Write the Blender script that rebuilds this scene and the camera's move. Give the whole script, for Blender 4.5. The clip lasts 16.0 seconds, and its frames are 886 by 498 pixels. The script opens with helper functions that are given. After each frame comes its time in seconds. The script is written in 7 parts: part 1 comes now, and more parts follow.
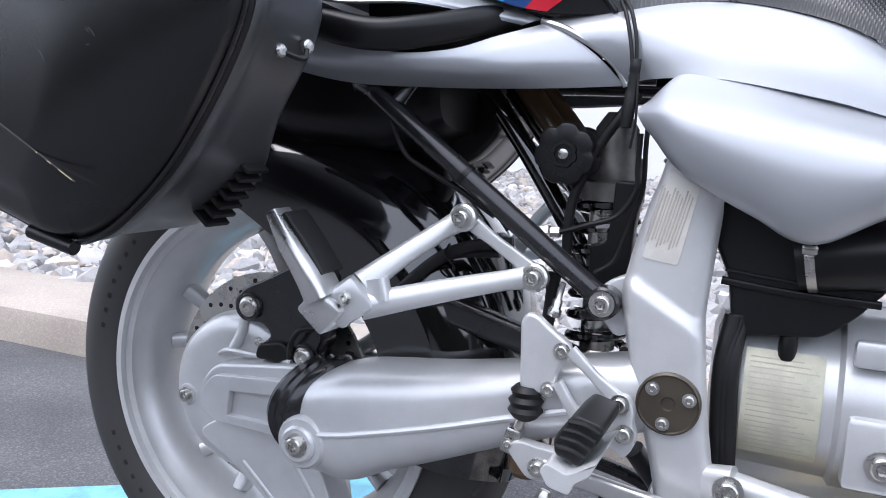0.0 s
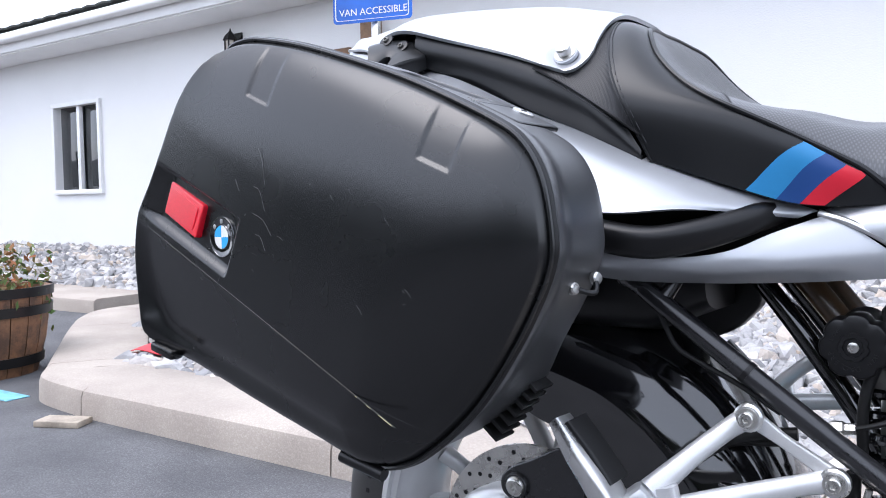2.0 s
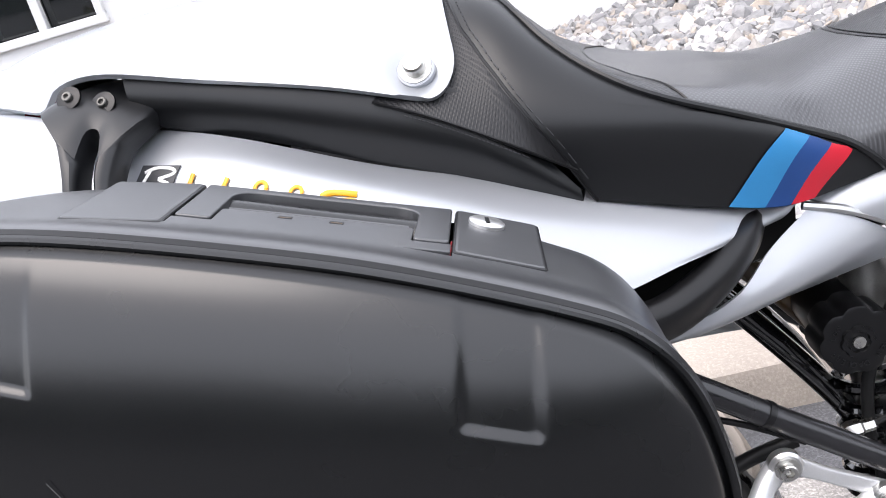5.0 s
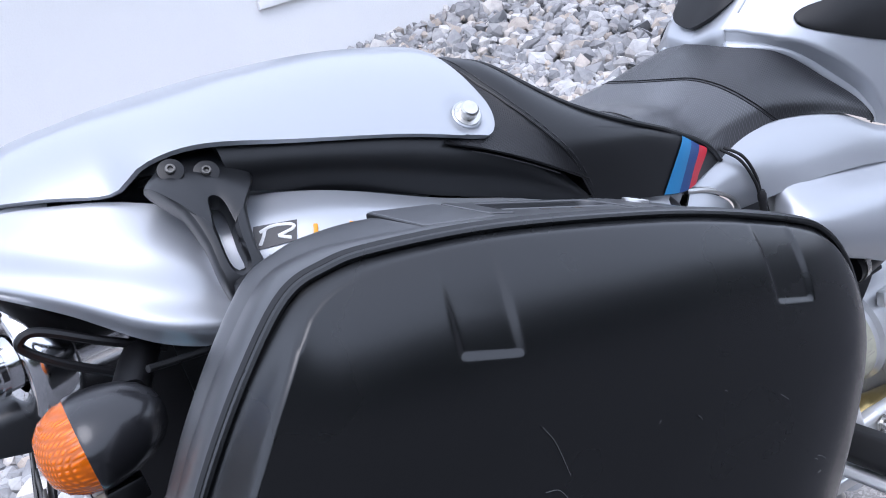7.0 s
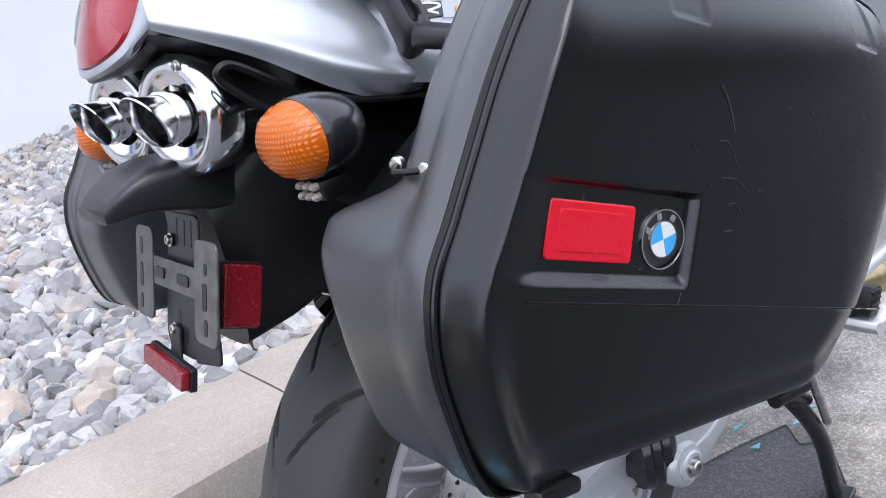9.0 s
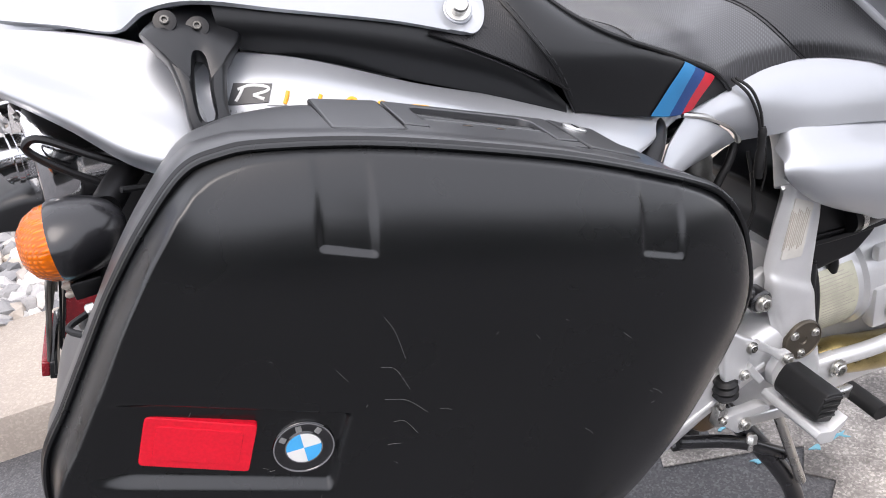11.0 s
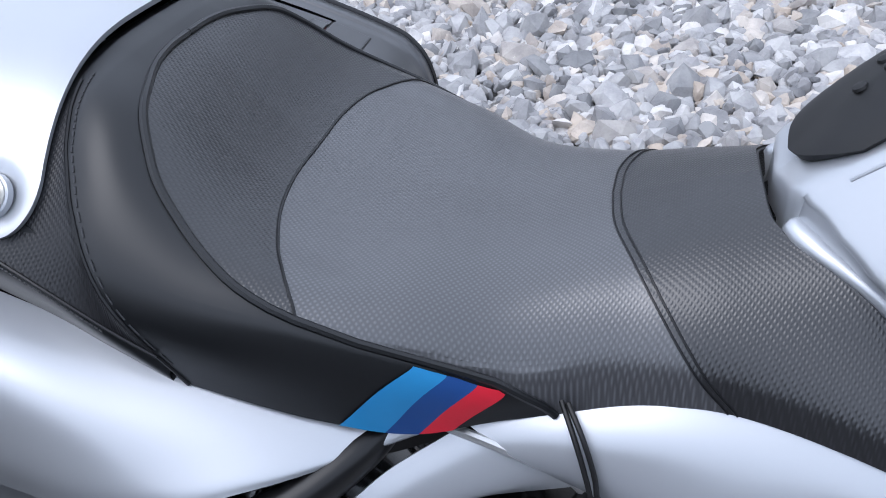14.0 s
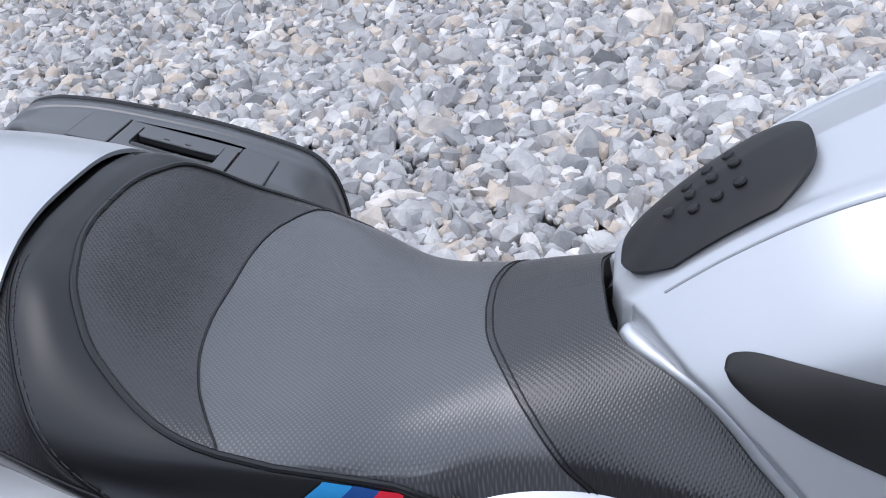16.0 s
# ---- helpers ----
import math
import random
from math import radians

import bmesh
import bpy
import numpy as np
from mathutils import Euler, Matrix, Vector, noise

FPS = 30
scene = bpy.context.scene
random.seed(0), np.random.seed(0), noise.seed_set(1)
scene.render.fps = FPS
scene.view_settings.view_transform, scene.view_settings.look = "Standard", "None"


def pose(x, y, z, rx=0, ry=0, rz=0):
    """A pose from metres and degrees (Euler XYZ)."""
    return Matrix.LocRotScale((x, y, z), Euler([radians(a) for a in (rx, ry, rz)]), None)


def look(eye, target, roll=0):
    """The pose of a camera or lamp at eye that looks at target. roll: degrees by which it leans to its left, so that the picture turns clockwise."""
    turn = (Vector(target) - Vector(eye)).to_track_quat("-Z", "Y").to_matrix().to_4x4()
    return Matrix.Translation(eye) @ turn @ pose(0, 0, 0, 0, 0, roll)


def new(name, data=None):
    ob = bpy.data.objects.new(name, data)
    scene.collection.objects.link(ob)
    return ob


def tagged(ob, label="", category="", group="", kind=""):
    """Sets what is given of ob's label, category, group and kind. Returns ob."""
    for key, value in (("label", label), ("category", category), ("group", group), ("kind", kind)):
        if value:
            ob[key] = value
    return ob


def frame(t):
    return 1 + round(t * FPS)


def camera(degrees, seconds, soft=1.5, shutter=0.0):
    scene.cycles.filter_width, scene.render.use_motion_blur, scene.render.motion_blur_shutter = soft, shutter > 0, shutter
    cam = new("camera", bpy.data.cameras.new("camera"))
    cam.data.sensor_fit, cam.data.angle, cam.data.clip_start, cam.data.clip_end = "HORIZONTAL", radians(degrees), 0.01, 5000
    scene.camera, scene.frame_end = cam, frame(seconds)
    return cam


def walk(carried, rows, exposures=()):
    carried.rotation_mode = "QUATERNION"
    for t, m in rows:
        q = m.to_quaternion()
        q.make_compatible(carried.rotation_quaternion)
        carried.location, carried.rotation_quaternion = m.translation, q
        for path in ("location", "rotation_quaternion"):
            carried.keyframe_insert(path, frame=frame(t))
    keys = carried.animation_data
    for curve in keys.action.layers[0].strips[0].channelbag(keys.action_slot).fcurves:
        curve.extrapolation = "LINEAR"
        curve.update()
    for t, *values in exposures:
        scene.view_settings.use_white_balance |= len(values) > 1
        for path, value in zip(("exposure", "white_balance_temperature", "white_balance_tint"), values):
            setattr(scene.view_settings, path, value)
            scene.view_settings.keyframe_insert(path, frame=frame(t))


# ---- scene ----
cam = camera(56.9, 16.0, 1.0)
PATH = [
    (0, (0.579, -0.89, 0.628), (-0.182, 0.941, 0.369), 3.5),
    (0.5, (0.539, -0.915, 0.659), (-0.377, 0.848, 0.435), 2.9),
    (1, (0.518, -0.929, 0.691), (-0.498, 0.784, 0.509), 2.0),
    (1.5, (0.506, -0.937, 0.725), (-0.586, 0.734, 0.591), 0.8),
    (2, (0.501, -0.939, 0.75), (-0.64, 0.7, 0.642), -0.9),
    (2.5, (0.531, -0.911, 0.736), (-0.629, 0.714, 0.627), -3.4),
    (3, (0.532, -0.785, 0.772), (-0.586, 0.863, 0.586), -6.5),
    (3.5, (0.475, -0.737, 0.814), (-0.552, 0.957, 0.537), -9.8),
    (4, (0.345, -0.791, 0.846), (-0.505, 0.972, 0.43), -12.7),
    (4.5, (0.269, -0.766, 0.893), (-0.311, 1.075, 0.368), -14.9),
    (5, (0.192, -0.729, 0.941), (-0.053, 1.164, 0.344), -16.1),
    (5.2, (0.158, -0.725, 0.959), (0.041, 1.173, 0.340), -16.6),
    (7.3, (-0.269, -0.744, 1.010), (0.710, 0.890, 0.403), -16.7),
    (7.5, (-0.325, -0.732, 0.991), (0.728, 0.871, 0.423), -16.2),
    (8, (-0.391, -0.715, 0.968), (0.727, 0.845, 0.402), -15.7),
    (8.5, (-0.428, -0.71, 0.935), (0.712, 0.826, 0.353), -14.8),
    (9, (-0.451, -0.739, 0.9), (0.657, 0.802, 0.27), -13.6),
    (9.2, (-0.463, -0.751, 0.890), (0.620, 0.800, 0.239), -13.2),
    (11.3, (-0.026, -0.842, 1.097), (0.352, 0.835, 0.075), -9.5),
    (11.5, (0.008, -0.812, 1.129), (0.316, 0.858, 0.071), -9.5),
    (12, (0.098, -0.747, 1.162), (0.208, 0.934, 0.083), -9.8),
    (12.5, (0.26, -0.663, 1.156), (0.171, 1.02, 0.08), -9.3),
    (13, (0.336, -0.573, 1.136), (0.087, 1.094, 0.06), -8.0),
    (13.5, (0.386, -0.505, 1.109), (0.002, 1.136, 0.032), -6.8),
    (14, (0.469, -0.513, 1.08), (0.006, 1.107, 0.003), -6.2),
    (14.5, (0.539, -0.537, 1.063), (0.059, 1.084, -0.006), -5.8),
    (15, (0.567, -0.546, 1.062), (0.105, 1.096, 0.019), -6.3),
    (15.5, (0.569, -0.544, 1.09), (0.154, 1.133, 0.082), -7.4),
    (16, (0.521, -0.555, 1.162), (0.198, 1.158, 0.18), -8.6),
]
walk(cam, [(t, look(eye, target, roll)) for t, eye, target, roll in PATH], exposures=[(0.0, 1.24, 6120, 15), (0.7, 1.31, 6250, 15), (1.5, 1.35, 6200, 15), (2.5, 1.27, 5900, 14), (3.5, 1.3, 5700, 13), (4.5, 1.47, 6300, 14), (5.2, 1.48, 6700, 15), (7.3, 0.95, 5720, 16), (9.2, 1.1, 6200, 15), (11.3, 1.30, 6800, 16), (12.5, 0.76, 5980, 14), (13.0, 0.70, 5900, 13), (14.0, 0.86, 5850, 13), (15.0, 1.0, 5780, 13), (16.0, 0.82, 5980, 13)])

# ---- light ----
world = bpy.data.worlds.new("world")
scene.world = world
world.use_nodes = True
wn, wl = world.node_tree.nodes, world.node_tree.links
sky = wn.new("ShaderNodeTexSky")
sky.sky_type, sky.sun_disc = "NISHITA", False
sky.sun_elevation, sky.sun_rotation = radians(64), radians(210)
sky.air_density, sky.dust_density, sky.ozone_density = 1.0, 3.0, 1.5
veil = wn.new("ShaderNodeMix")  # thin, even cloud over the whole sky
veil.data_type = "RGBA"
veil.inputs["Factor"].default_value = 0.7
veil.inputs[7].default_value = (7.6, 8.0, 8.5, 1)
wl.new(sky.outputs[0], veil.inputs[6])
wl.new(veil.outputs[2], wn["Background"].inputs[0])
wn["Background"].inputs[1].default_value = 0.135
sun = new("sun", bpy.data.lights.new("sun", "SUN"))
sun.data.energy, sun.data.angle, sun.data.color = 0.7, radians(40), (1.0, 0.98, 0.95)
sun.matrix_world = look((-1.5, -2.5, 6), (0, 0, 0))


# ---- materials ----
def mat(name, base, rough=0.5, metal=0.0, coat=0.0, var=0.12, scale=6.0, bump=0.0, bscale=400.0, base2=None, emit=None, spec=0.5, rvar=0.1):
    """A procedural surface: large stains, fine grain in colour, gloss and relief."""
    m = bpy.data.materials.new(name)
    m.use_nodes = True
    n, l = m.node_tree.nodes, m.node_tree.links
    p = n["Principled BSDF"]
    co = n.new("ShaderNodeTexCoord")
    big, fine = n.new("ShaderNodeTexNoise"), n.new("ShaderNodeTexNoise")
    big.inputs["Scale"].default_value, big.inputs["Detail"].default_value = scale, 5
    fine.inputs["Scale"].default_value, fine.inputs["Detail"].default_value = bscale, 3
    for t in (big, fine):
        l.new(co.outputs["Object"], t.inputs["Vector"])
    ramp = n.new("ShaderNodeValToRGB")
    b2 = base2 or tuple(c * (1 - 2 * var) for c in base)
    ramp.color_ramp.elements[0].position, ramp.color_ramp.elements[0].color = 0.35, (*b2, 1)
    ramp.color_ramp.elements[1].position, ramp.color_ramp.elements[1].color = 0.62, (*base, 1)
    mixn = n.new("ShaderNodeMath")
    mixn.operation = "MULTIPLY_ADD"
    mixn.inputs[1].default_value = 0.25
    l.new(fine.outputs[0], mixn.inputs[0])
    sub = n.new("ShaderNodeMath")
    sub.operation = "SUBTRACT"
    sub.inputs[1].default_value = 0.125
    l.new(big.outputs[0], sub.inputs[0])
    l.new(sub.outputs[0], mixn.inputs[2])
    l.new(mixn.outputs[0], ramp.inputs[0])
    l.new(ramp.outputs[0], p.inputs["Base Color"])
    rm = n.new("ShaderNodeMapRange")
    rm.inputs["To Min"].default_value, rm.inputs["To Max"].default_value = max(0.02, rough - rvar), min(1, rough + rvar)
    l.new(big.outputs[0], rm.inputs["Value"])
    l.new(rm.outputs[0], p.inputs["Roughness"])
    p.inputs["Metallic"].default_value, p.inputs["Coat Weight"].default_value = metal, coat
    p.inputs["Coat Roughness"].default_value, p.inputs["Specular IOR Level"].default_value = 0.06, spec
    if bump:
        b = n.new("ShaderNodeBump")
        b.inputs["Strength"].default_value, b.inputs["Distance"].default_value = bump, 0.4 / bscale
        l.new(fine.outputs[0], b.inputs["Height"])
        l.new(b.outputs[0], p.inputs["Normal"])
    return m


def weave(m, scale=110.0, strength=0.55, dist=0.0006, axes="XY", turn=38, tint=0.0):
    """Adds a woven or faceted relief; tint paints shade into the hollows between the facets."""
    n, l = m.node_tree.nodes, m.node_tree.links
    co = n.new("ShaderNodeTexCoord")
    mp = n.new("ShaderNodeMapping")
    mp.inputs["Rotation"].default_value = (0, 0, radians(turn))
    l.new(co.outputs["Object"], mp.inputs[0])
    ws = []
    for axis in axes:
        w = n.new("ShaderNodeTexWave")
        w.bands_direction, w.inputs["Scale"].default_value = axis, scale * (1.0 if axis == axes[0] else 0.7)
        w.inputs["Distortion"].default_value = 0.0
        l.new(mp.outputs[0], w.inputs["Vector"])
        ws.append(w)
    mx = n.new("ShaderNodeMath")
    mx.operation = "MULTIPLY"
    l.new(ws[0].outputs["Fac"], mx.inputs[0])
    l.new(ws[1].outputs["Fac"], mx.inputs[1])
    b = n.new("ShaderNodeBump")
    b.inputs["Strength"].default_value, b.inputs["Distance"].default_value = strength, dist
    l.new(mx.outputs[0], b.inputs["Height"])
    l.new(b.outputs[0], n["Principled BSDF"].inputs["Normal"])
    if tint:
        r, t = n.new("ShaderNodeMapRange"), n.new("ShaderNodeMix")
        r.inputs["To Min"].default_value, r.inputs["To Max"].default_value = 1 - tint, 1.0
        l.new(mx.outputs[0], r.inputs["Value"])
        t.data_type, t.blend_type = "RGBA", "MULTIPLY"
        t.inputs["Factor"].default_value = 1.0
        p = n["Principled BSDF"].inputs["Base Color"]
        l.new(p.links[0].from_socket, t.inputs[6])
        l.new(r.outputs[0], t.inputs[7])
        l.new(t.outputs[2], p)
    return m


def speckle(m, scale, low, high):
    """Adds sharp light and dark grains to a surface's colour."""
    n, l = m.node_tree.nodes, m.node_tree.links
    co, v, r = n.new("ShaderNodeTexCoord"), n.new("ShaderNodeTexVoronoi"), n.new("ShaderNodeMapRange")
    v.inputs["Scale"].default_value = scale
    l.new(co.outputs["Object"], v.inputs["Vector"])
    sep = n.new("ShaderNodeSeparateColor")
    l.new(v.outputs["Color"], sep.inputs[0])
    pw = n.new("ShaderNodeMath")
    pw.operation, pw.inputs[1].default_value = "POWER", 2.5
    l.new(sep.outputs[0], pw.inputs[0])
    r.inputs["To Min"].default_value, r.inputs["To Max"].default_value = low, high
    l.new(pw.outputs[0], r.inputs["Value"])
    p = n["Principled BSDF"]
    mx = n.new("ShaderNodeMix")
    mx.data_type, mx.blend_type = "RGBA", "MULTIPLY"
    mx.inputs["Factor"].default_value = 1.0
    l.new(p.inputs["Base Color"].links[0].from_socket, mx.inputs[6])
    l.new(r.outputs[0], mx.inputs[7])
    l.new(mx.outputs[2], p.inputs["Base Color"])
    return m


def islands(m, colours):
    """Colours each loose piece of a mesh differently."""
    n, l = m.node_tree.nodes, m.node_tree.links
    g, r = n.new("ShaderNodeNewGeometry"), n.new("ShaderNodeValToRGB")
    r.color_ramp.interpolation = "LINEAR"
    while len(r.color_ramp.elements) < len(colours):
        r.color_ramp.elements.new(0.5)
    for i, c in enumerate(colours):
        r.color_ramp.elements[i].position, r.color_ramp.elements[i].color = i / (len(colours) - 1), (*c, 1)
    l.new(g.outputs["Random Per Island"], r.inputs[0])
    old = n["Principled BSDF"].inputs["Base Color"].links[0].from_socket
    mx = n.new("ShaderNodeMix")
    mx.data_type, mx.blend_type = "RGBA", "MULTIPLY"
    mx.inputs["Factor"].default_value = 1.0
    l.new(old, mx.inputs[6])
    l.new(r.outputs[0], mx.inputs[7])
    l.new(mx.outputs[2], n["Principled BSDF"].inputs["Base Color"])
    return m


SILVER = mat("silver_paint", (0.41, 0.425, 0.448), 0.36, 0.50, 0.3, 0.02, 3, 0.02, 2500, rvar=0.03)
CAST = mat("cast_aluminium", (0.65, 0.655, 0.66), 0.33, 0.44, 0.0, 0.07, 14, 0.10, 900)
BARE = mat("bare_aluminium", (0.68, 0.68, 0.67), 0.3, 0.9, 0.0, 0.06, 25, 0.05, 600)
STEEL = mat("zinc_steel", (0.62, 0.61, 0.58), 0.28, 1.0, 0.0, 0.1, 60, 0.05, 900)
CHROME = mat("chrome", (0.78, 0.78, 0.79), 0.13, 1.0, 0.0, 0.02, 5, rvar=0.02)
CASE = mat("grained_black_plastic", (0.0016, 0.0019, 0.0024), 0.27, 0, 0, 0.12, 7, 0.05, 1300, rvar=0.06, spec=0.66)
# Worn plastic of the case body, its colour lifted to hold the sky's sheen.
CASEB = mat("worn_skylit_plastic", (0.040, 0.0415, 0.045), 0.33, 0, 0, 0.15, 9, 0.06, 1300, rvar=0.06, spec=1.0)
TRIM = mat("dark_grey_plastic", (0.010, 0.0105, 0.012), 0.38, 0, 0, 0.12, 8, 0.06, 1200)
BLACK = mat("black_plastic", (0.006, 0.006, 0.0068), 0.36, 0, 0, 0.15, 9, 0.05, 900, spec=0.35)
GLOSS = mat("gloss_black", (0.006, 0.006, 0.007), 0.08, 0, 1.0, 0.05, 4, rvar=0.03)
FRAMEB = mat("black_powder_coat", (0.014, 0.014, 0.016), 0.27, 0, 0.3, 0.1, 9, 0.1, 1600)
RUBBER = mat("rubber", (0.010, 0.010, 0.0105), 0.50, 0, 0, 0.15, 12, 0.10, 800, spec=0.35)
TYRE = mat("tyre_rubber", (0.036, 0.036, 0.037), 0.55, 0, 0, 0.2, 9, 0.2, 700, base2=(0.035, 0.034, 0.032))
VINYL = mat("black_vinyl", (0.007, 0.0075, 0.0085), 0.36, 0, 0, 0.06, 10, 0.08, 1800, rvar=0.05, spec=0.42)
# The shade between the threads is put into the colour of both weaves.
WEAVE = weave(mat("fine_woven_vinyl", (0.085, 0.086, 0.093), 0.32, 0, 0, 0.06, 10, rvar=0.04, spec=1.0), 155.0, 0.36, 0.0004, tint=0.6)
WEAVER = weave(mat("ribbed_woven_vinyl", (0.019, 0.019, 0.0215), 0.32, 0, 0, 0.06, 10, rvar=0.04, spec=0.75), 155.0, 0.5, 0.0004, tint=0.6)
GUSSET = weave(mat("perforated_vinyl", (0.012, 0.012, 0.0135), 0.42, 0, 0, 0.06, 10, rvar=0.04, spec=0.4), 200.0, 0.5, 0.0005)
THREAD = mat("grey_thread", (0.03, 0.03, 0.033), 0.6)
CYAN = mat("sky_blue_vinyl", (0.025, 0.22, 0.47), 0.4, 0, 0, 0.05, 30, 0.1, 1500)
NAVY = mat("navy_vinyl", (0.010, 0.055, 0.21), 0.4, 0, 0, 0.05, 30, 0.1, 1500)
REDV = mat("red_vinyl", (0.60, 0.012, 0.030), 0.4, 0, 0, 0.05, 30, 0.1, 1500)
AMBER = weave(mat("amber_lens", (0.95, 0.19, 0.0), 0.14, 0, 0.0, 0.06, 300, rvar=0.05), 125.0, 0.5, 0.0008, "YZ", 0, 0.5)
REDL = mat("red_lens", (0.34, 0.006, 0.016), 0.14, 0, 0.5, 0.05, 200, 0.5, 520, rvar=0.05)
REFLECT = mat("red_reflector", (0.66, 0.006, 0.022), 0.22, 0, 0.3, 0.05, 500, 0.6, 900, rvar=0.05)
DULLRED = mat("dull_red_reflector", (0.24, 0.007, 0.014), 0.25, 0, 0.4, 0.12, 300, 0.8, 700)
STEELD = mat("weathered_steel", (0.16, 0.155, 0.145), 0.45, 0.5, 0, 0.2, 50, 0.1, 900)
BRONZE = mat("bronze_cap", (0.085, 0.072, 0.055), 0.4, 0.5, 0, 0.1, 40, 0.1, 900)
PAPER = mat("label_foil", (0.55, 0.54, 0.42), 0.45, 0.2, 0, 0.12, 40, 0.05, 700)
PAPERW = mat("label_paper", (0.66, 0.64, 0.59), 0.5, 0.1, 0, 0.08, 40)
INK = mat("label_ink", (0.46, 0.42, 0.36), 0.6)
ORANGE = mat("orange_decal", (0.85, 0.38, 0.01), 0.4)
DARKINK = mat("dark_decal", (0.03, 0.032, 0.036), 0.4)
WHITE = mat("white_plastic", (0.72, 0.72, 0.70), 0.4, 0, 0, 0.03)
BLUEB = mat("badge_blue", (0.05, 0.38, 0.75), 0.2, 0, 0.5, 0.02)
BROWN = mat("tinted_brown_plastic", (0.10, 0.06, 0.03), 0.3, 0, 0.3, 0.2, 20)
BRASS = mat("yellow_zinc", (0.45, 0.36, 0.16), 0.3, 0.9, 0, 0.2, 30)
CLEAR = mat("clear_lens", (0.42, 0.36, 0.30), 0.2, 0, 0.5, 0.2, 200, 0.5, 500)
CONCRETE = speckle(mat("kerb_concrete", (0.41, 0.36, 0.31), 0.85, 0, 0, 0.06, 3, 0.45, 160, base2=(0.335, 0.29, 0.25)), 260, 0.90, 1.12)
ASPHALT = speckle(mat("asphalt", (0.105, 0.104, 0.108), 0.85, 0, 0, 0.2, 3.0, 1.0, 150, base2=(0.066, 0.066, 0.070)), 300, 0.82, 1.5)
STAIN = speckle(mat("stained_asphalt", (0.40, 0.37, 0.34), 0.85, 0, 0, 0.2, 7.0, 1.0, 150, base2=(0.13, 0.12, 0.112)), 300, 0.8, 1.5)
BEDDING = mat("gravel_bed", (0.25, 0.25, 0.248), 0.95, 0, 0, 0.2, 6, 0.8, 60)
STONE = islands(mat("crushed_limestone", (0.90, 0.90, 0.90), 0.88, 0, 0, 0.08, 18, 0.4, 140, base2=(0.66, 0.66, 0.68)),
                [(0.20, 0.202, 0.205), (0.46, 0.455, 0.45), (0.30, 0.298, 0.30), (0.62, 0.605, 0.59), (0.38, 0.375, 0.37), (0.54, 0.46, 0.38), (0.74, 0.72, 0.69)])
STUCCO = mat("white_stucco", (0.72, 0.72, 0.72), 0.9, 0, 0, 0.02, 0.8, 0.4, 90)
EAVE = mat("white_aluminium_trim", (0.74, 0.74, 0.74), 0.5, 0, 0, 0.03, 3)
ROOF = mat("dark_roof", (0.05, 0.055, 0.05), 0.6, 0, 0, 0.2, 3)
GLASS = mat("window_glass", (0.012, 0.014, 0.015), 0.05, 0, 0.5, 0.2, 1.5, rvar=0.02)
BLIND = mat("grey_blind", (0.16, 0.16, 0.16), 0.6)
BROWNW = mat("brown_wood", (0.22, 0.12, 0.06), 0.6, 0, 0, 0.3, 9, 0.3, 90)
BARREL = mat("stained_barrel_wood", (0.20, 0.095, 0.045), 0.6, 0, 0, 0.35, 14, 0.3, 120, base2=(0.07, 0.035, 0.02))
LEAF = islands(mat("leaf", (1, 1, 1), 0.6, 0, 0, 0.1, 20), [(0.05, 0.11, 0.02), (0.10, 0.14, 0.03), (0.16, 0.12, 0.04), (0.30, 0.08, 0.02)])
SIGNB = mat("sign_blue", (0.01, 0.12, 0.55), 0.35)
PAINTB = mat("blue_road_paint", (0.20, 0.50, 0.62), 0.7, 0, 0, 0.15, 20, 0.5, 170)
REDC = mat("red_plastic", (0.62, 0.03, 0.04), 0.5)
BACKDROP = mat("dark_backdrop", (0.050, 0.060, 0.035), 0.9, 0, 0, 0.3, 0.8, 0.6, 8)
SCUFF = mat("scuffed_plastic", (0.09, 0.09, 0.09), 0.7)
SCRAPE = mat("yellowed_scrape", (0.42, 0.38, 0.20), 0.7)
WOODP = mat("pale_wood", (0.40, 0.34, 0.27), 0.8, 0, 0, 0.2, 12, 0.3, 100)


# ---- mesh helpers ----
def part(name, bm, material, parent=None, label="", smooth=38):
    me = bpy.data.meshes.new(name)
    if isinstance(bm, tuple):
        me.from_pydata([tuple(map(float, v)) for v in bm[0]], [], [tuple(f) for f in bm[1]])
        me.validate()
        tmp = bmesh.new()
        tmp.from_mesh(me)
        bm = tmp
    bmesh.ops.recalc_face_normals(bm, faces=bm.faces)
    bm.to_mesh(me)
    bm.free()
    me.materials.append(material)
    me.shade_smooth()
    me.set_sharp_from_angle(angle=radians(smooth))
    ob = new(name, me)
    if parent is not None:
        ob.parent = parent
        root, off = parent if parent.data is None else None, Vector()
        while root is not None:
            off += root.location
            root = root.parent
        ob.matrix_parent_inverse = Matrix.Translation(-off)
    return tagged(ob, label)


def thing(name, label, category, at=(0, 0, 0), group="", kind=""):
    ob = new(name)
    ob.empty_display_size = 0.05
    ob.location = at
    return tagged(ob, label, category, group, kind)


def join(*meshes):
    vs, fs = [], []
    for v, f in meshes:
        k = len(vs)
        vs += [tuple(p) for p in v]
        fs += [tuple(i + k for i in q) for q in f]
    return vs, fs


def moved(m, mesh):
    return [tuple(m @ Vector(v)) for v in mesh[0]], mesh[1]


YC = -0.054


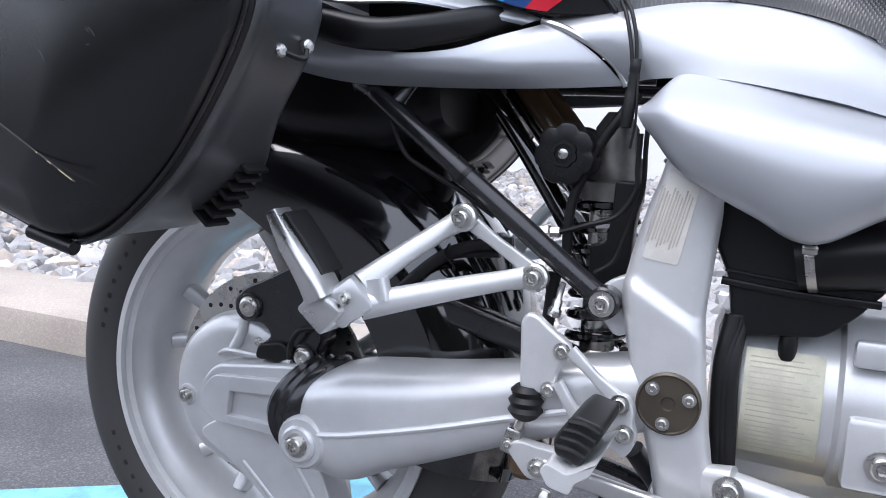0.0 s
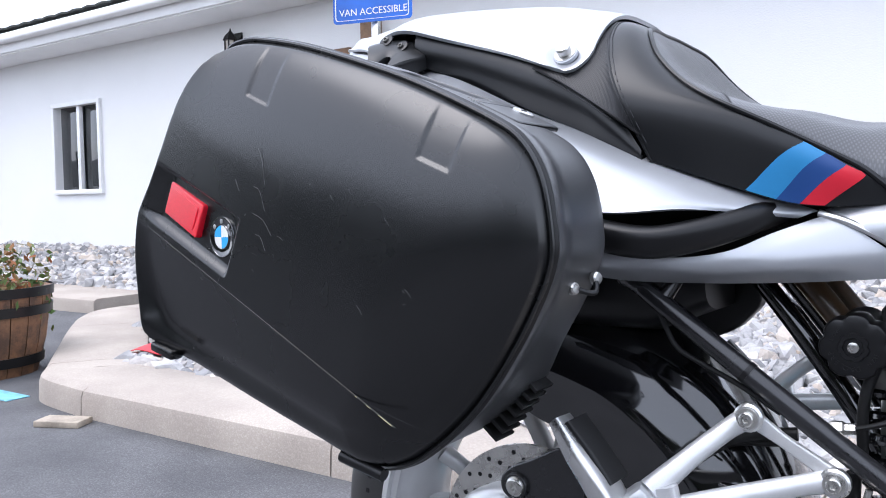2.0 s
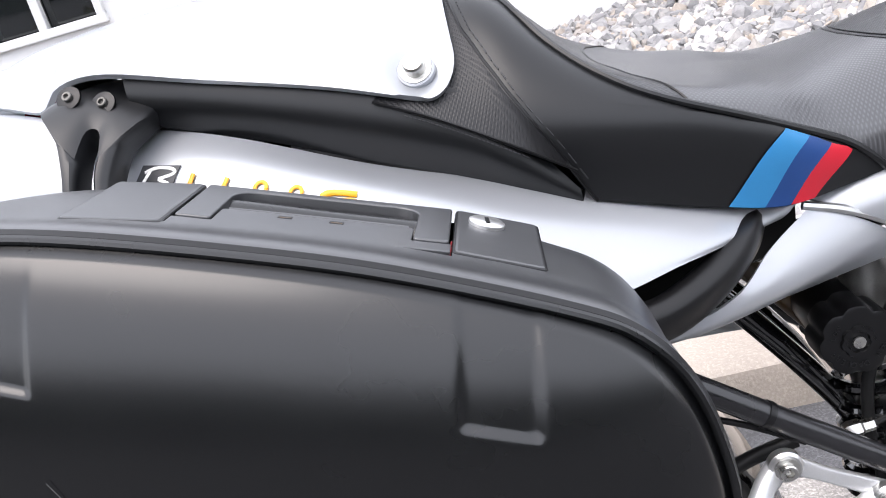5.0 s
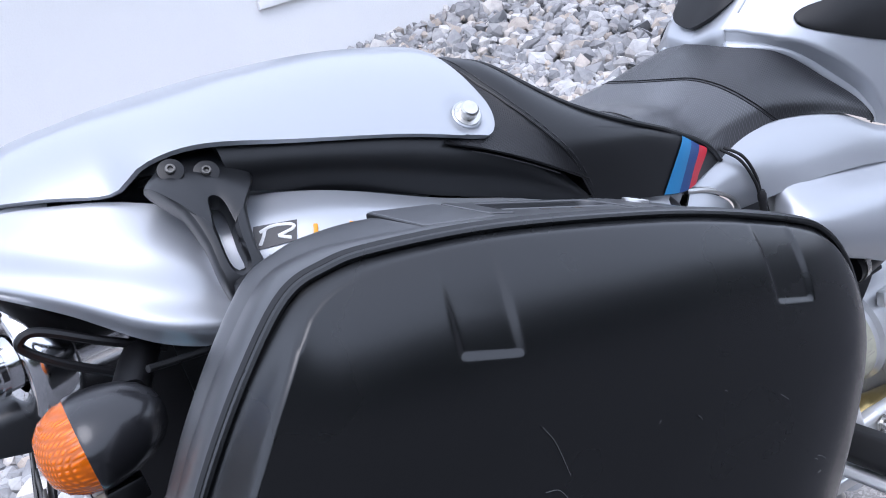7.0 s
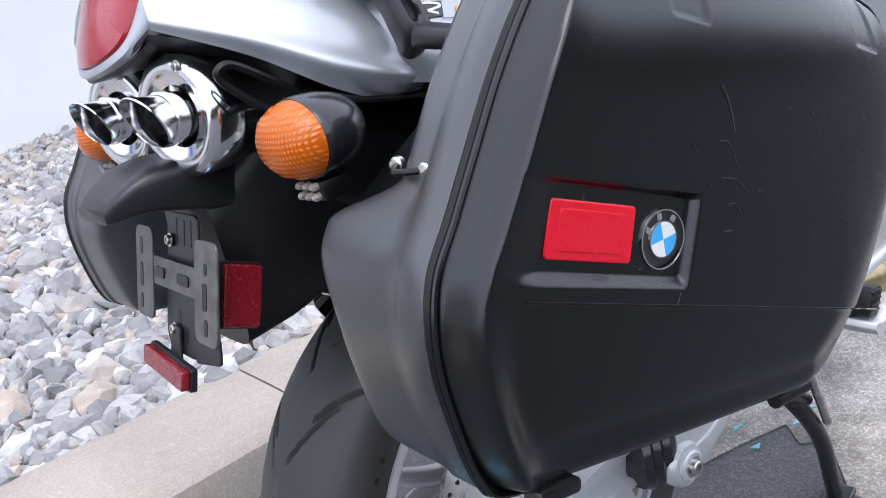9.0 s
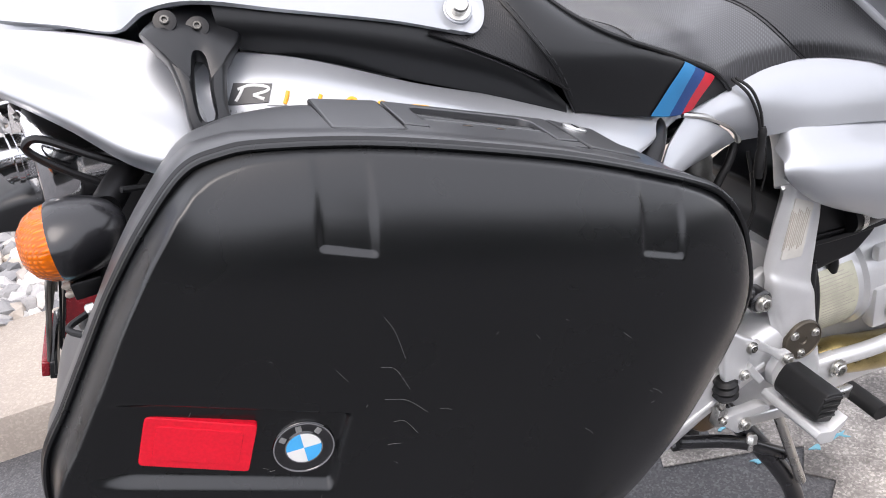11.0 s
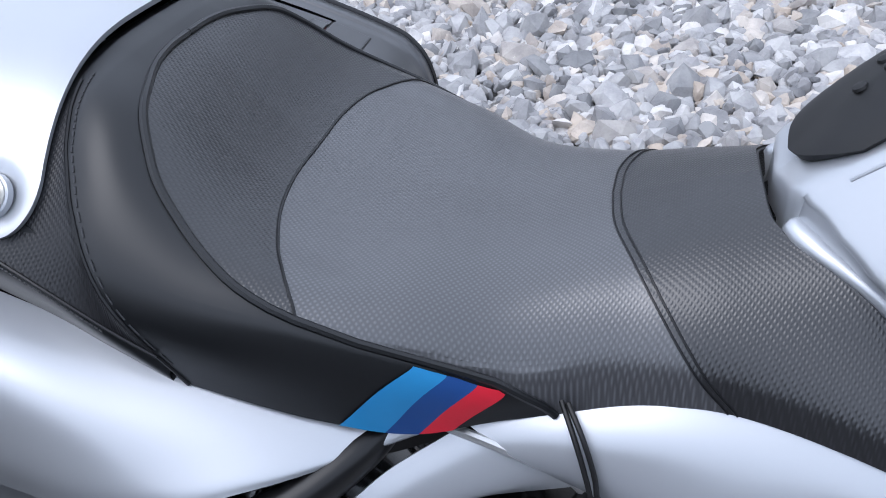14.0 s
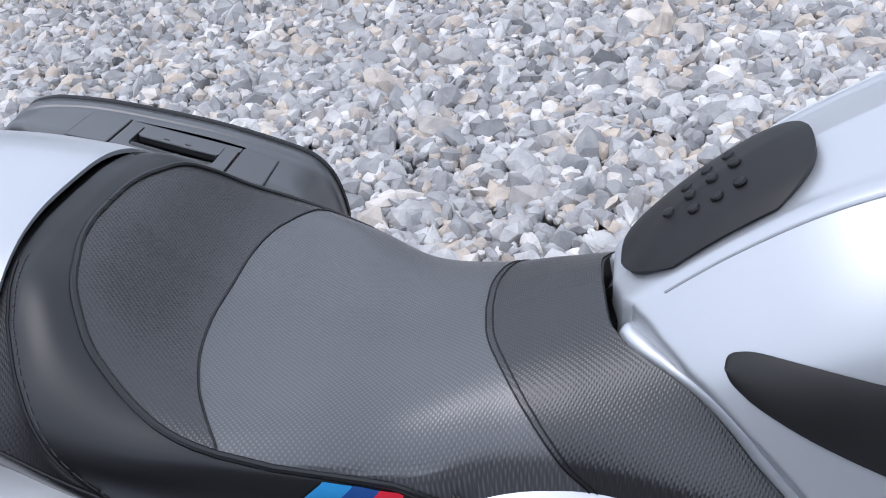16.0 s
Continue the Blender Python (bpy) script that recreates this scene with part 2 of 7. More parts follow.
def flip(mesh, s):
    """The mirror image across the machine's middle plane, y = YC, where s is -1."""
    if s > 0:
        return mesh
    return [(v[0], 2 * YC - v[1], v[2]) for v in mesh[0]], [tuple(reversed(f)) for f in mesh[1]]


def curve(pts, n):
    """n points on a smooth line through pts."""
    p = np.asarray(pts, float)
    if len(p) == 2:
        return p[0] + (p[1] - p[0]) * np.linspace(0, 1, n)[:, None]
    p = np.vstack([2 * p[0] - p[1], p, 2 * p[-1] - p[-2]])
    out = []
    for u in np.linspace(0, len(p) - 3 - 1e-9, n):
        i = int(u)
        t = u - i
        a, b, c, d = p[i : i + 4]
        out.append(0.5 * (2 * b + (c - a) * t + (2 * a - 5 * b + 4 * c - d) * t * t + (3 * b - a - 3 * c + d) * t**3))
    return np.array(out)


def closed(pts, n):
    """n points, evenly spaced, on a smooth closed line through pts."""
    p = np.asarray(pts, float)
    k = len(p)
    raw = []
    for i in range(k):
        a, b, c, d = p[i - 1], p[i], p[(i + 1) % k], p[(i + 2) % k]
        for t in np.linspace(0, 1, 24, endpoint=False):
            raw.append(0.5 * (2 * b + (c - a) * t + (2 * a - 5 * b + 4 * c - d) * t * t + (3 * b - a - 3 * c + d) * t**3))
    raw = np.array(raw + [raw[0]])
    s = np.r_[0, np.cumsum(np.linalg.norm(np.diff(raw, axis=0), axis=1))]
    at = np.linspace(0, s[-1], n, endpoint=False)
    return np.stack([np.interp(at, s, raw[:, j]) for j in range(p.shape[1])], 1)


def fillet(pts, r, seg=5):
    """A polygon with its corners rounded; r is one radius or one for each corner."""
    p = [np.array(q, float) for q in pts]
    k = len(p)
    rs = [r] * k if np.isscalar(r) else r
    out = []
    for i in range(k):
        a, b, c = p[i - 1], p[i], p[(i + 1) % k]
        u, v = a - b, c - b
        lu, lv = np.linalg.norm(u), np.linalg.norm(v)
        d = min(rs[i], 0.45 * lu, 0.45 * lv)
        s, e = b + u / lu * d, b + v / lv * d
        for t in np.linspace(0, 1, seg):
            out.append((1 - t) ** 2 * s + 2 * t * (1 - t) * b + t * t * e)
    return np.array(out)


def grid(P, thick=0.0, wrap=False):
    """Quads over an array of points (rows, columns); thick gives it a back, pushed along the normals."""
    P = np.asarray(P, float)
    r, c = P.shape[:2]
    idx = np.arange(r * c).reshape(r, c)
    cols = c if wrap else c - 1
    fs = [(idx[i, j], idx[i, (j + 1) % c], idx[i + 1, (j + 1) % c], idx[i + 1, j]) for i in range(r - 1) for j in range(cols)]
    vs = P.reshape(-1, 3)
    if not thick:
        return [tuple(v) for v in vs], fs
    du, dv = np.gradient(P, axis=1), np.gradient(P, axis=0)
    n = np.cross(du, dv)
    n /= np.linalg.norm(n, axis=2, keepdims=True) + 1e-12
    back = (P + n * thick).reshape(-1, 3)
    k = r * c
    fs += [tuple(k + i for i in reversed(f)) for f in list(fs)]
    for i in range(r - 1):
        fs += [(idx[i, 0], idx[i + 1, 0], k + idx[i + 1, 0], k + idx[i, 0]), (idx[i + 1, -1], idx[i, -1], k + idx[i, -1], k + idx[i + 1, -1])]
    for j in range(c - 1):
        fs += [(idx[0, j + 1], idx[0, j], k + idx[0, j], k + idx[0, j + 1]), (idx[-1, j], idx[-1, j + 1], k + idx[-1, j + 1], k + idx[-1, j])]
    return [tuple(v) for v in np.vstack([vs, back])], fs


def patch(rows, nu=30, nv=16):
    """A smooth surface through rows of control points."""
    a = [curve(r, nu) for r in rows]
    return np.stack([curve([q[j] for q in a], nv) for j in range(nu)], 1)


def loft(rings, cap=True):
    """A skin over closed rings of equally many points."""
    v, f = grid(np.array(rings), wrap=True)
    if cap:
        n = len(rings[0])
        f = f + [tuple(reversed(range(n))), tuple(range((len(rings) - 1) * n, len(rings) * n))]
    return v, f


def tube(pts, r, n=12, steps=0, cap=True, flat=1.0, up=None):
    """A pipe along a line; r one radius or one at each point; flat squeezes it across."""
    p = curve(pts, steps) if steps else np.asarray(pts, float)
    rr = np.full(len(p), r) if np.isscalar(r) else np.interp(np.linspace(0, 1, len(p)), np.linspace(0, 1, len(r)), r)
    tan = np.gradient(p, axis=0)
    tan /= np.linalg.norm(tan, axis=1, keepdims=True)
    ref = np.array(up if up is not None else ((0, 0, 1) if abs(tan[0][2]) < 0.9 else (1, 0, 0)), float)
    rings = []
    for i in range(len(p)):
        a = ref - tan[i] * (ref @ tan[i])
        a /= np.linalg.norm(a)
        if up is None:
            ref = a
        b = np.cross(tan[i], a)
        w = np.linspace(0, 2 * math.pi, n, endpoint=False)
        rings.append(p[i] + rr[i] * (np.cos(w)[:, None] * a + flat * np.sin(w)[:, None] * b))
    return loft(rings, cap)


def bar(pts, w, h, steps=0, up=(0, 0, 1), rnd=0.3):
    """A rounded rectangular bar along a line; w across, h along up."""
    p = curve(pts, steps) if steps else np.asarray(pts, float)
    ws = np.full(len(p), w) if np.isscalar(w) else np.interp(np.linspace(0, 1, len(p)), np.linspace(0, 1, len(w)), w)
    hs = np.full(len(p), h) if np.isscalar(h) else np.interp(np.linspace(0, 1, len(p)), np.linspace(0, 1, len(h)), h)
    tan = np.gradient(p, axis=0)
    tan /= np.linalg.norm(tan, axis=1, keepdims=True)
    rings = []
    for i in range(len(p)):
        a = np.array(up, float) - tan[i] * (np.array(up) @ tan[i])
        a /= np.linalg.norm(a)
        b = np.cross(tan[i], a)
        sec = fillet([(-ws[i] / 2, -hs[i] / 2), (ws[i] / 2, -hs[i] / 2), (ws[i] / 2, hs[i] / 2), (-ws[i] / 2, hs[i] / 2)], rnd * min(ws[i], hs[i]), 4)
        rings.append(p[i] + sec[:, :1] * b + sec[:, 1:] * a)
    return loft(rings)


def lathe(profile, m=None, n=32, cap=True):
    """A turned shape: (radius, height) pairs round the z axis of m."""
    rings = []
    w = np.linspace(0, 2 * math.pi, n, endpoint=False)
    for r, h in profile:
        rings.append(np.stack([r * np.cos(w), r * np.sin(w), np.full(n, h)], 1))
    mesh = loft(rings, cap)
    return moved(m, mesh) if m is not None else mesh


def slab(outline, m, depth, bev=0.002, seg=2):
    """A plate: an outline in x and y of m, from z = 0 to depth, its edges rounded."""
    o = np.asarray(outline, float)
    nx = np.roll(o, -1, 0) - np.roll(o, 1, 0)
    nrm = np.stack([nx[:, 1], -nx[:, 0]], 1)
    nrm /= np.linalg.norm(nrm, axis=1, keepdims=True) + 1e-12
    area = np.sum(o[:, 0] * np.roll(o[:, 1], -1) - np.roll(o[:, 0], -1) * o[:, 1])
    if area < 0:
        nrm = -nrm
    e = np.roll(o, -1, 0) - o
    ln = np.linalg.norm(e, axis=1)
    pe, pl = np.roll(e, 1, 0), np.roll(ln, 1)
    turn = np.arctan2(pe[:, 0] * e[:, 1] - pe[:, 1] * e[:, 0], (pe * e).sum(1)) * np.sign(area)
    arc = (turn > 0.02) & (turn < 0.9)
    if arc.any():
        bev = min(bev, 0.6 * float((np.minimum(ln, pl)[arc] / turn[arc]).min()))
    rings = []
    for k in range(seg + 1):
        a = k / seg * math.pi / 2
        rings.append(np.c_[o - nrm * bev * (1 - math.sin(a)), np.full(len(o), bev * (1 - math.cos(a)))])
    for k in range(seg + 1):
        a = (1 - k / seg) * math.pi / 2
        rings.append(np.c_[o - nrm * bev * (1 - math.sin(a)), np.full(len(o), depth - bev * (1 - math.cos(a)))])
    inner = o - nrm * (1.3 * bev + 0.0002)
    rings = [np.c_[inner, np.zeros(len(o))]] + rings + [np.c_[inner, np.full(len(o), depth)]]
    return moved(m, loft(rings))


def side(y):
    """A frame in which x is forward and y is up, at the given place across; its z points to the near side."""
    return Matrix(((1, 0, 0, 0), (0, 0, -1, y), (0, 1, 0, 0), (0, 0, 0, 1)))


def box(sx, sy, sz, m=None, bev=0.003):
    o = fillet([(-sx / 2, -sy / 2), (sx / 2, -sy / 2), (sx / 2, sy / 2), (-sx / 2, sy / 2)], bev, 3)
    mesh = slab(o, Matrix.Translation((0, 0, -sz / 2)), sz, min(bev, sz * 0.3))
    return moved(m, mesh) if m is not None else mesh


def facing(at, normal, spin=0.0):
    """A frame at a place whose z points along normal."""
    q = Vector(normal).to_track_quat("Z", "Y").to_matrix().to_4x4()
    return Matrix.Translation(at) @ q @ Matrix.Rotation(spin, 4, "Z")


def bolt(at, r, parent, normal=(0, -1, 0), material=None, s=1):
    """A socket-head bolt on its washer."""
    m = facing(at, normal)
    head = lathe([(r * 1.45, 0), (r * 1.45, r * 0.25), (r * 1.02, r * 0.26), (r * 1.0, r * 0.85), (r * 0.85, r * 1.0), (r * 0.55, r * 1.0)], m, 20, False)
    socket = lathe([(r * 0.55, r * 1.0), (r * 0.48, r * 0.45), (0.0001, r * 0.4)], m, 6, False)
    return part("bolt", flip(join(head, socket), s), material or STEEL, parent)


def letters(name, text, m, size, material, parent, depth=0.0004, spacing=1.0, shear=0.0):
    cu = bpy.data.curves.new(name, "FONT")
    cu.body, cu.size, cu.extrude, cu.space_character, cu.shear = text, size, depth, spacing, shear
    cu.resolution_u = 2
    tmp = bpy.data.objects.new(name, cu)
    scene.collection.objects.link(tmp)
    me = bpy.data.meshes.new_from_object(tmp.evaluated_get(bpy.context.evaluated_depsgraph_get()))
    bpy.data.objects.remove(tmp)
    me.transform(m)
    bm = bmesh.new()
    bm.from_mesh(me)
    bpy.data.meshes.remove(me)
    return part(name, bm, material, parent)


def table(rows):
    """Smooth functions of the first column for the others."""
    a = np.array(rows, float)
    dense = curve(a, 200)
    return lambda x: np.stack([np.interp(x, dense[:, 0], dense[:, j]) for j in range(1, a.shape[1])], -1)


def sstep(a, b, x):
    t = np.clip((x - a) / (b - a), 0, 1)
    return t * t * (3 - 2 * t)


# ---- the setting ----
ground = part("ground", grid(np.array([[(x, y, 0.0) for x in (-400, -6, 0, 6, 400)] for y in (400, 6, 0, -6, -400)])), ASPHALT)
tagged(ground, "dark grey worn asphalt of a car park", "ground", kind="structure")


def bed_height(x, y):
    wall = 0.44 + 0.07 * np.clip(x, 0, 9) - 0.012 * np.clip(-x, 0, 12)
    t = np.clip((y - 1.2) / 3.4, 0, 1)
    return 0.075 + (wall - 0.075) * (0.25 * t + 0.75 * t**1.6) + 0.012 * np.sin(3.1 * x) * np.sin(2.7 * y)


xs, ys = np.linspace(-2.75, 14, 90), np.linspace(1.08, 4.62, 30)
bed = part("gravel_bed", grid(np.array([[(x, y, bed_height(x, y) - 0.03) for x in xs] for y in ys])), BEDDING)
tagged(bed, "raised bed of grey crushed stone beside the kerb", "gravel bed", kind="structure")


def stones(count, x0, x1, y0, y1, size, height, seed, fine=False):
    """Angular stones scattered over a bed, as one mesh."""
    rng = np.random.default_rng(seed)
    g = (1 + 5**0.5) / 2
    ico = np.array([(-1, g, 0), (1, g, 0), (-1, -g, 0), (1, -g, 0), (0, -1, g), (0, 1, g), (0, -1, -g), (0, 1, -g), (g, 0, -1), (g, 0, 1), (-g, 0, -1), (-g, 0, 1)]) / 1.9
    tri = np.array([(0, 11, 5), (0, 5, 1), (0, 1, 7), (0, 7, 10), (0, 10, 11), (1, 5, 9), (5, 11, 4), (11, 10, 2), (10, 7, 6), (7, 1, 8), (3, 9, 4), (3, 4, 2), (3, 2, 6), (3, 6, 8), (3, 8, 9), (4, 9, 5), (2, 4, 11), (6, 2, 10), (8, 6, 7), (9, 8, 1)])
    cols = max(1, int((count * (x1 - x0) / (y1 - y0)) ** 0.5))
    rows = max(1, count // cols)
    gx, gy = np.meshgrid((np.arange(cols) + 0.5) / cols, (np.arange(rows) + 0.5) / rows)
    n = cols * rows
    px = x0 + (x1 - x0) * (gx.ravel() + rng.uniform(-0.5, 0.5, n) / cols)
    py = y0 + (y1 - y0) * (gy.ravel() + rng.uniform(-0.5, 0.5, n) / rows)
    sz = size * rng.lognormal(0, 0.32, n)[:, None] * rng.uniform(0.6, 1.25, (n, 3)) * (1, 1, 0.72)
    v = ico[None] * rng.uniform(0.68, 1.25, (n, 12, 1)) * sz[:, None] / 2
    if fine:  # worn edges: every edge broken once
        pairs = sorted({tuple(sorted(e)) for f in tri.tolist() for e in ((f[0], f[1]), (f[1], f[2]), (f[2], f[0]))})
        at = {e: 12 + i for i, e in enumerate(pairs)}
        pa, pb = np.array(pairs).T
        v = np.concatenate([v * 1.0, (v[:, pa] + v[:, pb]) / 2 * rng.uniform(0.94, 1.10, (n, len(pairs), 1))], 1)
        mid = lambda i, j: at[min(i, j), max(i, j)]
        tri = np.array([t for i, j, k in tri.tolist() for t in ((i, mid(i, j), mid(k, i)), (j, mid(j, k), mid(i, j)), (k, mid(k, i), mid(j, k)), (mid(i, j), mid(j, k), mid(k, i)))])
    axes = rng.normal(size=(n, 4))
    axes /= np.linalg.norm(axes, axis=1, keepdims=True)
    a, b, c, d = axes.T
    rot = np.stack([np.stack([1 - 2 * (c * c + d * d), 2 * (b * c - a * d), 2 * (b * d + a * c)], 1), np.stack([2 * (b * c + a * d), 1 - 2 * (b * b + d * d), 2 * (c * d - a * b)], 1), np.stack([2 * (b * d - a * c), 2 * (c * d + a * b), 1 - 2 * (b * b + c * c)], 1)], 1)
    v = np.einsum("nij,nkj->nki", rot, v)
    pz = height(px, py) + rng.uniform(-0.012, 0.022, n)
    v += np.stack([px, py, pz], 1)[:, None]
    me = bpy.data.meshes.new("gravel")
    faces = (tri[None] + v.shape[1] * np.arange(n)[:, None, None]).reshape(-1, 3)
    me.from_pydata(v.reshape(-1, 3).tolist(), [], faces.tolist())
    me.materials.append(STONE)
    return tagged(new("gravel", me), "loose angular grey limestone gravel", "gravel", kind="stuff")


stones(9500, -0.9, 2.6, 1.11, 3.3, 0.064, bed_height, 1, True)
stones(5500, -2.7, -0.9, 1.11, 4.58, 0.067, bed_height, 2, True)
stones(5200, -0.9, 2.6, 3.3, 4.58, 0.066, bed_height, 3)
stones(9000, 2.6, 12.0, 1.11, 4.58, 0.085, bed_height, 4)


# Kerb: cast stones end to end along the bay, turning round the end of the island.
kerb = thing("kerb", "cream concrete kerb round the gravel island", "kerb", (0, 0.85, 0), kind="structure")


def kerb_section(x, y, nx, ny, w):
    """A section across the kerb: from its outer foot to its inner foot; n points out of the island."""
    sec = [(0.0, -0.02), (-0.004, 0.07), (-0.012, 0.094), (-0.032, 0.105), (-w / 2, 0.107), (-w + 0.012, 0.104), (-w, 0.095), (-w, 0.02)]
    return [(x + nx * d, y + ny * d, z) for d, z in sec]


def kerb_stone(secs):
    v, f = grid(np.array(secs))
    return v, f + [tuple(range(8)), tuple(reversed(range(len(v) - 8, len(v))))]


W_KERB = 0.42
x = 8.72
while x > -2.2:
    x1 = x - 1.22
    part("kerb_stone", kerb_stone([kerb_section(q, 0.71, 0, -1, W_KERB) for q in np.linspace(x - 0.003, x1 + 0.003, 6)]), CONCRETE, kerb)
    x = x1
turn = curve([(x, 0.71), (-2.62, 0.76), (-2.84, 0.90), (-3.30, 1.22), (-3.80, 1.57), (-4.25, 1.93), (-4.42, 2.25), (-4.35, 2.65), (-4.10, 3.0)], 81)
head = np.gradient(turn, axis=0)
head /= np.linalg.norm(head, axis=1, keepdims=True)
for k in range(4):
    part("kerb_stone", kerb_stone([kerb_section(*(turn[i] + head[i] * (0.003 if i == 20 * k else -0.003 if i == 20 * k + 20 else 0)), -head[i][1], head[i][0], W_KERB) for i in range(20 * k, 20 * k + 21)]), CONCRETE, kerb)
stones(160, -3.05, -2.7, 1.45, 4.5, 0.066, bed_height, 8)
stones(900, -3.5, -2.7, 1.75, 4.5, 0.066, bed_height, 9)
stones(420, -3.95, -3.5, 2.35, 4.5, 0.066, bed_height, 10)
island = part("island_fill", slab([(-2.7, 1.10), (-2.7, 4.6), (-4.0, 4.6), (-4.02, 2.7), (-3.7, 2.15), (-3.1, 1.62), (-2.75, 1.3)], Matrix.Translation((0, 0, -0.01)), 0.06, 0.004), BEDDING)
tagged(island, "packed grey soil of the island end", "ground", kind="structure")
# The far island in front of the house.
kerb2 = thing("kerb", "cream concrete kerb of the far island", "kerb", (-6, 2.6, 0), kind="structure")
for k in range(5):
    p0, p1 = np.array([-4.95, 2.45]) + k * np.array([-1.25, -0.05]), np.array([-4.95, 2.45]) + (k + 1) * np.array([-1.25, -0.05])
    part("kerb_stone", kerb_stone([kerb_section(*(p0 + (p1 - p0) * u), 0.04, -1, 0.75) for u in np.linspace(0.004, 0.996, 4)]), CONCRETE, kerb2)
bed2 = part("gravel_bed", grid(np.array([[(x, y, 0.06 + 0.22 * (y - 3.0) / 1.6) for x in (-13, -9, -6, -4.4)] for y in (3.0, 3.8, 4.62)])), BEDDING)
tagged(bed2, "bed of grey crushed stone along the house", "gravel bed", kind="structure")
stones(5200, -13.0, -4.4, 3.02, 4.6, 0.085, lambda a, b: 0.085 + 0.22 * (b - 3.0) / 1.6, 5)

# House.
house = thing("house", "long white rendered single-storey house with a dark metal roof", "house", (0, 4.6, 0))
YW = 4.6


def wall_with_holes(x0, x1, z0, z1, holes):
    """A thick wall with openings cut through it."""
    xs = sorted({x0, x1, *[h[0] for h in holes], *[h[1] for h in holes]})
    zs = sorted({z0, z1, *[h[2] for h in holes], *[h[3] for h in holes]})
    vs, fs = [], []
    for a, b in zip(xs, xs[1:]):
        for c, d in zip(zs, zs[1:]):
            if any(h[0] <= a and b <= h[1] and h[2] <= c and d <= h[3] for h in holes):
                continue
            k = len(vs)
            vs += [(a, YW, c), (b, YW, c), (b, YW, d), (a, YW, d)]
            fs += [(k, k + 1, k + 2, k + 3)]
    for a, b, c, d in holes:
        k = len(vs)
        vs += [(a, YW, c), (b, YW, c), (b, YW, d), (a, YW, d), (a, YW + 0.2, c), (b, YW + 0.2, c), (b, YW + 0.2, d), (a, YW + 0.2, d)]
        fs += [(k + i, k + (i + 1) % 4, k + 4 + (i + 1) % 4, k + 4 + i) for i in range(4)]
    k = len(vs)
    vs += [(x0, YW + 0.25, z0), (x1, YW + 0.25, z0), (x1, YW + 0.25, z1), (x0, YW + 0.25, z1)]
    fs += [(k + 3, k + 2, k + 1, k)]
    return vs, fs


HOLES = [(-9.05, -8.14, 0.99, 1.99), (1.79, 2.73, 1.09, 2.09), (-5.25, -4.35, 1.15, 2.1), (-3.0, -2.20, 1.33, 2.1)]
part("wall", wall_with_holes(-16, 16, -0.1, 2.75, HOLES), STUCCO, house)


def window(x0, x1, z0, z1, frame_mat, blinds):
    w = part("window", join(box(x1 - x0 + 0.10, 0.05, 0.055, pose((x0 + x1) / 2, YW - 0.015, z0 - 0.02)), box(x1 - x0 + 0.10, 0.05, 0.05, pose((x0 + x1) / 2, YW - 0.015, z1 + 0.02)),
                            box(0.05, 0.05, z1 - z0 - 0.012, pose(x0 - 0.02, YW - 0.015, (z0 + z1) / 2)), box(0.05, 0.05, z1 - z0 - 0.012, pose(x1 + 0.02, YW - 0.015, (z0 + z1) / 2)),
                            box(0.06, 0.05, z1 - z0 - 0.012, pose((x0 + x1) / 2, YW + 0.03, (z0 + z1) / 2))), frame_mat, house)
    for a, b in ((x0, (x0 + x1) / 2 - 0.03), ((x0 + x1) / 2 + 0.03, x1)):
        part("pane", box(b - a, 0.008, z1 - z0, pose((a + b) / 2, YW + 0.07, (z0 + z1) / 2), 0.001), GLASS, w)
        if blinds:
            for i in range(14):
                part("slat", box(b - a - 0.03, 0.03, 0.004, pose((a + b) / 2, YW + 0.04, z0 + 0.04 + i * (z1 - z0 - 0.06) / 14, 25, 0, 0), 0.001), BLIND, w)


window(-9.05, -8.14, 0.99, 1.99, EAVE, False)
window(1.79, 2.73, 1.09, 2.09, EAVE, True)
window(-5.25, -4.35, 1.15, 2.1, BROWNW, False)
window(-3.0, -2.20, 1.33, 2.1, EAVE, False)
part("post", box(0.14, 0.12, 2.6, pose(-4.02, YW - 0.07, 1.3)), BROWNW, house)
part("soffit", slab([(-16, 4.15), (16, 4.15), (16, 4.62), (-16, 4.62)], Matrix.Translation((0, 0, 2.60)), 0.03), EAVE, house)
part("fascia", box(32, 0.03, 0.17, pose(0, 4.14, 2.70)), EAVE, house)
part("gutter", bar([(-16, 4.07, 2.76), (0, 4.07, 2.76), (16, 4.07, 2.76)], 0.11, 0.10), EAVE, house)
rx = np.linspace(-16, 16, 513)
part("roof", grid(np.array([[(x, 4.02 + 4.0 * t, 2.83 + 1.2 * t + 0.018 * abs(math.sin(x * math.pi / 0.25))) for x in rx] for t in (0, 1)]), 0.02), ROOF, house)

lantern = thing("wall_lantern", "small black lantern on the white house wall", "lantern", (-5.75, 4.5, 2.3))
part("back_plate", box(0.11, 0.02, 0.2, pose(-5.75, 4.59, 2.36)), BLACK, lantern)
part("cage", join(*[box(0.012, 0.012, 0.2, pose(-5.75 + 0.055 * math.cos(a), 4.49 + 0.055 * math.sin(a), 2.27)) for a in np.arange(6) * math.pi / 3], lathe([(0.062, 2.16), (0.062, 2.18)], Matrix.Translation((-5.75, 4.49, 0)), 6)), BLACK, lantern)
part("cap", lathe([(0.078, 2.37), (0.05, 2.42), (0.012, 2.46), (0.004, 2.49)], Matrix.Translation((-5.75, 4.49, 0)), 6), BLACK, lantern)
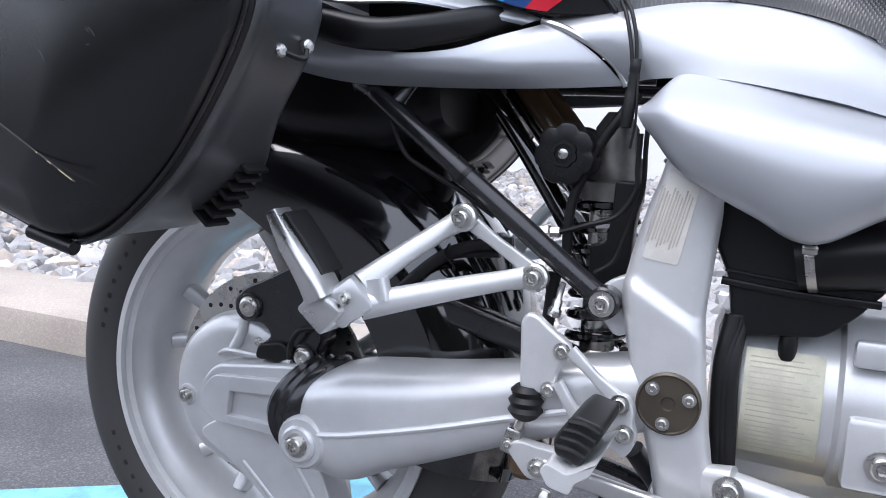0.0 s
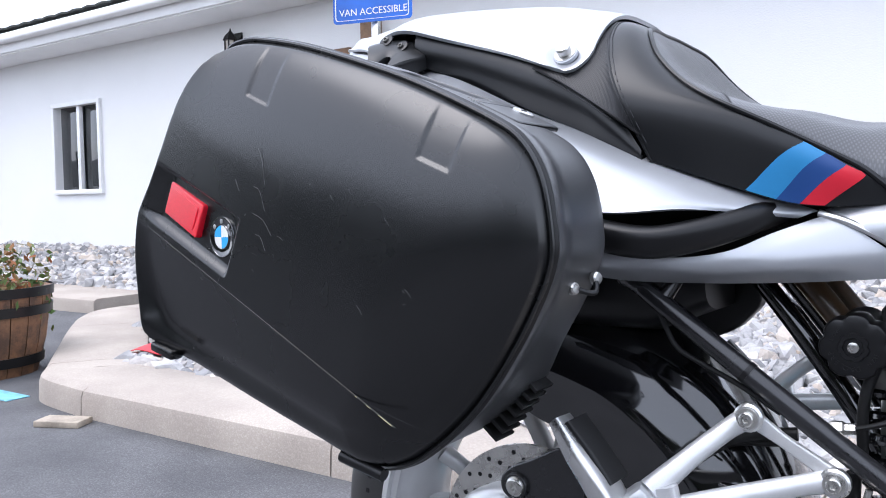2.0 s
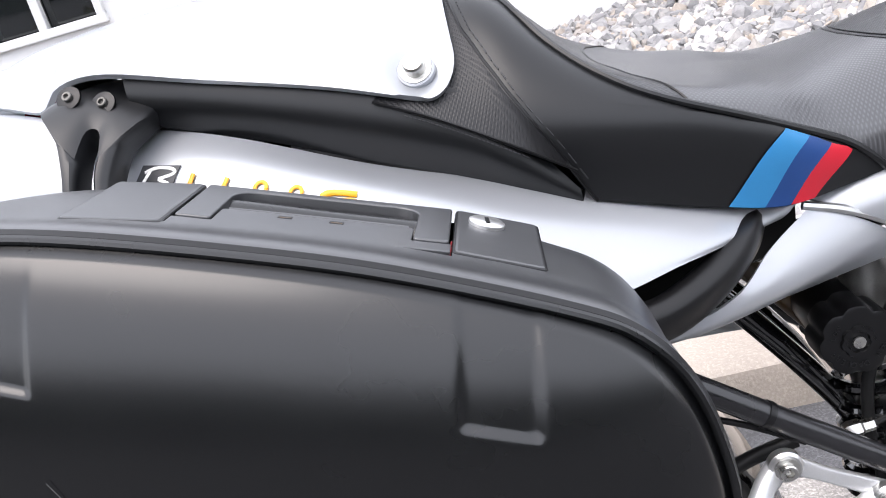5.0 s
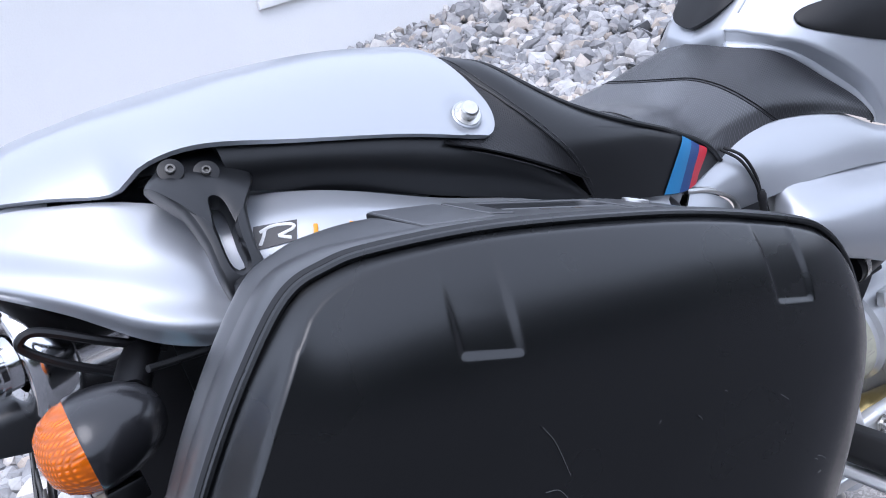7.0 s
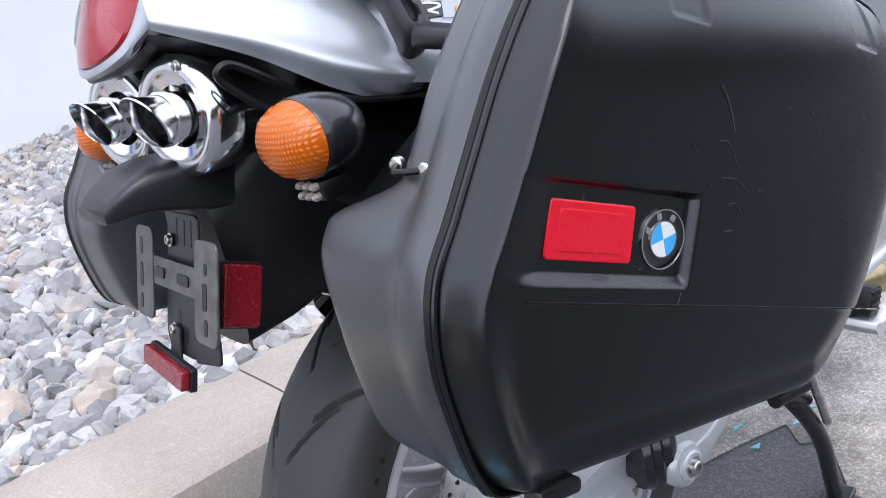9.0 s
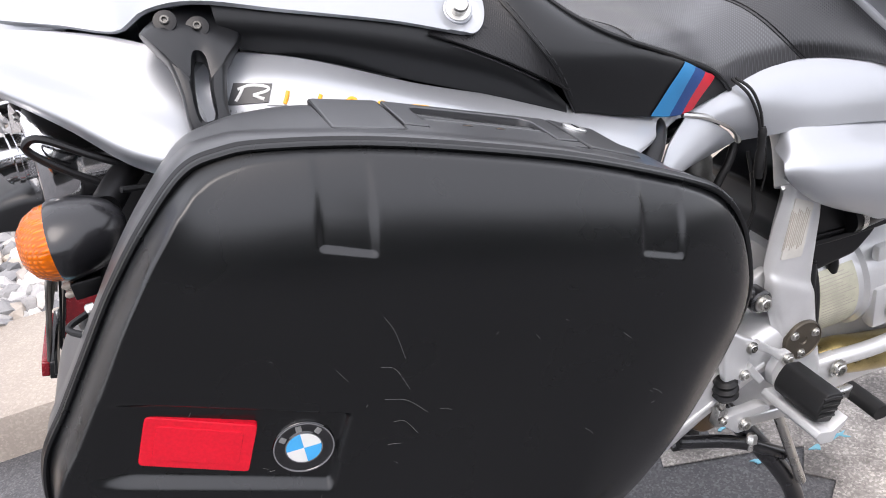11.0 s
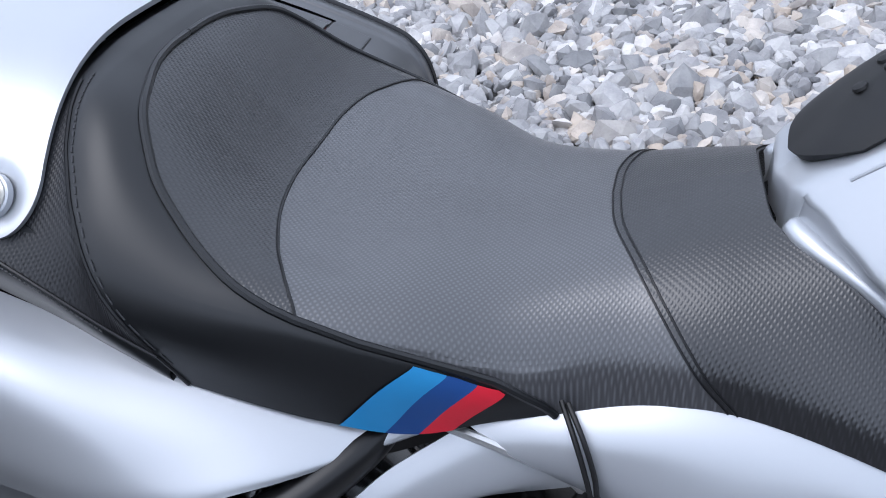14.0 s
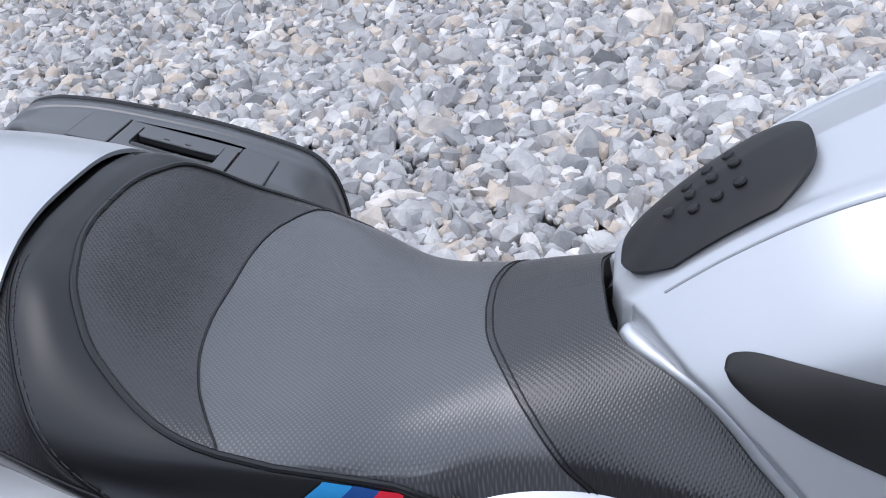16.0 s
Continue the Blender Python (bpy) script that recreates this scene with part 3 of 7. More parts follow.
part("pane", lathe([(0.05, 2.18), (0.05, 2.37)], Matrix.Translation((-5.75, 4.49, 0)), 6), CLEAR, lantern)

sign = thing("parking_sign", "blue accessible-parking plate on a steel post", "sign", (-2.33, 2.5, 0))
part("plate", slab(fillet([(-0.23, -0.115), (0.23, -0.115), (0.23, 0.115), (-0.23, 0.115)], 0.025), facing((-2.33, 2.5, 1.85), (0.28, -1, 0)), 0.004, 0.001), SIGNB, sign)
part("border", loft([[tuple(facing((-2.33, 2.494, 1.85), (0.28, -1, 0)) @ Vector((*(q * s), z))) for q in fillet([(-0.215, -0.10), (0.215, -0.10), (0.215, 0.10), (-0.215, 0.10)], 0.02)] for s, z in ((1.0, 0), (1.0, 0.0012), (0.975, 0.0012), (0.975, 0.0))], False), WHITE, sign)
part("post", box(0.045, 0.03, 1.95, pose(-2.33, 2.53, 0.98)), STEEL, sign)
letters("words", "VAN ACCESSIBLE", facing((-2.33, 2.493, 1.85), (0.28, -1, 0)) @ Matrix.Translation((-0.19, -0.075, 0)), 0.052, WHITE, sign)

BX, BY = -3.44, 0.92
barrel = thing("barrel_planter", "half wooden barrel planter with black hoops and flowers", "planter", (BX, BY, 0))
NB = 22
for k in range(NB):
    a0, a1 = 2 * math.pi * (k + 0.03) / NB, 2 * math.pi * (k + 0.97) / NB
    rings = [[(BX + r * math.cos(a), BY + r * math.sin(a), z) for r, a in ((ro, a0), (ro, a1), (ro - 0.03, a1), (ro - 0.03, a0))] for ro, z in ((0.25, 0.0), (0.29, 0.15), (0.315, 0.32), (0.32, 0.40))]
    part("stave", loft(rings), BARREL, barrel)
for z, r in ((0.07, 0.274), (0.30, 0.318), (0.385, 0.326)):
    part("hoop", lathe([(r - 0.004, z - 0.022), (r + 0.004, z - 0.022), (r + 0.008, z + 0.022), (r, z + 0.022)], Matrix.Translation((BX, BY, 0)), 44, False), BLACK, barrel)
part("soil", lathe([(0.0001, 0.36), (0.30, 0.36)], Matrix.Translation((BX, BY, 0)), 24, False), BEDDING, barrel)
rng = np.random.default_rng(5)
lv, lf = [], []
for k in range(900):
    a, r, h = rng.uniform(0, 6.28), 0.33 * rng.uniform(0, 1) ** 0.5, rng.uniform(0.38, 0.62)
    h -= 0.25 * (r / 0.33) ** 2 * rng.uniform(0, 1)
    u, w = rng.normal(size=3), rng.normal(size=3)
    u, w = u / np.linalg.norm(u) * 0.022, w / np.linalg.norm(w) * 0.012
    c = np.array([BX + r * math.cos(a), BY + r * math.sin(a), h])
    lf.append(tuple(range(len(lv), len(lv) + 4)))
    lv += [tuple(c - u), tuple(c + w), tuple(c + u), tuple(c - w)]
part("foliage", (lv, lf), LEAF, barrel, "low green and rusty foliage")

chip = part("wood_offcut", box(0.17, 0.09, 0.022, pose(-2.22, 0.62, 0.011, 0, 0, 25)), WOODP)
tagged(chip, "small pale wood offcut lying by the kerb", "wood block")
SCRAP = [[(-2.76, 1.26, 0.11), (-2.65, 1.23, 0.13), (-2.54, 1.26, 0.112)], [(-2.75, 1.34, 0.125), (-2.64, 1.33, 0.15), (-2.53, 1.34, 0.125)], [(-2.73, 1.42, 0.11), (-2.62, 1.43, 0.13), (-2.52, 1.41, 0.11)]]
rag = part("red_scrap", grid(patch(SCRAP, 12, 8), 0.004), REDC)
tagged(rag, "crumpled red plastic scrap on the gravel", "scrap")

# A black pot standing in the gravel beyond the corner.
pot = thing("pot", "ribbed black plastic pot standing in the gravel", "pot", (-2.80, 1.62, 0.10))
part("pot_body", lathe([(0.118, 0.08), (0.124, 0.10), (0.130, 0.20), (0.136, 0.262), (0.133, 0.266), (0.137, 0.27), (0.137, 0.30), (0.128, 0.30), (0.124, 0.26), (0.0001, 0.26)], pose(-2.80, 1.62, 0), 40), BLACK, pot)
part("pot_rim", lathe([(0.136, 0.288), (0.148, 0.290), (0.150, 0.335), (0.146, 0.340), (0.138, 0.338), (0.136, 0.30)], pose(-2.80, 1.62, 0), 40), BLACK, pot, "thick turned-over rim")


def paint_line(p0, p1, w):
    d = np.subtract(p1, p0) / np.linalg.norm(np.subtract(p1, p0))
    n = np.array([-d[1], d[0]]) * w / 2
    ob = part("painted_line", slab([p0 - n, p1 - n, p1 + n, p0 + n], Matrix.Translation((0, 0, 0.0005)), 0.003, 0.0008), PAINTB)
    return tagged(ob, "pale blue painted bay line on the asphalt", "road marking", kind="structure")


paint_line(np.array([-0.62, -0.045]), np.array([0.06, 0.46]), 0.10)
paint_line(np.array([-3.6, 0.72]), np.array([-2.75, 0.74]), 0.10)

# A dark belt, added behind the walk where nothing is seen, darkens low reflections.
rngb = np.random.default_rng(5)
belt_top = 1.7 + 0.7 * rngb.random(41)
belt = part("backdrop", grid(np.array([[(x, -8.6 + 0.6 * math.sin(x * 0.7) + 0.25 * k, k / 5 * belt_top[i]) for i, x in enumerate(np.linspace(-24, 24, 41))] for k in range(6)]), 0.4), BACKDROP)
tagged(belt, "unseen dark green belt added behind the walk to darken reflections", "hedge", kind="structure")

# Worn, stained paving in front of the machine, with flecks of blue paint.
rngs = np.random.default_rng(9)
w = np.linspace(0, 2 * math.pi, 60, endpoint=False)
blot = 1 + 0.16 * np.sin(3 * w + 1) + 0.10 * np.sin(5 * w) + 0.06 * rngs.normal(size=60)
stain = part("ground_stain", slab([(1.25 + 0.85 * b * math.cos(t), 0.05 + 0.55 * b * math.sin(t)) for t, b in zip(w, blot)], Matrix.Translation((0, 0, 0.001)), 0.003, 0.0005), STAIN)
tagged(stain, "brown and pale stains on the asphalt", "stain", kind="structure")
for i in range(14):
    fx, fy, fr = rngs.uniform(0.62, 0.82), rngs.uniform(-0.06, 0.16), rngs.uniform(0.006, 0.022)
    fleck = part("paint_fleck", slab([(fx + fr * (1 + 0.4 * rngs.normal()) * math.cos(t), fy + 0.6 * fr * (1 + 0.4 * rngs.normal()) * math.sin(t)) for t in np.linspace(0, 2 * math.pi, 9, endpoint=False)], Matrix.Translation((0, 0, 0.0035)), 0.0025, 0.0003), PAINTB)
    tagged(fleck, "chipped fleck of blue road paint on asphalt", "paint", group="flecks of blue paint", kind="structure")


# ---- the motorcycle: bodywork ----
bike = thing("motorcycle", "silver sports-touring motorcycle with a black and striped seat, on its stand", "motorcycle", (0, 0, 0))

# Seat cowl.
cowl_at = table([(-0.215, 0.958, -0.120, 0.950), (-0.16, 0.972, -0.155, 0.940), (-0.12, 0.975, -0.174, 0.930), (-0.095, 0.976, -0.188, 0.942), (-0.06, 0.976, -0.198, 0.942),
                 (0.0, 0.974, -0.205, 0.924), (0.08, 0.966, -0.211, 0.899), (0.14, 0.953, -0.214, 0.876), (0.172, 0.943, -0.211, 0.870), (0.185, 0.938, -0.208, 0.872)])


def cowl_point(x, v):
    zt, ye, ze = cowl_at(x)
    q = np.array([x, YC + (ye - YC) * abs(v) ** 0.9 * np.sign(v), ze + (zt - ze) * (1 - abs(v) ** 2.7)])
    # dished seat of the fastener
    r = math.dist(q, (0.139, YC + np.sign(v) * (-0.206 - YC), 0.897)) / 0.0225
    if r < 1:
        q = q - np.array([0, -0.80 * np.sign(v), 0.60]) * 0.0058 * (1 - r * r) ** 1.3
    # rolled front edge
    k = max(0.0, (x - 0.146) / 0.027)
    return q - np.array([0, -0.5 * np.sign(v) * abs(v), 0.8]) * 0.0022 * k * k


def cowl_row(v):
    x1 = 0.1640 - 0.0025 * (1 - v * v) - 0.024 * (1 - math.sqrt(1 - 0.98 * max(0.0, (abs(v) - 0.84) / 0.16) ** 2))
    return [cowl_point(x, v) for x in np.concatenate([np.linspace(-0.213, -0.05, 24), np.linspace(-0.043, 0.10, 16), np.linspace(0.1025, x1, 34)])]


part("seat_cowl", grid(np.array([cowl_row(v) for v in np.sin(np.linspace(-1.5, 1.5, 141)) / math.sin(1.5)]), -0.004), SILVER, bike, "smooth silver painted seat cowl")
for s in (1, -1):
    c = Vector((0.139, -0.2038, 0.8956))
    n = Vector((0, -0.80, 0.60))
    cup = part("fastener_cup", flip(lathe([(0.0125, -0.003), (0.0122, 0.0004), (0.0110, 0.0010), (0.0098, 0.0004), (0.0001, 0.0002)], facing(c, n), 32, False), s), SILVER, bike)
    part("cowl_fastener", flip(lathe([(0.0105, 0.0), (0.0105, 0.0016), (0.0072, 0.0018), (0.0072, 0.0085), (0.006, 0.0100), (0.0001, 0.0100)], facing(c, n), 24, False), s), STEEL, cup)

mt = facing((-0.158, YC, float(cowl_at(-0.158)[0]) + 0.0006), (-0.10, 0, 1))
roundel = part("badge", lathe([(0.0150, -0.002), (0.0150, 0.0010), (0.0140, 0.0014), (0.0001, 0.0014)], mt, 36, False), GLOSS, bike, "round black badge with blue and white quarters")
for k in range(4):
    a = np.linspace(k * math.pi / 2, (k + 1) * math.pi / 2, 9)
    part("badge_quarter", slab([(0, 0)] + [(0.0088 * math.cos(t), 0.0088 * math.sin(t)) for t in a], mt @ Matrix.Translation((0, 0, 0.0012)), 0.0006, 0.0001), WHITE if k % 2 == 0 else BLUEB, roundel)

# Tail fairing below the cowl, lamp and lamp surround.
for s in (1, -1):
    rows = [[(-0.217, -0.124, 0.946), (-0.165, -0.152, 0.938), (-0.12, -0.172, 0.926), (-0.075, -0.186, 0.903), (-0.030, -0.190, 0.868)],
            [(-0.2225, -0.137, 0.931), (-0.17, -0.178, 0.912), (-0.12, -0.207, 0.888), (-0.075, -0.218, 0.862), (-0.035, -0.205, 0.842)],
            [(-0.227, -0.147, 0.915), (-0.175, -0.192, 0.886), (-0.13, -0.226, 0.856), (-0.085, -0.234, 0.836), (-0.040, -0.206, 0.824)],
            [(-0.228, -0.146, 0.907), (-0.178, -0.185, 0.874), (-0.135, -0.214, 0.838), (-0.09, -0.215, 0.816), (-0.045, -0.190, 0.811)]]
    P = patch(rows, 34, 44)
    if abs(P[0, 0, 0] - P[-1, 0, 0]) > 0.1:
        P = P.transpose(1, 0, 2)
    for i, f in enumerate(np.linspace(0, 1, P.shape[0])):
        for j, g in enumerate(np.linspace(0, 1, P.shape[1])):
            amp = min(1, 0.15 + g * 1.7) * (1 - max(0, (g - 0.78) / 0.22) ** 2)
            P[i, j] += np.array([0, -0.9, 0.35]) * amp * (-0.0050 * math.exp(-((f - 0.50) / 0.13) ** 2) + 0.0035 * math.exp(-((f - 0.76) / 0.13) ** 2))
    part("tail_fairing", flip(grid(P, 0.003), s), SILVER, bike)
lamp = [(-0.060, 0.955), (-0.040, 0.966), (0.040, 0.966), (0.060, 0.955), (0.067, 0.930), (0.052, 0.900), (0.0, 0.889), (-0.052, 0.900), (-0.067, 0.930)]


def lamp_ring(scale, dx):
    o = closed(lamp, 96)
    c = np.array([0, 0.934])
    grow = np.where(o[:, 1:] > 0.934, min(scale, 1 + (scale - 1) * 0.45), scale)
    q = c + (o - c) * np.c_[np.full(len(o), scale), grow[:, 0]]
    return [(-0.200 - 0.50 * (0.965 - z) - dx - 3.0 * (0.06**2 - min(y * y, 0.0064)), YC + y, z) for y, z in q]


tl = part("tail_light", loft([lamp_ring(0.98, -0.002), lamp_ring(0.98, 0.003), lamp_ring(0.94, 0.006), lamp_ring(0.7, 0.0085), lamp_ring(0.3, 0.0095), lamp_ring(0.02, 0.0096)]), REDL, bike, "red glossy tail lens")
for y in (YC - 0.042, YC + 0.042):
    part("screw", lathe([(0.004, 0), (0.004, 0.002), (0.0001, 0.002)], facing((-0.2265, y, 0.932), (-1, 0, 0.1)), 12, False), DULLRED, tl)
part("lamp_surround", loft([lamp_ring(0.98, -0.02), lamp_ring(0.985, 0.0035), lamp_ring(1.04, 0.0045), lamp_ring(1.12, 0.003), lamp_ring(1.20, -0.004), lamp_ring(1.22, -0.05)], False), SILVER, bike)
rim = list(zip(*[lamp_ring(k, d) for k, d in ((1.13, -0.014), (1.16, -0.003), (1.19, -0.003), (1.19, -0.03))]))
part("lamp_visor", grid(np.array([q for q in rim if q[0][2] < 0.915]), 0.002), BLACK, bike, "thin black rim below the tail lamp")
part("tail_underside", grid(np.array([[(x, YC + y * w, z - 0.012 * (1 - y * y)) for y in np.linspace(-1, 1, 13)] for x, w, z in ((-0.238, 0.050, 0.893), (-0.225, 0.082, 0.908), (-0.18, 0.128, 0.886), (-0.135, 0.155, 0.852), (-0.09, 0.158, 0.828), (0.0, 0.12, 0.81))]), 0.004), BLACK, bike)

RAIL_OUT = [(-0.106, 0.932), (-0.092, 0.939), (-0.075, 0.941), (-0.048, 0.937), (-0.037, 0.927), (-0.032, 0.915), (-0.051, 0.901), (-0.0595, 0.880), (-0.0605, 0.866), (-0.066, 0.855), (-0.079, 0.851), (-0.088, 0.855), (-0.091, 0.871), (-0.090, 0.894), (-0.094, 0.917)]
RAIL_SLOT = [(-0.075, 0.908), (-0.070, 0.911), (-0.066, 0.905), (-0.070, 0.885), (-0.071, 0.874), (-0.076, 0.869), (-0.081, 0.875), (-0.080, 0.889)]
RAIL_C = np.array([-0.0735, 0.890])

rail_y = table([(0.840, -0.2550), (0.862, -0.2525), (0.878, -0.2465), (0.895, -0.237), (0.911, -0.2245), (0.923, -0.2105), (0.932, -0.1985), (0.942, -0.182), (0.955, -0.158)])

# Side panels, with the opening for the hand rail.
for s in (1, -1):
    up = [[(-0.11, -0.152, 0.915), (0.0, -0.198, 0.888), (0.1, -0.205, 0.842), (0.2, -0.207, 0.803), (0.29, -0.200, 0.768), (0.365, -0.181, 0.740)],
          [(-0.11, -0.190, 0.893), (0.0, -0.227, 0.870), (0.1, -0.245, 0.832), (0.2, -0.243, 0.784), (0.285, -0.224, 0.757), (0.360, -0.184, 0.738)],
          [(-0.11, -0.208, 0.860), (0.0, -0.250, 0.834), (0.1, -0.265, 0.790), (0.2, -0.266, 0.757), (0.28, -0.242, 0.748), (0.355, -0.187, 0.7355)],
          [(-0.11, -0.210, 0.835), (0.0, -0.257, 0.805), (0.1, -0.271, 0.765), (0.2, -0.274, 0.742), (0.275, -0.248, 0.743), (0.350, -0.188, 0.7335)]]
    sp = part("side_panel", flip(grid(patch(up, 60, 26), 0.003), s), SILVER, bike, "smooth silver side panel with model decals")
    low = [[(0.10, -0.262, 0.745), (0.19, -0.262, 0.716), (0.25, -0.254, 0.702), (0.30, -0.236, 0.706), (0.335, -0.207, 0.722), (0.368, -0.186, 0.735)],
           [(0.10, -0.258, 0.725), (0.19, -0.258, 0.702), (0.26, -0.250, 0.694), (0.315, -0.230, 0.698), (0.355, -0.207, 0.712), (0.392, -0.186, 0.726)],
           [(0.10, -0.250, 0.705), (0.19, -0.247, 0.690), (0.27, -0.236, 0.686), (0.33, -0.218, 0.689), (0.38, -0.199, 0.697), (0.420, -0.182, 0.706)],
           [(0.10, -0.225, 0.695), (0.19, -0.217, 0.678), (0.27, -0.207, 0.676), (0.34, -0.194, 0.678), (0.39, -0.182, 0.681), (0.440, -0.172, 0.685)]]
    part("side_panel_lower", flip(grid(patch(low, 44, 18), 0.003), s), SILVER, bike)
    part("panel_seam", flip(tube([(0.366, -0.184, 0.738), (0.39, -0.186, 0.730), (0.415, -0.184, 0.716), (0.434, -0.179, 0.700), (0.442, -0.174, 0.685)], 0.0032, 8, 24), s), BARE, bike)
    # hand rail loop through the opening
    part("hand_rail", flip(bar([(0.155, -0.262, 0.735), (0.20, -0.268, 0.722), (0.245, -0.262, 0.715), (0.285, -0.240, 0.722), (0.320, -0.205, 0.735), (0.335, -0.165, 0.74)], 0.022, [0.024, 0.028, 0.028, 0.026, 0.022], 30, (0, -0.3, 1), 0.45), s), BLACK, bike, "black moulded hand rail")
    # black sheet added behind the opening to stand for the shade inside it
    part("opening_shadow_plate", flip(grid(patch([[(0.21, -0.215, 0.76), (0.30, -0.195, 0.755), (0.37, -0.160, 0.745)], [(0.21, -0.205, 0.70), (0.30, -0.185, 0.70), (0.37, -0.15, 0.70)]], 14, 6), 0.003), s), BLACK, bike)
    # grab rail below the cowl
    rails = []
    for pts in (RAIL_SLOT, RAIL_OUT):
        d = closed(pts, 400) - RAIL_C
        ang, rad = np.arctan2(d[:, 1], d[:, 0]), np.hypot(d[:, 0], d[:, 1])
        k = np.argsort(ang)
        w = np.linspace(-math.pi, math.pi, 120, endpoint=False)
        r = np.interp(w, ang[k], rad[k], period=2 * math.pi)
        rails.append(RAIL_C + np.stack([r * np.cos(w), r * np.sin(w)], 1))
    rings = []
    for f, out in [(0.0, -0.014), (0.0, -0.002), (0.06, 0.0035), (0.25, 0.006), (0.5, 0.006), (0.75, 0.005), (0.88, 0.003), (0.97, -0.0005), (1.0, -0.005), (1.0, -0.011), (0.93, -0.015), (0.0, -0.014)]:
        q = rails[0] + (rails[1] - rails[0]) * f
        y = rail_y(q[:, 1] + 0.4 * (q[:, 0] + 0.085))[:, 0] - out * 0.83
        rings.append(np.stack([q[:, 0], y, q[:, 1] + out * 0.55], 1))
    g = part("grab_rail", flip(loft(rings, False), s), TRIM, bike, "dark grey cast grab rail with a long slot")
    part("rail_foot", flip(bar([(-0.076, -0.246, 0.861), (-0.072, -0.285, 0.855), (-0.066, -0.330, 0.852)], [0.024, 0.026, 0.022], [0.018, 0.015, 0.015], 12, (0, 0, 1), 0.4), s), TRIM, g)
    for p in ((-0.085, -0.2035, 0.9365), (-0.064, -0.2035, 0.9275)):
        part("bolt_cup", flip(lathe([(0.0086, -0.001), (0.0084, 0.0004), (0.0078, 0.0006), (0.0001, 0.0005)], facing(p, (0, -0.82, 0.57)), 24, False), s), BLACK, g)
        bolt((p[0], p[1] + 0.0006, p[2]), 0.0034, g, (0, -0.82, 0.57), STEELD, s)
    # strap under the seat behind the rail
    part("seat_bracket", flip(bar([(-0.05, -0.185, 0.928), (-0.02, -0.193, 0.913), (0.005, -0.198, 0.902)], [0.020, 0.014, 0.008], 0.006, 10, (0, -0.9, 0.3)), s), BLACK, bike)

# Decals on the near panel.
UP = patch(up, 160, 70).reshape(-1, 3)


def on_panel(x, z, lift=0.0012):
    """The place on the side panel at x and z, a little proud of it."""
    d = (UP[:, 0] - x) ** 2 + (UP[:, 2] - z) ** 2
    i = np.argsort(d)[:6]
    w = 1 / (d[i] + 1e-8)
    return (x, float((UP[i, 1] * w).sum() / w.sum()) - lift, z + lift * 0.5)


def stroke(name, pts, r, material, flat=0.35):
    q = np.array([on_panel(*p) for p in curve(pts, 26)])
    return part(name, tube(q, r * 0.3, 8, up=(0, -0.85, 0.52), flat=1 / 0.3), material, sp0)


sp0 = next(o for o in bike.children if o.name == "side_panel")
def decal(name, pts, material):
    """A thin flat figure lying on the side panel, from its outline in x and z."""
    o = [on_panel(*p) for p in pts]
    n = len(o)
    b = [(p[0], p[1] + 0.002, p[2] - 0.001) for p in o]
    return part(name, (o + b, [tuple(range(n)), tuple(reversed(range(n, 2 * n)))] + [(i, (i + 1) % n, n + (i + 1) % n, n + i) for i in range(n)]), material, sp0)


decal("decal_field", [(-0.0505, 0.8825), (-0.0229, 0.8775), (-0.0302, 0.8666), (-0.0598, 0.8695)], DARKINK)
stroke("decal_letter", [(-0.0530, 0.8710), (-0.0490, 0.8745), (-0.0450, 0.8785)], 0.0011, WHITE)
stroke("decal_letter", [(-0.0490, 0.8782), (-0.0420, 0.8792), (-0.0350, 0.8785), (-0.0275, 0.8760), (-0.0285, 0.8738), (-0.0394, 0.8728)], 0.0011, WHITE)
stroke("decal_letter", [(-0.0394, 0.8728), (-0.0360, 0.8708), (-0.0325, 0.8690)], 0.0012, WHITE)
stroke("digit", [(-0.0193, 0.8634), (-0.0162, 0.8672), (-0.0139, 0.8710)], 0.0016, ORANGE)
stroke("digit", [(0.0036, 0.8575), (0.0066, 0.8608), (0.0091, 0.8640)], 0.0016, ORANGE)
for cx, cz in ((0.0295, 0.8535), (0.0511, 0.8456)):
    t = np.linspace(0, 2 * math.pi, 15)
    stroke("digit", [(cx + 0.0036 * math.cos(a) + 0.0016 * math.sin(a), cz + 0.0032 * math.sin(a) - 0.001 * math.cos(a)) for a in t], 0.0013, ORANGE)
stroke("digit", [(0.0880, 0.8355), (0.0800, 0.8385), (0.0709, 0.8409), (0.0665, 0.8395), (0.0740, 0.8360), (0.0850, 0.8328), (0.0855, 0.8300), (0.0742, 0.8300), (0.0594, 0.8345)], 0.0019, ORANGE)
stroke("rule", [(-0.032, 0.8649), (0.0176, 0.8531), (0.0659, 0.8357)], 0.00035, DARKINK)
za = Vector((0.1, -0.85, 0.5))
for i, ch in enumerate("ELECTRONIC ENGINE MANAGEMENT"):
    if ch == " ":
        continue
    p0, p1 = [Vector(on_panel(-0.0598 + 0.111 * u, 0.8645 - 0.0275 * u, 0.0015)) for u in (i / 28, (i + 1) / 28)]
    xa = (p1 - p0).normalized()
    zb = (za - xa * za.dot(xa)).normalized()
    ya = zb.cross(xa)
    letters("letter", ch, Matrix(((xa.x, ya.x, zb.x, p0.x), (xa.y, ya.y, zb.y, p0.y), (xa.z, ya.z, zb.z, p0.z), (0, 0, 0, 1))), 0.0030, DARKINK, sp0, 0.0002)



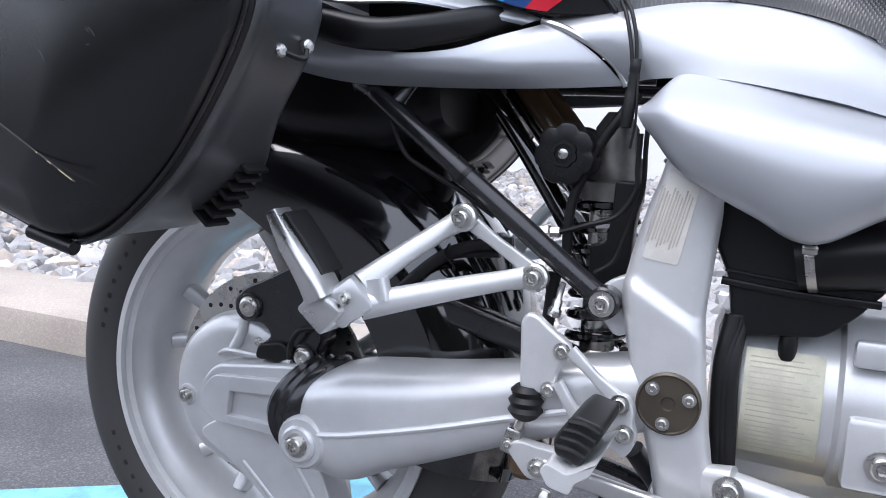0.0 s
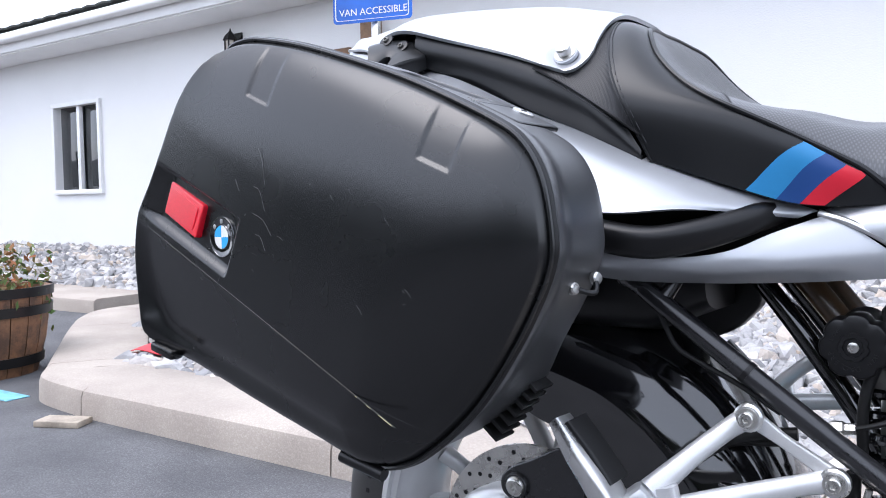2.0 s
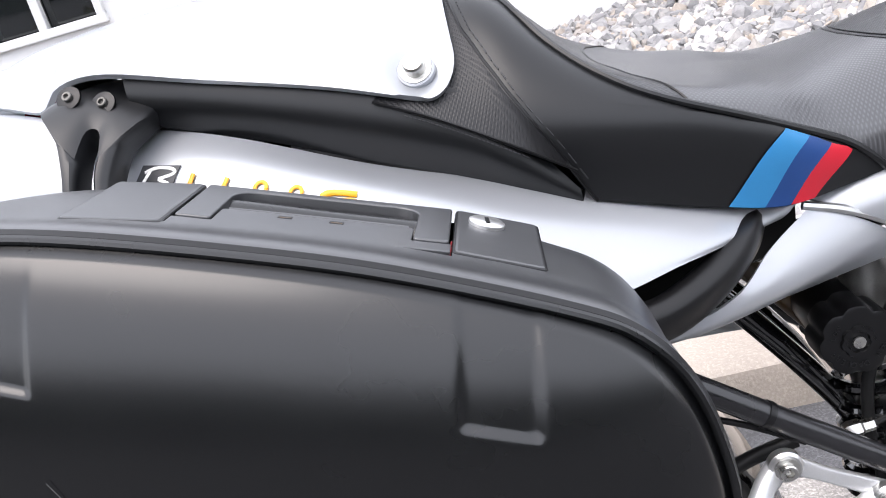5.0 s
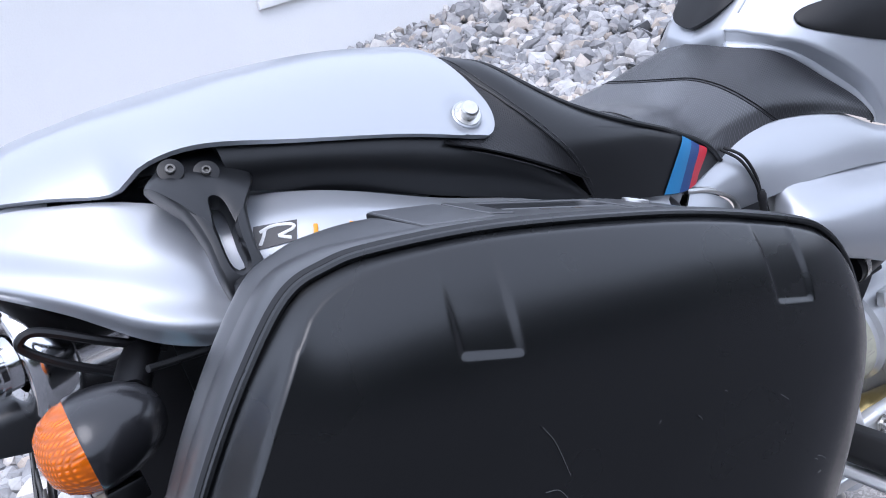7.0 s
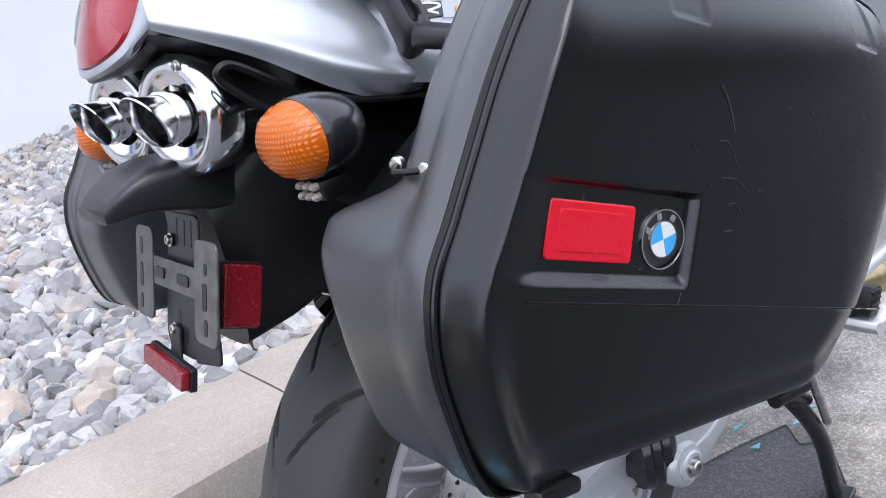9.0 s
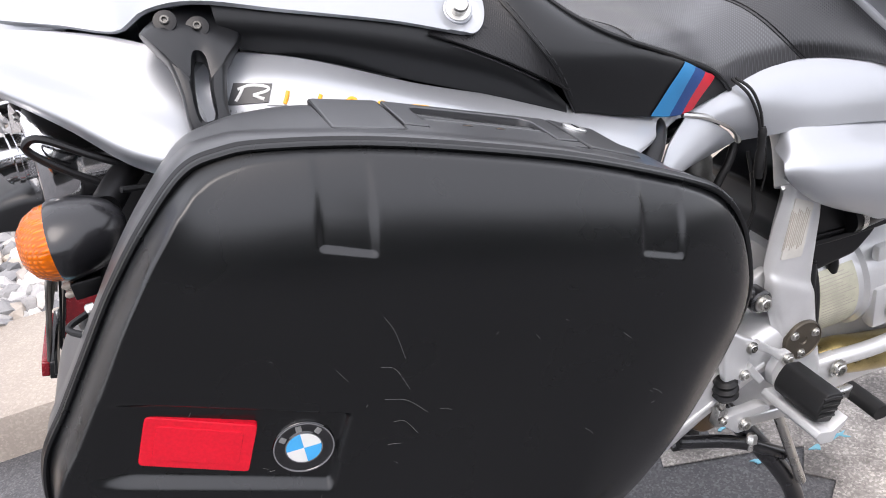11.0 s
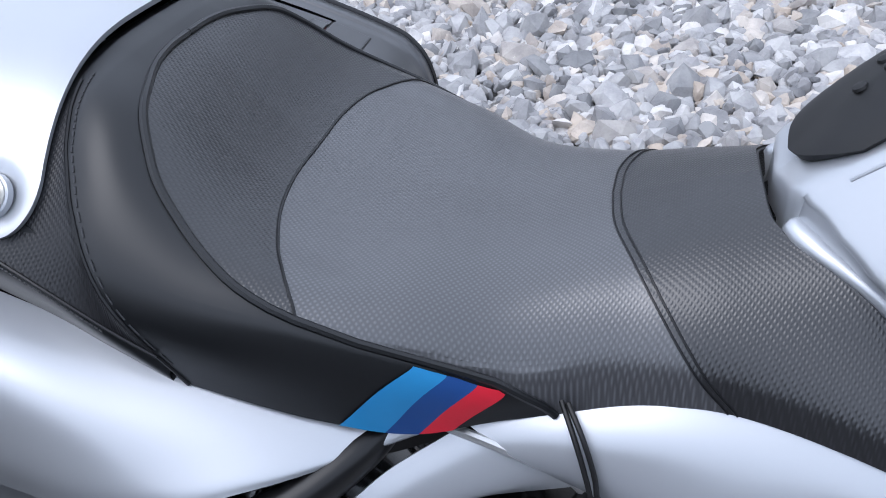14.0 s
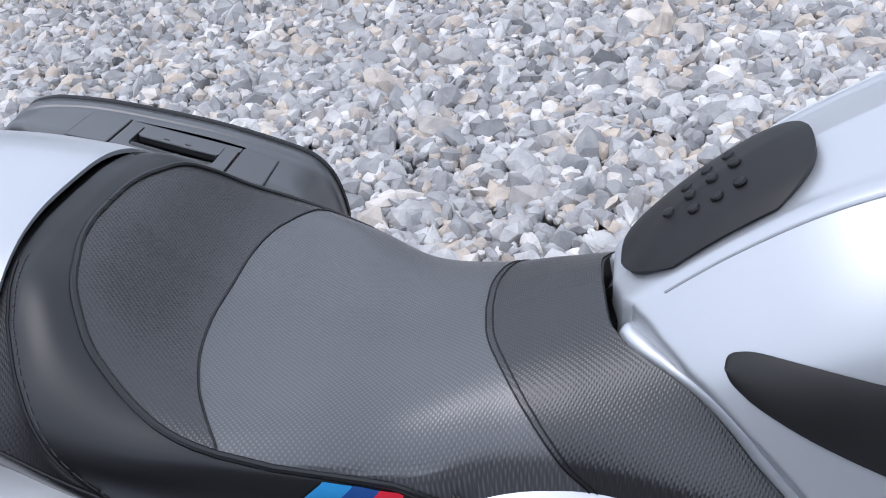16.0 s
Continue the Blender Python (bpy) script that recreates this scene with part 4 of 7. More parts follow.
# ---- seat ----
VL = [0, 0.3, 0.55, 0.75, 0.9, 1.0]
seat_h = table([(0.165, 0, 0.050, 0.095, 0.130, 0.160, 0.158), (0.20, 0, 0.050, 0.100, 0.140, 0.170, 0.163), (0.25, 0, 0.050, 0.100, 0.145, 0.170, 0.163), (0.30, 0, 0.055, 0.105, 0.142, 0.162, 0.158),
                (0.35, 0, 0.050, 0.098, 0.132, 0.151, 0.146), (0.40, 0, 0.045, 0.085, 0.112, 0.131, 0.127), (0.46, 0, 0.035, 0.068, 0.093, 0.112, 0.117), (0.52, 0, 0.035, 0.068, 0.095, 0.114, 0.118),
                (0.60, 0, 0.045, 0.080, 0.105, 0.125, 0.132), (0.67, 0, 0.050, 0.090, 0.122, 0.136, 0.141)])
seat_z = table([(0.165, 0.945, 0.943, 0.932, 0.902, 0.862, 0.815), (0.20, 0.917, 0.919, 0.918, 0.893, 0.848, 0.797), (0.25, 0.861, 0.863, 0.866, 0.861, 0.833, 0.780), (0.30, 0.838, 0.838, 0.838, 0.838, 0.818, 0.762),
                (0.35, 0.828, 0.829, 0.828, 0.820, 0.795, 0.746), (0.40, 0.818, 0.818, 0.814, 0.802, 0.773, 0.744), (0.46, 0.824, 0.823, 0.818, 0.804, 0.778, 0.750), (0.52, 0.838, 0.834, 0.823, 0.803, 0.776, 0.755),
                (0.60, 0.845, 0.835, 0.815, 0.782, 0.755, 0.736), (0.67, 0.800, 0.790, 0.775, 0.738, 0.715, 0.700)])


def skin(levels, hs, zs, x0, x1):
    """A sampled half-skin: for x and v the half width and the height, smooth both ways."""
    X, V = np.linspace(x0, x1, 161), np.linspace(0, 1, 121)
    H, Z = [], []
    for x in X:
        for src, dst in ((hs, H), (zs, Z)):
            d = curve(np.c_[levels, src(x)], 81)
            dst.append(np.interp(V, d[:, 0], d[:, 1]))
    H, Z = np.array(H), np.array(Z)

    def at(x, v):
        i, j = np.clip((x - x0) / (x1 - x0), 0, 1) * 159.999, min(abs(v), 1) * 119.999
        a, b = int(i), int(j)
        u, w = i - a, j - b
        return [G[a, b] * (1 - u) * (1 - w) + G[a + 1, b] * u * (1 - w) + G[a, b + 1] * (1 - u) * w + G[a + 1, b + 1] * u * w for G in (H, Z)]

    return at


seat_skin = skin(VL, seat_h, seat_z, 0.165, 0.67)


def seat_point(x, v, lift=0.0):
    """A place on the seat's skin: x along the machine, v from the middle (0) to the lower edge (1), negative on the far side."""
    h, z = seat_skin(x, v)
    if lift:
        w = min(max(abs(v), 0.01), 0.99)
        h0, z0 = seat_skin(x, w - 0.01)
        h1, z1 = seat_skin(x, w + 0.01)
        n = np.array([-(z1 - z0), h1 - h0])
        n = np.array([z0 - z1, h1 - h0]) / (np.hypot(*n) + 1e-12)
        h, z = h + n[0] * lift, z + n[1] * lift
    return np.array([x, YC - h * (np.sign(v) or 1), z])


PIPE = [(0, 0.186), (0.15, 0.187), (0.3, 0.1905), (0.4, 0.196), (0.515, 0.204), (0.6, 0.213), (0.66, 0.222), (0.71, 0.237), (0.765, 0.257), (0.80, 0.272), (0.835, 0.294), (0.852, 0.320), (0.860, 0.355), (0.868, 0.378), (0.890, 0.3985), (0.955, 0.418), (1, 0.428)]
pipe_v = lambda x: float(np.interp(x, [p[1] for p in PIPE], [p[0] for p in PIPE]))
pipe_x_line = table(PIPE)
pipe_x = lambda v: float(pipe_x_line(abs(v))[0])
VJ = 0.84  # where the insert's seam meets the piping
insert_x_line = table([(0, 0.261), (0.27, 0.262), (0.46, 0.2675), (0.6, 0.277), (0.70, 0.2875), (0.80, 0.2975), (VJ, 0.300)])
insert_x = lambda v: float(insert_x_line(abs(v))[0])
seam_x_line = table([(0, 0.452), (0.3, 0.455), (0.55, 0.466), (0.75, 0.48), (0.9, 0.5), (1, 0.52)])
seam_x = lambda v: float(seam_x_line(abs(v))[0])
front_x_line = table([(0, 0.537), (0.3, 0.539), (0.4, 0.544), (0.475, 0.5515), (0.544, 0.566), (0.6, 0.582), (0.675, 0.603), (0.744, 0.6206), (0.7875, 0.6354), (0.8375, 0.649), (0.944, 0.6572), (0.98, 0.656), (1, 0.652)])
front_x = lambda v: float(front_x_line(abs(v))[0])

stitch_x = lambda v: float(np.interp(v, [0.45, 0.6, 0.7, 0.79, 0.85, 0.9, 0.955, 1.0], [0.1655, 0.168, 0.172, 0.181, 0.191, 0.2025, 0.2175, 0.231]))
seat_start = lambda v: float(np.interp(abs(v), [0, 0.45, 0.58, 1.0], [0.152, 0.152, stitch_x(0.58) - 0.002, stitch_x(1.0) - 0.002])) if abs(v) < 0.58 else stitch_x(abs(v)) - 0.002
tuck = lambda x: -0.0055 * min(1, max(0, (0.178 - x) / 0.022)) ** 1.3  # the cover dips below the cowl's edge


def dashes(line, n, r):
    """A row of stitches along a line, in one mesh."""
    q = curve(line, n * 3)
    vs, fs = [], []
    for i in range(n - 1):
        a, b = tube([q[3 * i], q[3 * i + 1], q[3 * i + 2]], r, 5)
        fs += [tuple(k + len(vs) for k in f) for f in b]
        vs += list(a)
    return vs, fs


seat = part("seat", grid(np.array([[seat_point(x, v, tuck(x)) for x in np.linspace(seat_start(v), pipe_x(v), 44)] for v in np.linspace(-1, 1, 121)]), 0.0), VINYL, bike, "sculpted black vinyl seat with woven inserts and tricolour stripes")
rear_rows = [[seat_point(pipe_x(v) + (insert_x(v) - pipe_x(v)) * u, v, 0.0005) for u in np.linspace(0, 1, 30)] for v in np.linspace(-VJ, VJ, 141)]
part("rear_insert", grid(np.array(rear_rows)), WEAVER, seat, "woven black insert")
mid_rows = [[seat_point((insert_x(v) if abs(v) <= VJ else pipe_x(v)) + (seam_x(v) - (insert_x(v) if abs(v) <= VJ else pipe_x(v))) * u, v, 0.0002) for u in np.linspace(0, 1, 44)] for v in np.linspace(-1, 1, 141)]
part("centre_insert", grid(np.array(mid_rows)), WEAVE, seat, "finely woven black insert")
front_rows = [[seat_point(seam_x(v) + (front_x(v) - seam_x(v)) * u, v) for u in np.linspace(0, 1, 30)] for v in np.linspace(-1, 1, 281)]
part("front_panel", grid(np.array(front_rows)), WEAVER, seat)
part("nose_gap", tube([seat_point(front_x(v), v) + np.array([0.0005, 0, -0.0025]) for v in np.linspace(-1, 1, 141)], 0.0013, 10), BLACK, seat, "dark gap trim along the seat's front edge")
for s in (1, -1):
    part("piping", tube([seat_point(pipe_x(v), s * v, 0.001) for v in np.linspace(0.0 if s > 0 else 0.004, 1, 70)], 0.0026, 8), VINYL, seat)
    part("insert_seam", tube([seat_point(insert_x(v), s * v, 0.0006) for v in np.linspace(0.001, VJ, 40)], 0.0010, 6), BLACK, seat)
    for d in (0.0, 0.005):
        part("front_seam", tube([seat_point(seam_x(v) + d, s * v, 0.0003) for v in np.linspace(0.001, 1, 50)], 0.0007, 6), BLACK, seat)
    # stripes between the piping and the lower edge
    for m, a0, a1, b0, b1 in ((CYAN, 0.357, 0.373, 0.312, 0.336), (NAVY, 0.373, 0.388, 0.336, 0.354), (REDV, 0.388, 0.402, 0.354, 0.372)):
        rows = []
        for w in np.linspace(0, 1, 24):
            row = []
            for u in np.linspace(0, 1, 9):
                xt, xb = a0 + (a1 - a0) * u, b0 + (b1 - b0) * u
                x = xt + (xb - xt) * w**1.25
                vt = pipe_v(xt) + 0.015
                row.append(seat_point(x, s * (vt + (0.998 - vt) * w), 0.0012))
            rows.append(row)
        part("stripe", grid(np.array(rows), 0.0), m, seat)
    # side strip below the cowl, with the woven gusset and its seams
    strip = [[(-0.05, -0.192, 0.945), (0.02, -0.200, 0.925), (0.09, -0.204, 0.905), (0.15, -0.206, 0.884), (0.185, -0.213, 0.850), (0.222, -0.2185, 0.797)],
             [(-0.05, -0.197, 0.925), (0.02, -0.206, 0.903), (0.09, -0.212, 0.877), (0.15, -0.217, 0.851), (0.185, -0.2205, 0.826), (0.222, -0.2190, 0.791)],
             [(-0.05, -0.190, 0.907), (0.02, -0.197, 0.880), (0.09, -0.203, 0.848), (0.15, -0.208, 0.822), (0.185, -0.213, 0.805), (0.222, -0.2165, 0.785)]]
    SP = patch(strip, 44, 16)
    part("side_cover", flip(grid(SP, 0.012), s), VINYL, seat)
    low = curve([(0.108, -0.2135, 0.884), (0.140, -0.2190, 0.867), (0.170, -0.2225, 0.848), (0.200, -0.2245, 0.827), (0.222, -0.2240, 0.811)], 30)
    high = np.array([seat_point(stitch_x(v), v, 0.0004 + tuck(stitch_x(v))) for v in np.linspace(0.50, 0.958, 30)])
    G = np.array([[a * (1 - u) + b * u + np.array([0, -0.8, 0.5]) * 0.012 * math.sin(math.pi * u) * (i / 29) * (1 - i / 29) for u in np.linspace(0, 1, 14)] for i, (a, b) in enumerate(zip(high, low))])
    part("gusset", flip(grid(G, -0.001), s), GUSSET, seat, "perforated black gusset")
    part("stitching", tube([seat_point(stitch_x(v), s * v, 0.0002 + tuck(stitch_x(v))) for v in np.linspace(0.50, 1.0, 30)], 0.0011, 6), BLACK, seat)
    part("thread", dashes([seat_point(stitch_x(v) + 0.005, s * v, 0.0003 + tuck(stitch_x(v) + 0.005)) for v in np.linspace(0.46, 0.99, 30)], 30, 0.0005), THREAD, seat)
    part("thread", flip(dashes([(p[0], p[1] - 0.0008, p[2] - 0.004) for p in low[4:22]], 30, 0.0005), s), THREAD, seat)
    part("stitching", flip(tube([(p[0], p[1] - 0.0006, p[2]) for p in low], 0.0010, 6), s), BLACK, seat)
part("seat_pan", loft([[(x, YC + w * math.cos(a), z + 0.012 * math.sin(a)) for a in np.linspace(0, 2 * math.pi, 24, endpoint=False)] for x, w, z in ((-0.02, 0.12, 0.90), (0.10, 0.14, 0.855), (0.2, 0.150, 0.80), (0.3, 0.145, 0.765), (0.4, 0.118, 0.748), (0.52, 0.108, 0.755))]), BLACK, bike)

# ---- tank ----
TL = [0, 0.35, 0.5, 0.7, 0.85, 1.0]
tank_h = table([(0.55, 0, 0.034, 0.046, 0.068, 0.088, 0.108), (0.62, 0, 0.040, 0.058, 0.105, 0.122, 0.130), (0.69, 0, 0.048, 0.072, 0.123, 0.140, 0.146), (0.80, 0, 0.060, 0.090, 0.145, 0.160, 0.165), (1.0, 0, 0.080, 0.115, 0.165, 0.180, 0.180)])
tank_z = table([(0.55, 0.840, 0.845, 0.838, 0.815, 0.785, 0.745), (0.62, 0.905, 0.897, 0.889, 0.835, 0.780, 0.740), (0.69, 0.946, 0.935, 0.927, 0.865, 0.770, 0.690), (0.80, 0.985, 0.967, 0.956, 0.880, 0.780, 0.680), (1.0, 1.010, 0.985, 0.970, 0.880, 0.770, 0.660)])
tank_skin = skin(TL, tank_h, tank_z, 0.55, 1.0)
rear_x = lambda v: float(np.interp(abs(v), [0, 0.35, 0.494, 0.6125, 0.694, 0.7875, 0.8625, 0.90, 0.95, 1.0], [0.548, 0.552, 0.560, 0.5725, 0.5875, 0.6175, 0.6475, 0.6625, 0.6735, 0.680]))
beside = lambda v: float(np.interp(abs(v), [0, 0.35, 0.494, 0.6125, 0.694, 0.7875, 0.8625, 0.90, 0.95, 1.0], [0, 0.30, 0.44, 0.51, 0.565, 0.67, 0.76, 0.81, 0.93, 1.0]))  # the seat's edge across the gutter
GUT = ([0, 0.16, 0.30, 0.44, 0.97, 1.0], [0.0060, 0.0046, 0.0052, 0.0105, 0.0014, 0.0])


def tank_point(x, v, lift=0.0):
    h, z = tank_skin(x, v)
    return np.array([x, YC - h * (np.sign(v) or 1), z])


def tank_at(u, v):
    """The tank's skin from the seat's edge (u 0) across a gutter (to u 0.2) and on forwards; at the nose the gutter is an open gap."""
    r, sg = rear_x(v), np.sign(v) or 1
    if u > 0.2:
        return tank_point(r + (1.0 - r) * ((u - 0.2) / 0.8) ** 1.2, v)
    f, T = u / 0.2, tank_point(r, v)
    L = seat_point(front_x(beside(v)), sg * beside(v))
    a, b = tank_point(r + 0.01, v) - T, tank_point(r, sg * min(1, abs(v) + 0.03)) - tank_point(r, sg * (min(1, abs(v) + 0.03) - 0.06))
    n = np.cross(b, a) * sg
    n = n / np.linalg.norm(n) * (1 if n[2] > 0 else -1)
    gap = sstep(0.455, 0.42, abs(v))
    drop = float(np.interp(f, *GUT)) * (1 - gap) + gap * 0.034 * (1 - f**8)
    return L + (T - L) * f - n * drop * (1 - gap) - np.array([0, 0, drop]) * gap


TANK = np.array([[tank_at(u, v) for u in np.r_[np.linspace(0, 0.2, 34), np.linspace(0.206, 0.26, 6), np.linspace(0.28, 1, 40)]] for v in np.linspace(-1, 1, 161)])
tank = part("fuel_tank", grid(TANK, -0.003), SILVER, bike, "silver painted fuel tank with black knee pads", 60)


def on_tank(x, z, lift):
    """The place on the near flank of the tank at x and z."""
    vs = np.linspace(0.3, 1, 71)
    hz = np.array([tank_skin(x, v) for v in vs])
    return np.array([x, YC - float(np.interp(-z, -hz[:, 1], hz[:, 0])) - lift, z + 0.3 * lift])


for s in (1, -1):
    top = curve([(0.6040, 0.8362), (0.6062, 0.8425), (0.612, 0.8465), (0.625, 0.8495), (0.655, 0.850), (0.69, 0.846), (0.74, 0.842), (0.82, 0.850)], 40)
    bot = curve([(0.6040, 0.8358), (0.6068, 0.8300), (0.613, 0.8250), (0.622, 0.8195), (0.657, 0.802), (0.694, 0.786), (0.74, 0.770), (0.82, 0.760)], 40)
    K = np.array([[on_tank(*(top[j] + (bot[j] - top[j]) * w), 0.0030 + 0.0045 * math.sin(math.pi * (0.03 + 0.94 * w)) ** 0.4) for j in range(40)] for w in np.linspace(0, 1, 24)])
    part("knee_pad", flip(grid(K, 0.003), s), RUBBER, tank, "black rubber knee pad")
    ridge = [tank_point(x, 0.485) + np.array([0, -0.001, 0.0034]) for x in np.linspace(0.575, 0.98, 40)]
    part("tank_crease", flip(tube(ridge, 0.0016, 8), s), SILVER, tank)
# pad on the spine, with rubber studs
PADV = np.linspace(-0.40, 0.36, 21)
pad_x0, pad_x1 = 0.558, 0.655
PADP = []
for i, v in enumerate(PADV):
    e = 1 - abs((v + 0.02) / 0.38) ** 3
    row = []
    for u in np.linspace(0, 1, 26):
        lift = 0.009 * max(0.02, e) ** 0.35 * max(0.02, math.sin(math.pi * (0.04 + 0.92 * u))) ** 0.3
        q = abs((v + 0.02) / 0.38) ** 4
        x0, x1 = pad_x0 + 0.010 * abs(v) + 0.022 * q, pad_x1 + 0.018 * e - 0.012 * q
        row.append(tank_point(x0 + (x1 - x0) * u, v) + np.array([-0.5, 0, 0.85]) * lift)
    PADP.append(row)
pad = part("tank_pad", grid(np.array(PADP), -0.006), RUBBER, tank, "black rubber tank pad with raised studs")
for a, bs in ((0.34, (0.0,)), (0.48, (-0.14, 0.0, 0.14)), (0.62, (-0.17, 0.0, 0.17)), (0.76, (-0.17, 0.0, 0.17))):
    for b in bs:
        p = tank_point(pad_x0 + (pad_x1 - pad_x0) * a, b) + np.array([-0.5, 0, 0.85]) * 0.0152
        part("stud", lathe([(0.0046, 0), (0.0040, 0.0016), (0.002, 0.0024), (0.0001, 0.0026)], facing(p, (-0.5, -0.1 * b, 0.85)), 14, False), RUBBER, pad)
part("seat_gap_filler", box(0.03, 0.05, 0.04, pose(0.556, YC, 0.805, 0, -30, 0)), BLACK, bike)
part("seat_nut", lathe([(0.008, 0), (0.008, 0.006), (0.004, 0.008), (0.0001, 0.008)], facing((0.553, YC - 0.042, 0.812), (-1, -0.6, 0.3)), 6, False), BRASS, bike)

# Side of the tank: the strip below the seat and the pod below it.
for s in (1, -1):
    st = [[(0.370, -0.177, 0.741), (0.425, -0.168, 0.752), (0.52, -0.168, 0.758), (0.60, -0.182, 0.738), (0.69, -0.198, 0.690), (0.85, -0.215, 0.680)],
          [(0.398, -0.188, 0.727), (0.44, -0.186, 0.736), (0.52, -0.186, 0.739), (0.60, -0.196, 0.720), (0.69, -0.208, 0.680), (0.85, -0.222, 0.668)],
          [(0.425, -0.186, 0.708), (0.455, -0.192, 0.714), (0.52, -0.199, 0.715), (0.60, -0.206, 0.698), (0.69, -0.212, 0.668), (0.85, -0.225, 0.655)],
          [(0.444, -0.176, 0.686), (0.468, -0.192, 0.690), (0.52, -0.206, 0.690), (0.60, -0.211, 0.676), (0.69, -0.214, 0.655), (0.85, -0.228, 0.64)]]
    part("tank_side_strip", flip(grid(patch(st, 44, 18), 0.003), s), SILVER, tank)
    pod = [[(0.474, -0.192, 0.672), (0.492, -0.190, 0.699), (0.54, -0.192, 0.702), (0.60, -0.198, 0.688), (0.70, -0.203, 0.668), (0.85, -0.214, 0.650)],
           [(0.466, -0.216, 0.668), (0.488, -0.212, 0.685), (0.54, -0.209, 0.685), (0.60, -0.210, 0.672), (0.70, -0.214, 0.652), (0.85, -0.225, 0.635)],
           [(0.462, -0.222, 0.661), (0.492, -0.238, 0.664), (0.545, -0.245, 0.657), (0.605, -0.247, 0.646), (0.70, -0.250, 0.636), (0.85, -0.255, 0.620)],
           [(0.466, -0.222, 0.652), (0.498, -0.243, 0.640), (0.552, -0.253, 0.620), (0.608, -0.255, 0.606), (0.70, -0.257, 0.620), (0.85, -0.262, 0.610)],
           [(0.472, -0.218, 0.645), (0.500, -0.230, 0.617), (0.555, -0.236, 0.588), (0.602, -0.236, 0.571), (0.68, -0.236, 0.603), (0.85, -0.240, 0.600)],
           [(0.476, -0.205, 0.643), (0.505, -0.208, 0.616), (0.560, -0.208, 0.590), (0.606, -0.205, 0.576), (0.68, -0.205, 0.605), (0.85, -0.205, 0.602)]]
    part("tank_pod", flip(grid(patch(pod, 44, 28), 0.003), s), SILVER, tank, "swelling silver lower tank cover")
# Wire and plug hanging from the seat.
wire = part("accessory_wire", join(tube([(0.435, -0.176, 0.757), (0.444, -0.190, 0.745), (0.451, -0.196, 0.722), (0.453, -0.197, 0.700)], 0.0017, 8, 20), tube([(0.431, -0.174, 0.757), (0.440, -0.190, 0.742), (0.447, -0.197, 0.718), (0.450, -0.198, 0.700)], 0.0017, 8, 20),
                                      tube([(0.456, -0.197, 0.705), (0.456, -0.200, 0.685), (0.457, -0.200, 0.655), (0.454, -0.198, 0.632)], 0.0011, 6, 20)), RUBBER, bike)
part("plug", lathe([(0.003, 0), (0.0046, -0.004), (0.0046, -0.010), (0.0038, -0.012), (0.0046, -0.015), (0.0038, -0.018), (0.0046, -0.021), (0.0038, -0.024), (0.0050, -0.028), (0.0054, -0.046), (0.0046, -0.056), (0.0001, -0.057)], pose(0.453, -0.198, 0.705, 0, 4, 0), 16), RUBBER, wire, "black moulded plug")


# ---- panniers ----
OUT = [(-0.080, 0.904), (-0.056, 0.902), (0.0, 0.889), (0.07, 0.866), (0.13, 0.843), (0.195, 0.812), (0.221, 0.794), (0.237, 0.767), (0.244, 0.728), (0.242, 0.704), (0.229, 0.674), (0.207, 0.637), (0.178, 0.598), (0.143, 0.565), (0.110, 0.543), (0.072, 0.535),
       (0.01, 0.550), (-0.069, 0.570), (-0.157, 0.594), (-0.212, 0.608), (-0.227, 0.627), (-0.234, 0.670), (-0.235, 0.712), (-0.225, 0.750), (-0.204, 0.779), (-0.183, 0.808), (-0.158, 0.842), (-0.130, 0.874), (-0.102, 0.899)]
CEN = np.array([0.02, 0.715])
lip_y = lambda x: -0.419 - 0.06 * x


def lid_depth(e, x, z, nx, nz, eo, er):
    """How far the lid stands out of the lip, e inside its edge, with its waist line, the badge pocket and the two pressed dents."""
    fr, up = np.clip(nx, 0, 1) ** 1.2, np.clip(nz, 0, 1) ** 1.5
    w = 0.034 + 0.085 * fr + 0.048 * up
    k = np.clip(eo / w, 0, 1)
    soft = np.sqrt(np.clip(1 - (1 - k) ** 2, 0, 1))
    hard = np.clip(er / (0.0068 + 0.0026 * sstep(0.88, 0.80, z)), 0, 3)
    full = 0.0365 + 0.022 * x
    d = full * np.clip(e / 0.002, 0, 1) * -np.log(np.exp(-22 * soft) + np.exp(-22 * hard)) / 22
    below = (0.587 + (0.125 - x) * 0.452) - z
    d = d - (0.0016 * sstep(0, 0.003, below) + 0.15 * np.clip(below, 0, 0.2)) * sstep(0.0, 0.02, e)
    a, b = (x + 0.118) * 0.915 - (z - 0.742) * 0.403, (x + 0.118) * 0.403 + (z - 0.742) * 0.915
    d = d - 0.0062 * sstep(-0.120, -0.100, a) * sstep(0.062, 0.057, a) * sstep(-0.034, -0.023, b) * sstep(0.027, 0.022, b) * sstep(0.0, 0.03, e)
    for cx, cz in ((-0.027, 0.862), (0.1635, 0.799)):
        a, b = x - cx, z - cz
        u, v = (0.975 * a - 0.22 * b) / 0.983, (0.39 * a + 0.92 * b) / 0.983
        d = d - 0.0019 * sstep(-0.0175, -0.0130, u) * sstep(0.0175, 0.0130, u) * sstep(-0.0225, -0.0185, v) * sstep(0.034, 0.0, v)
    return d


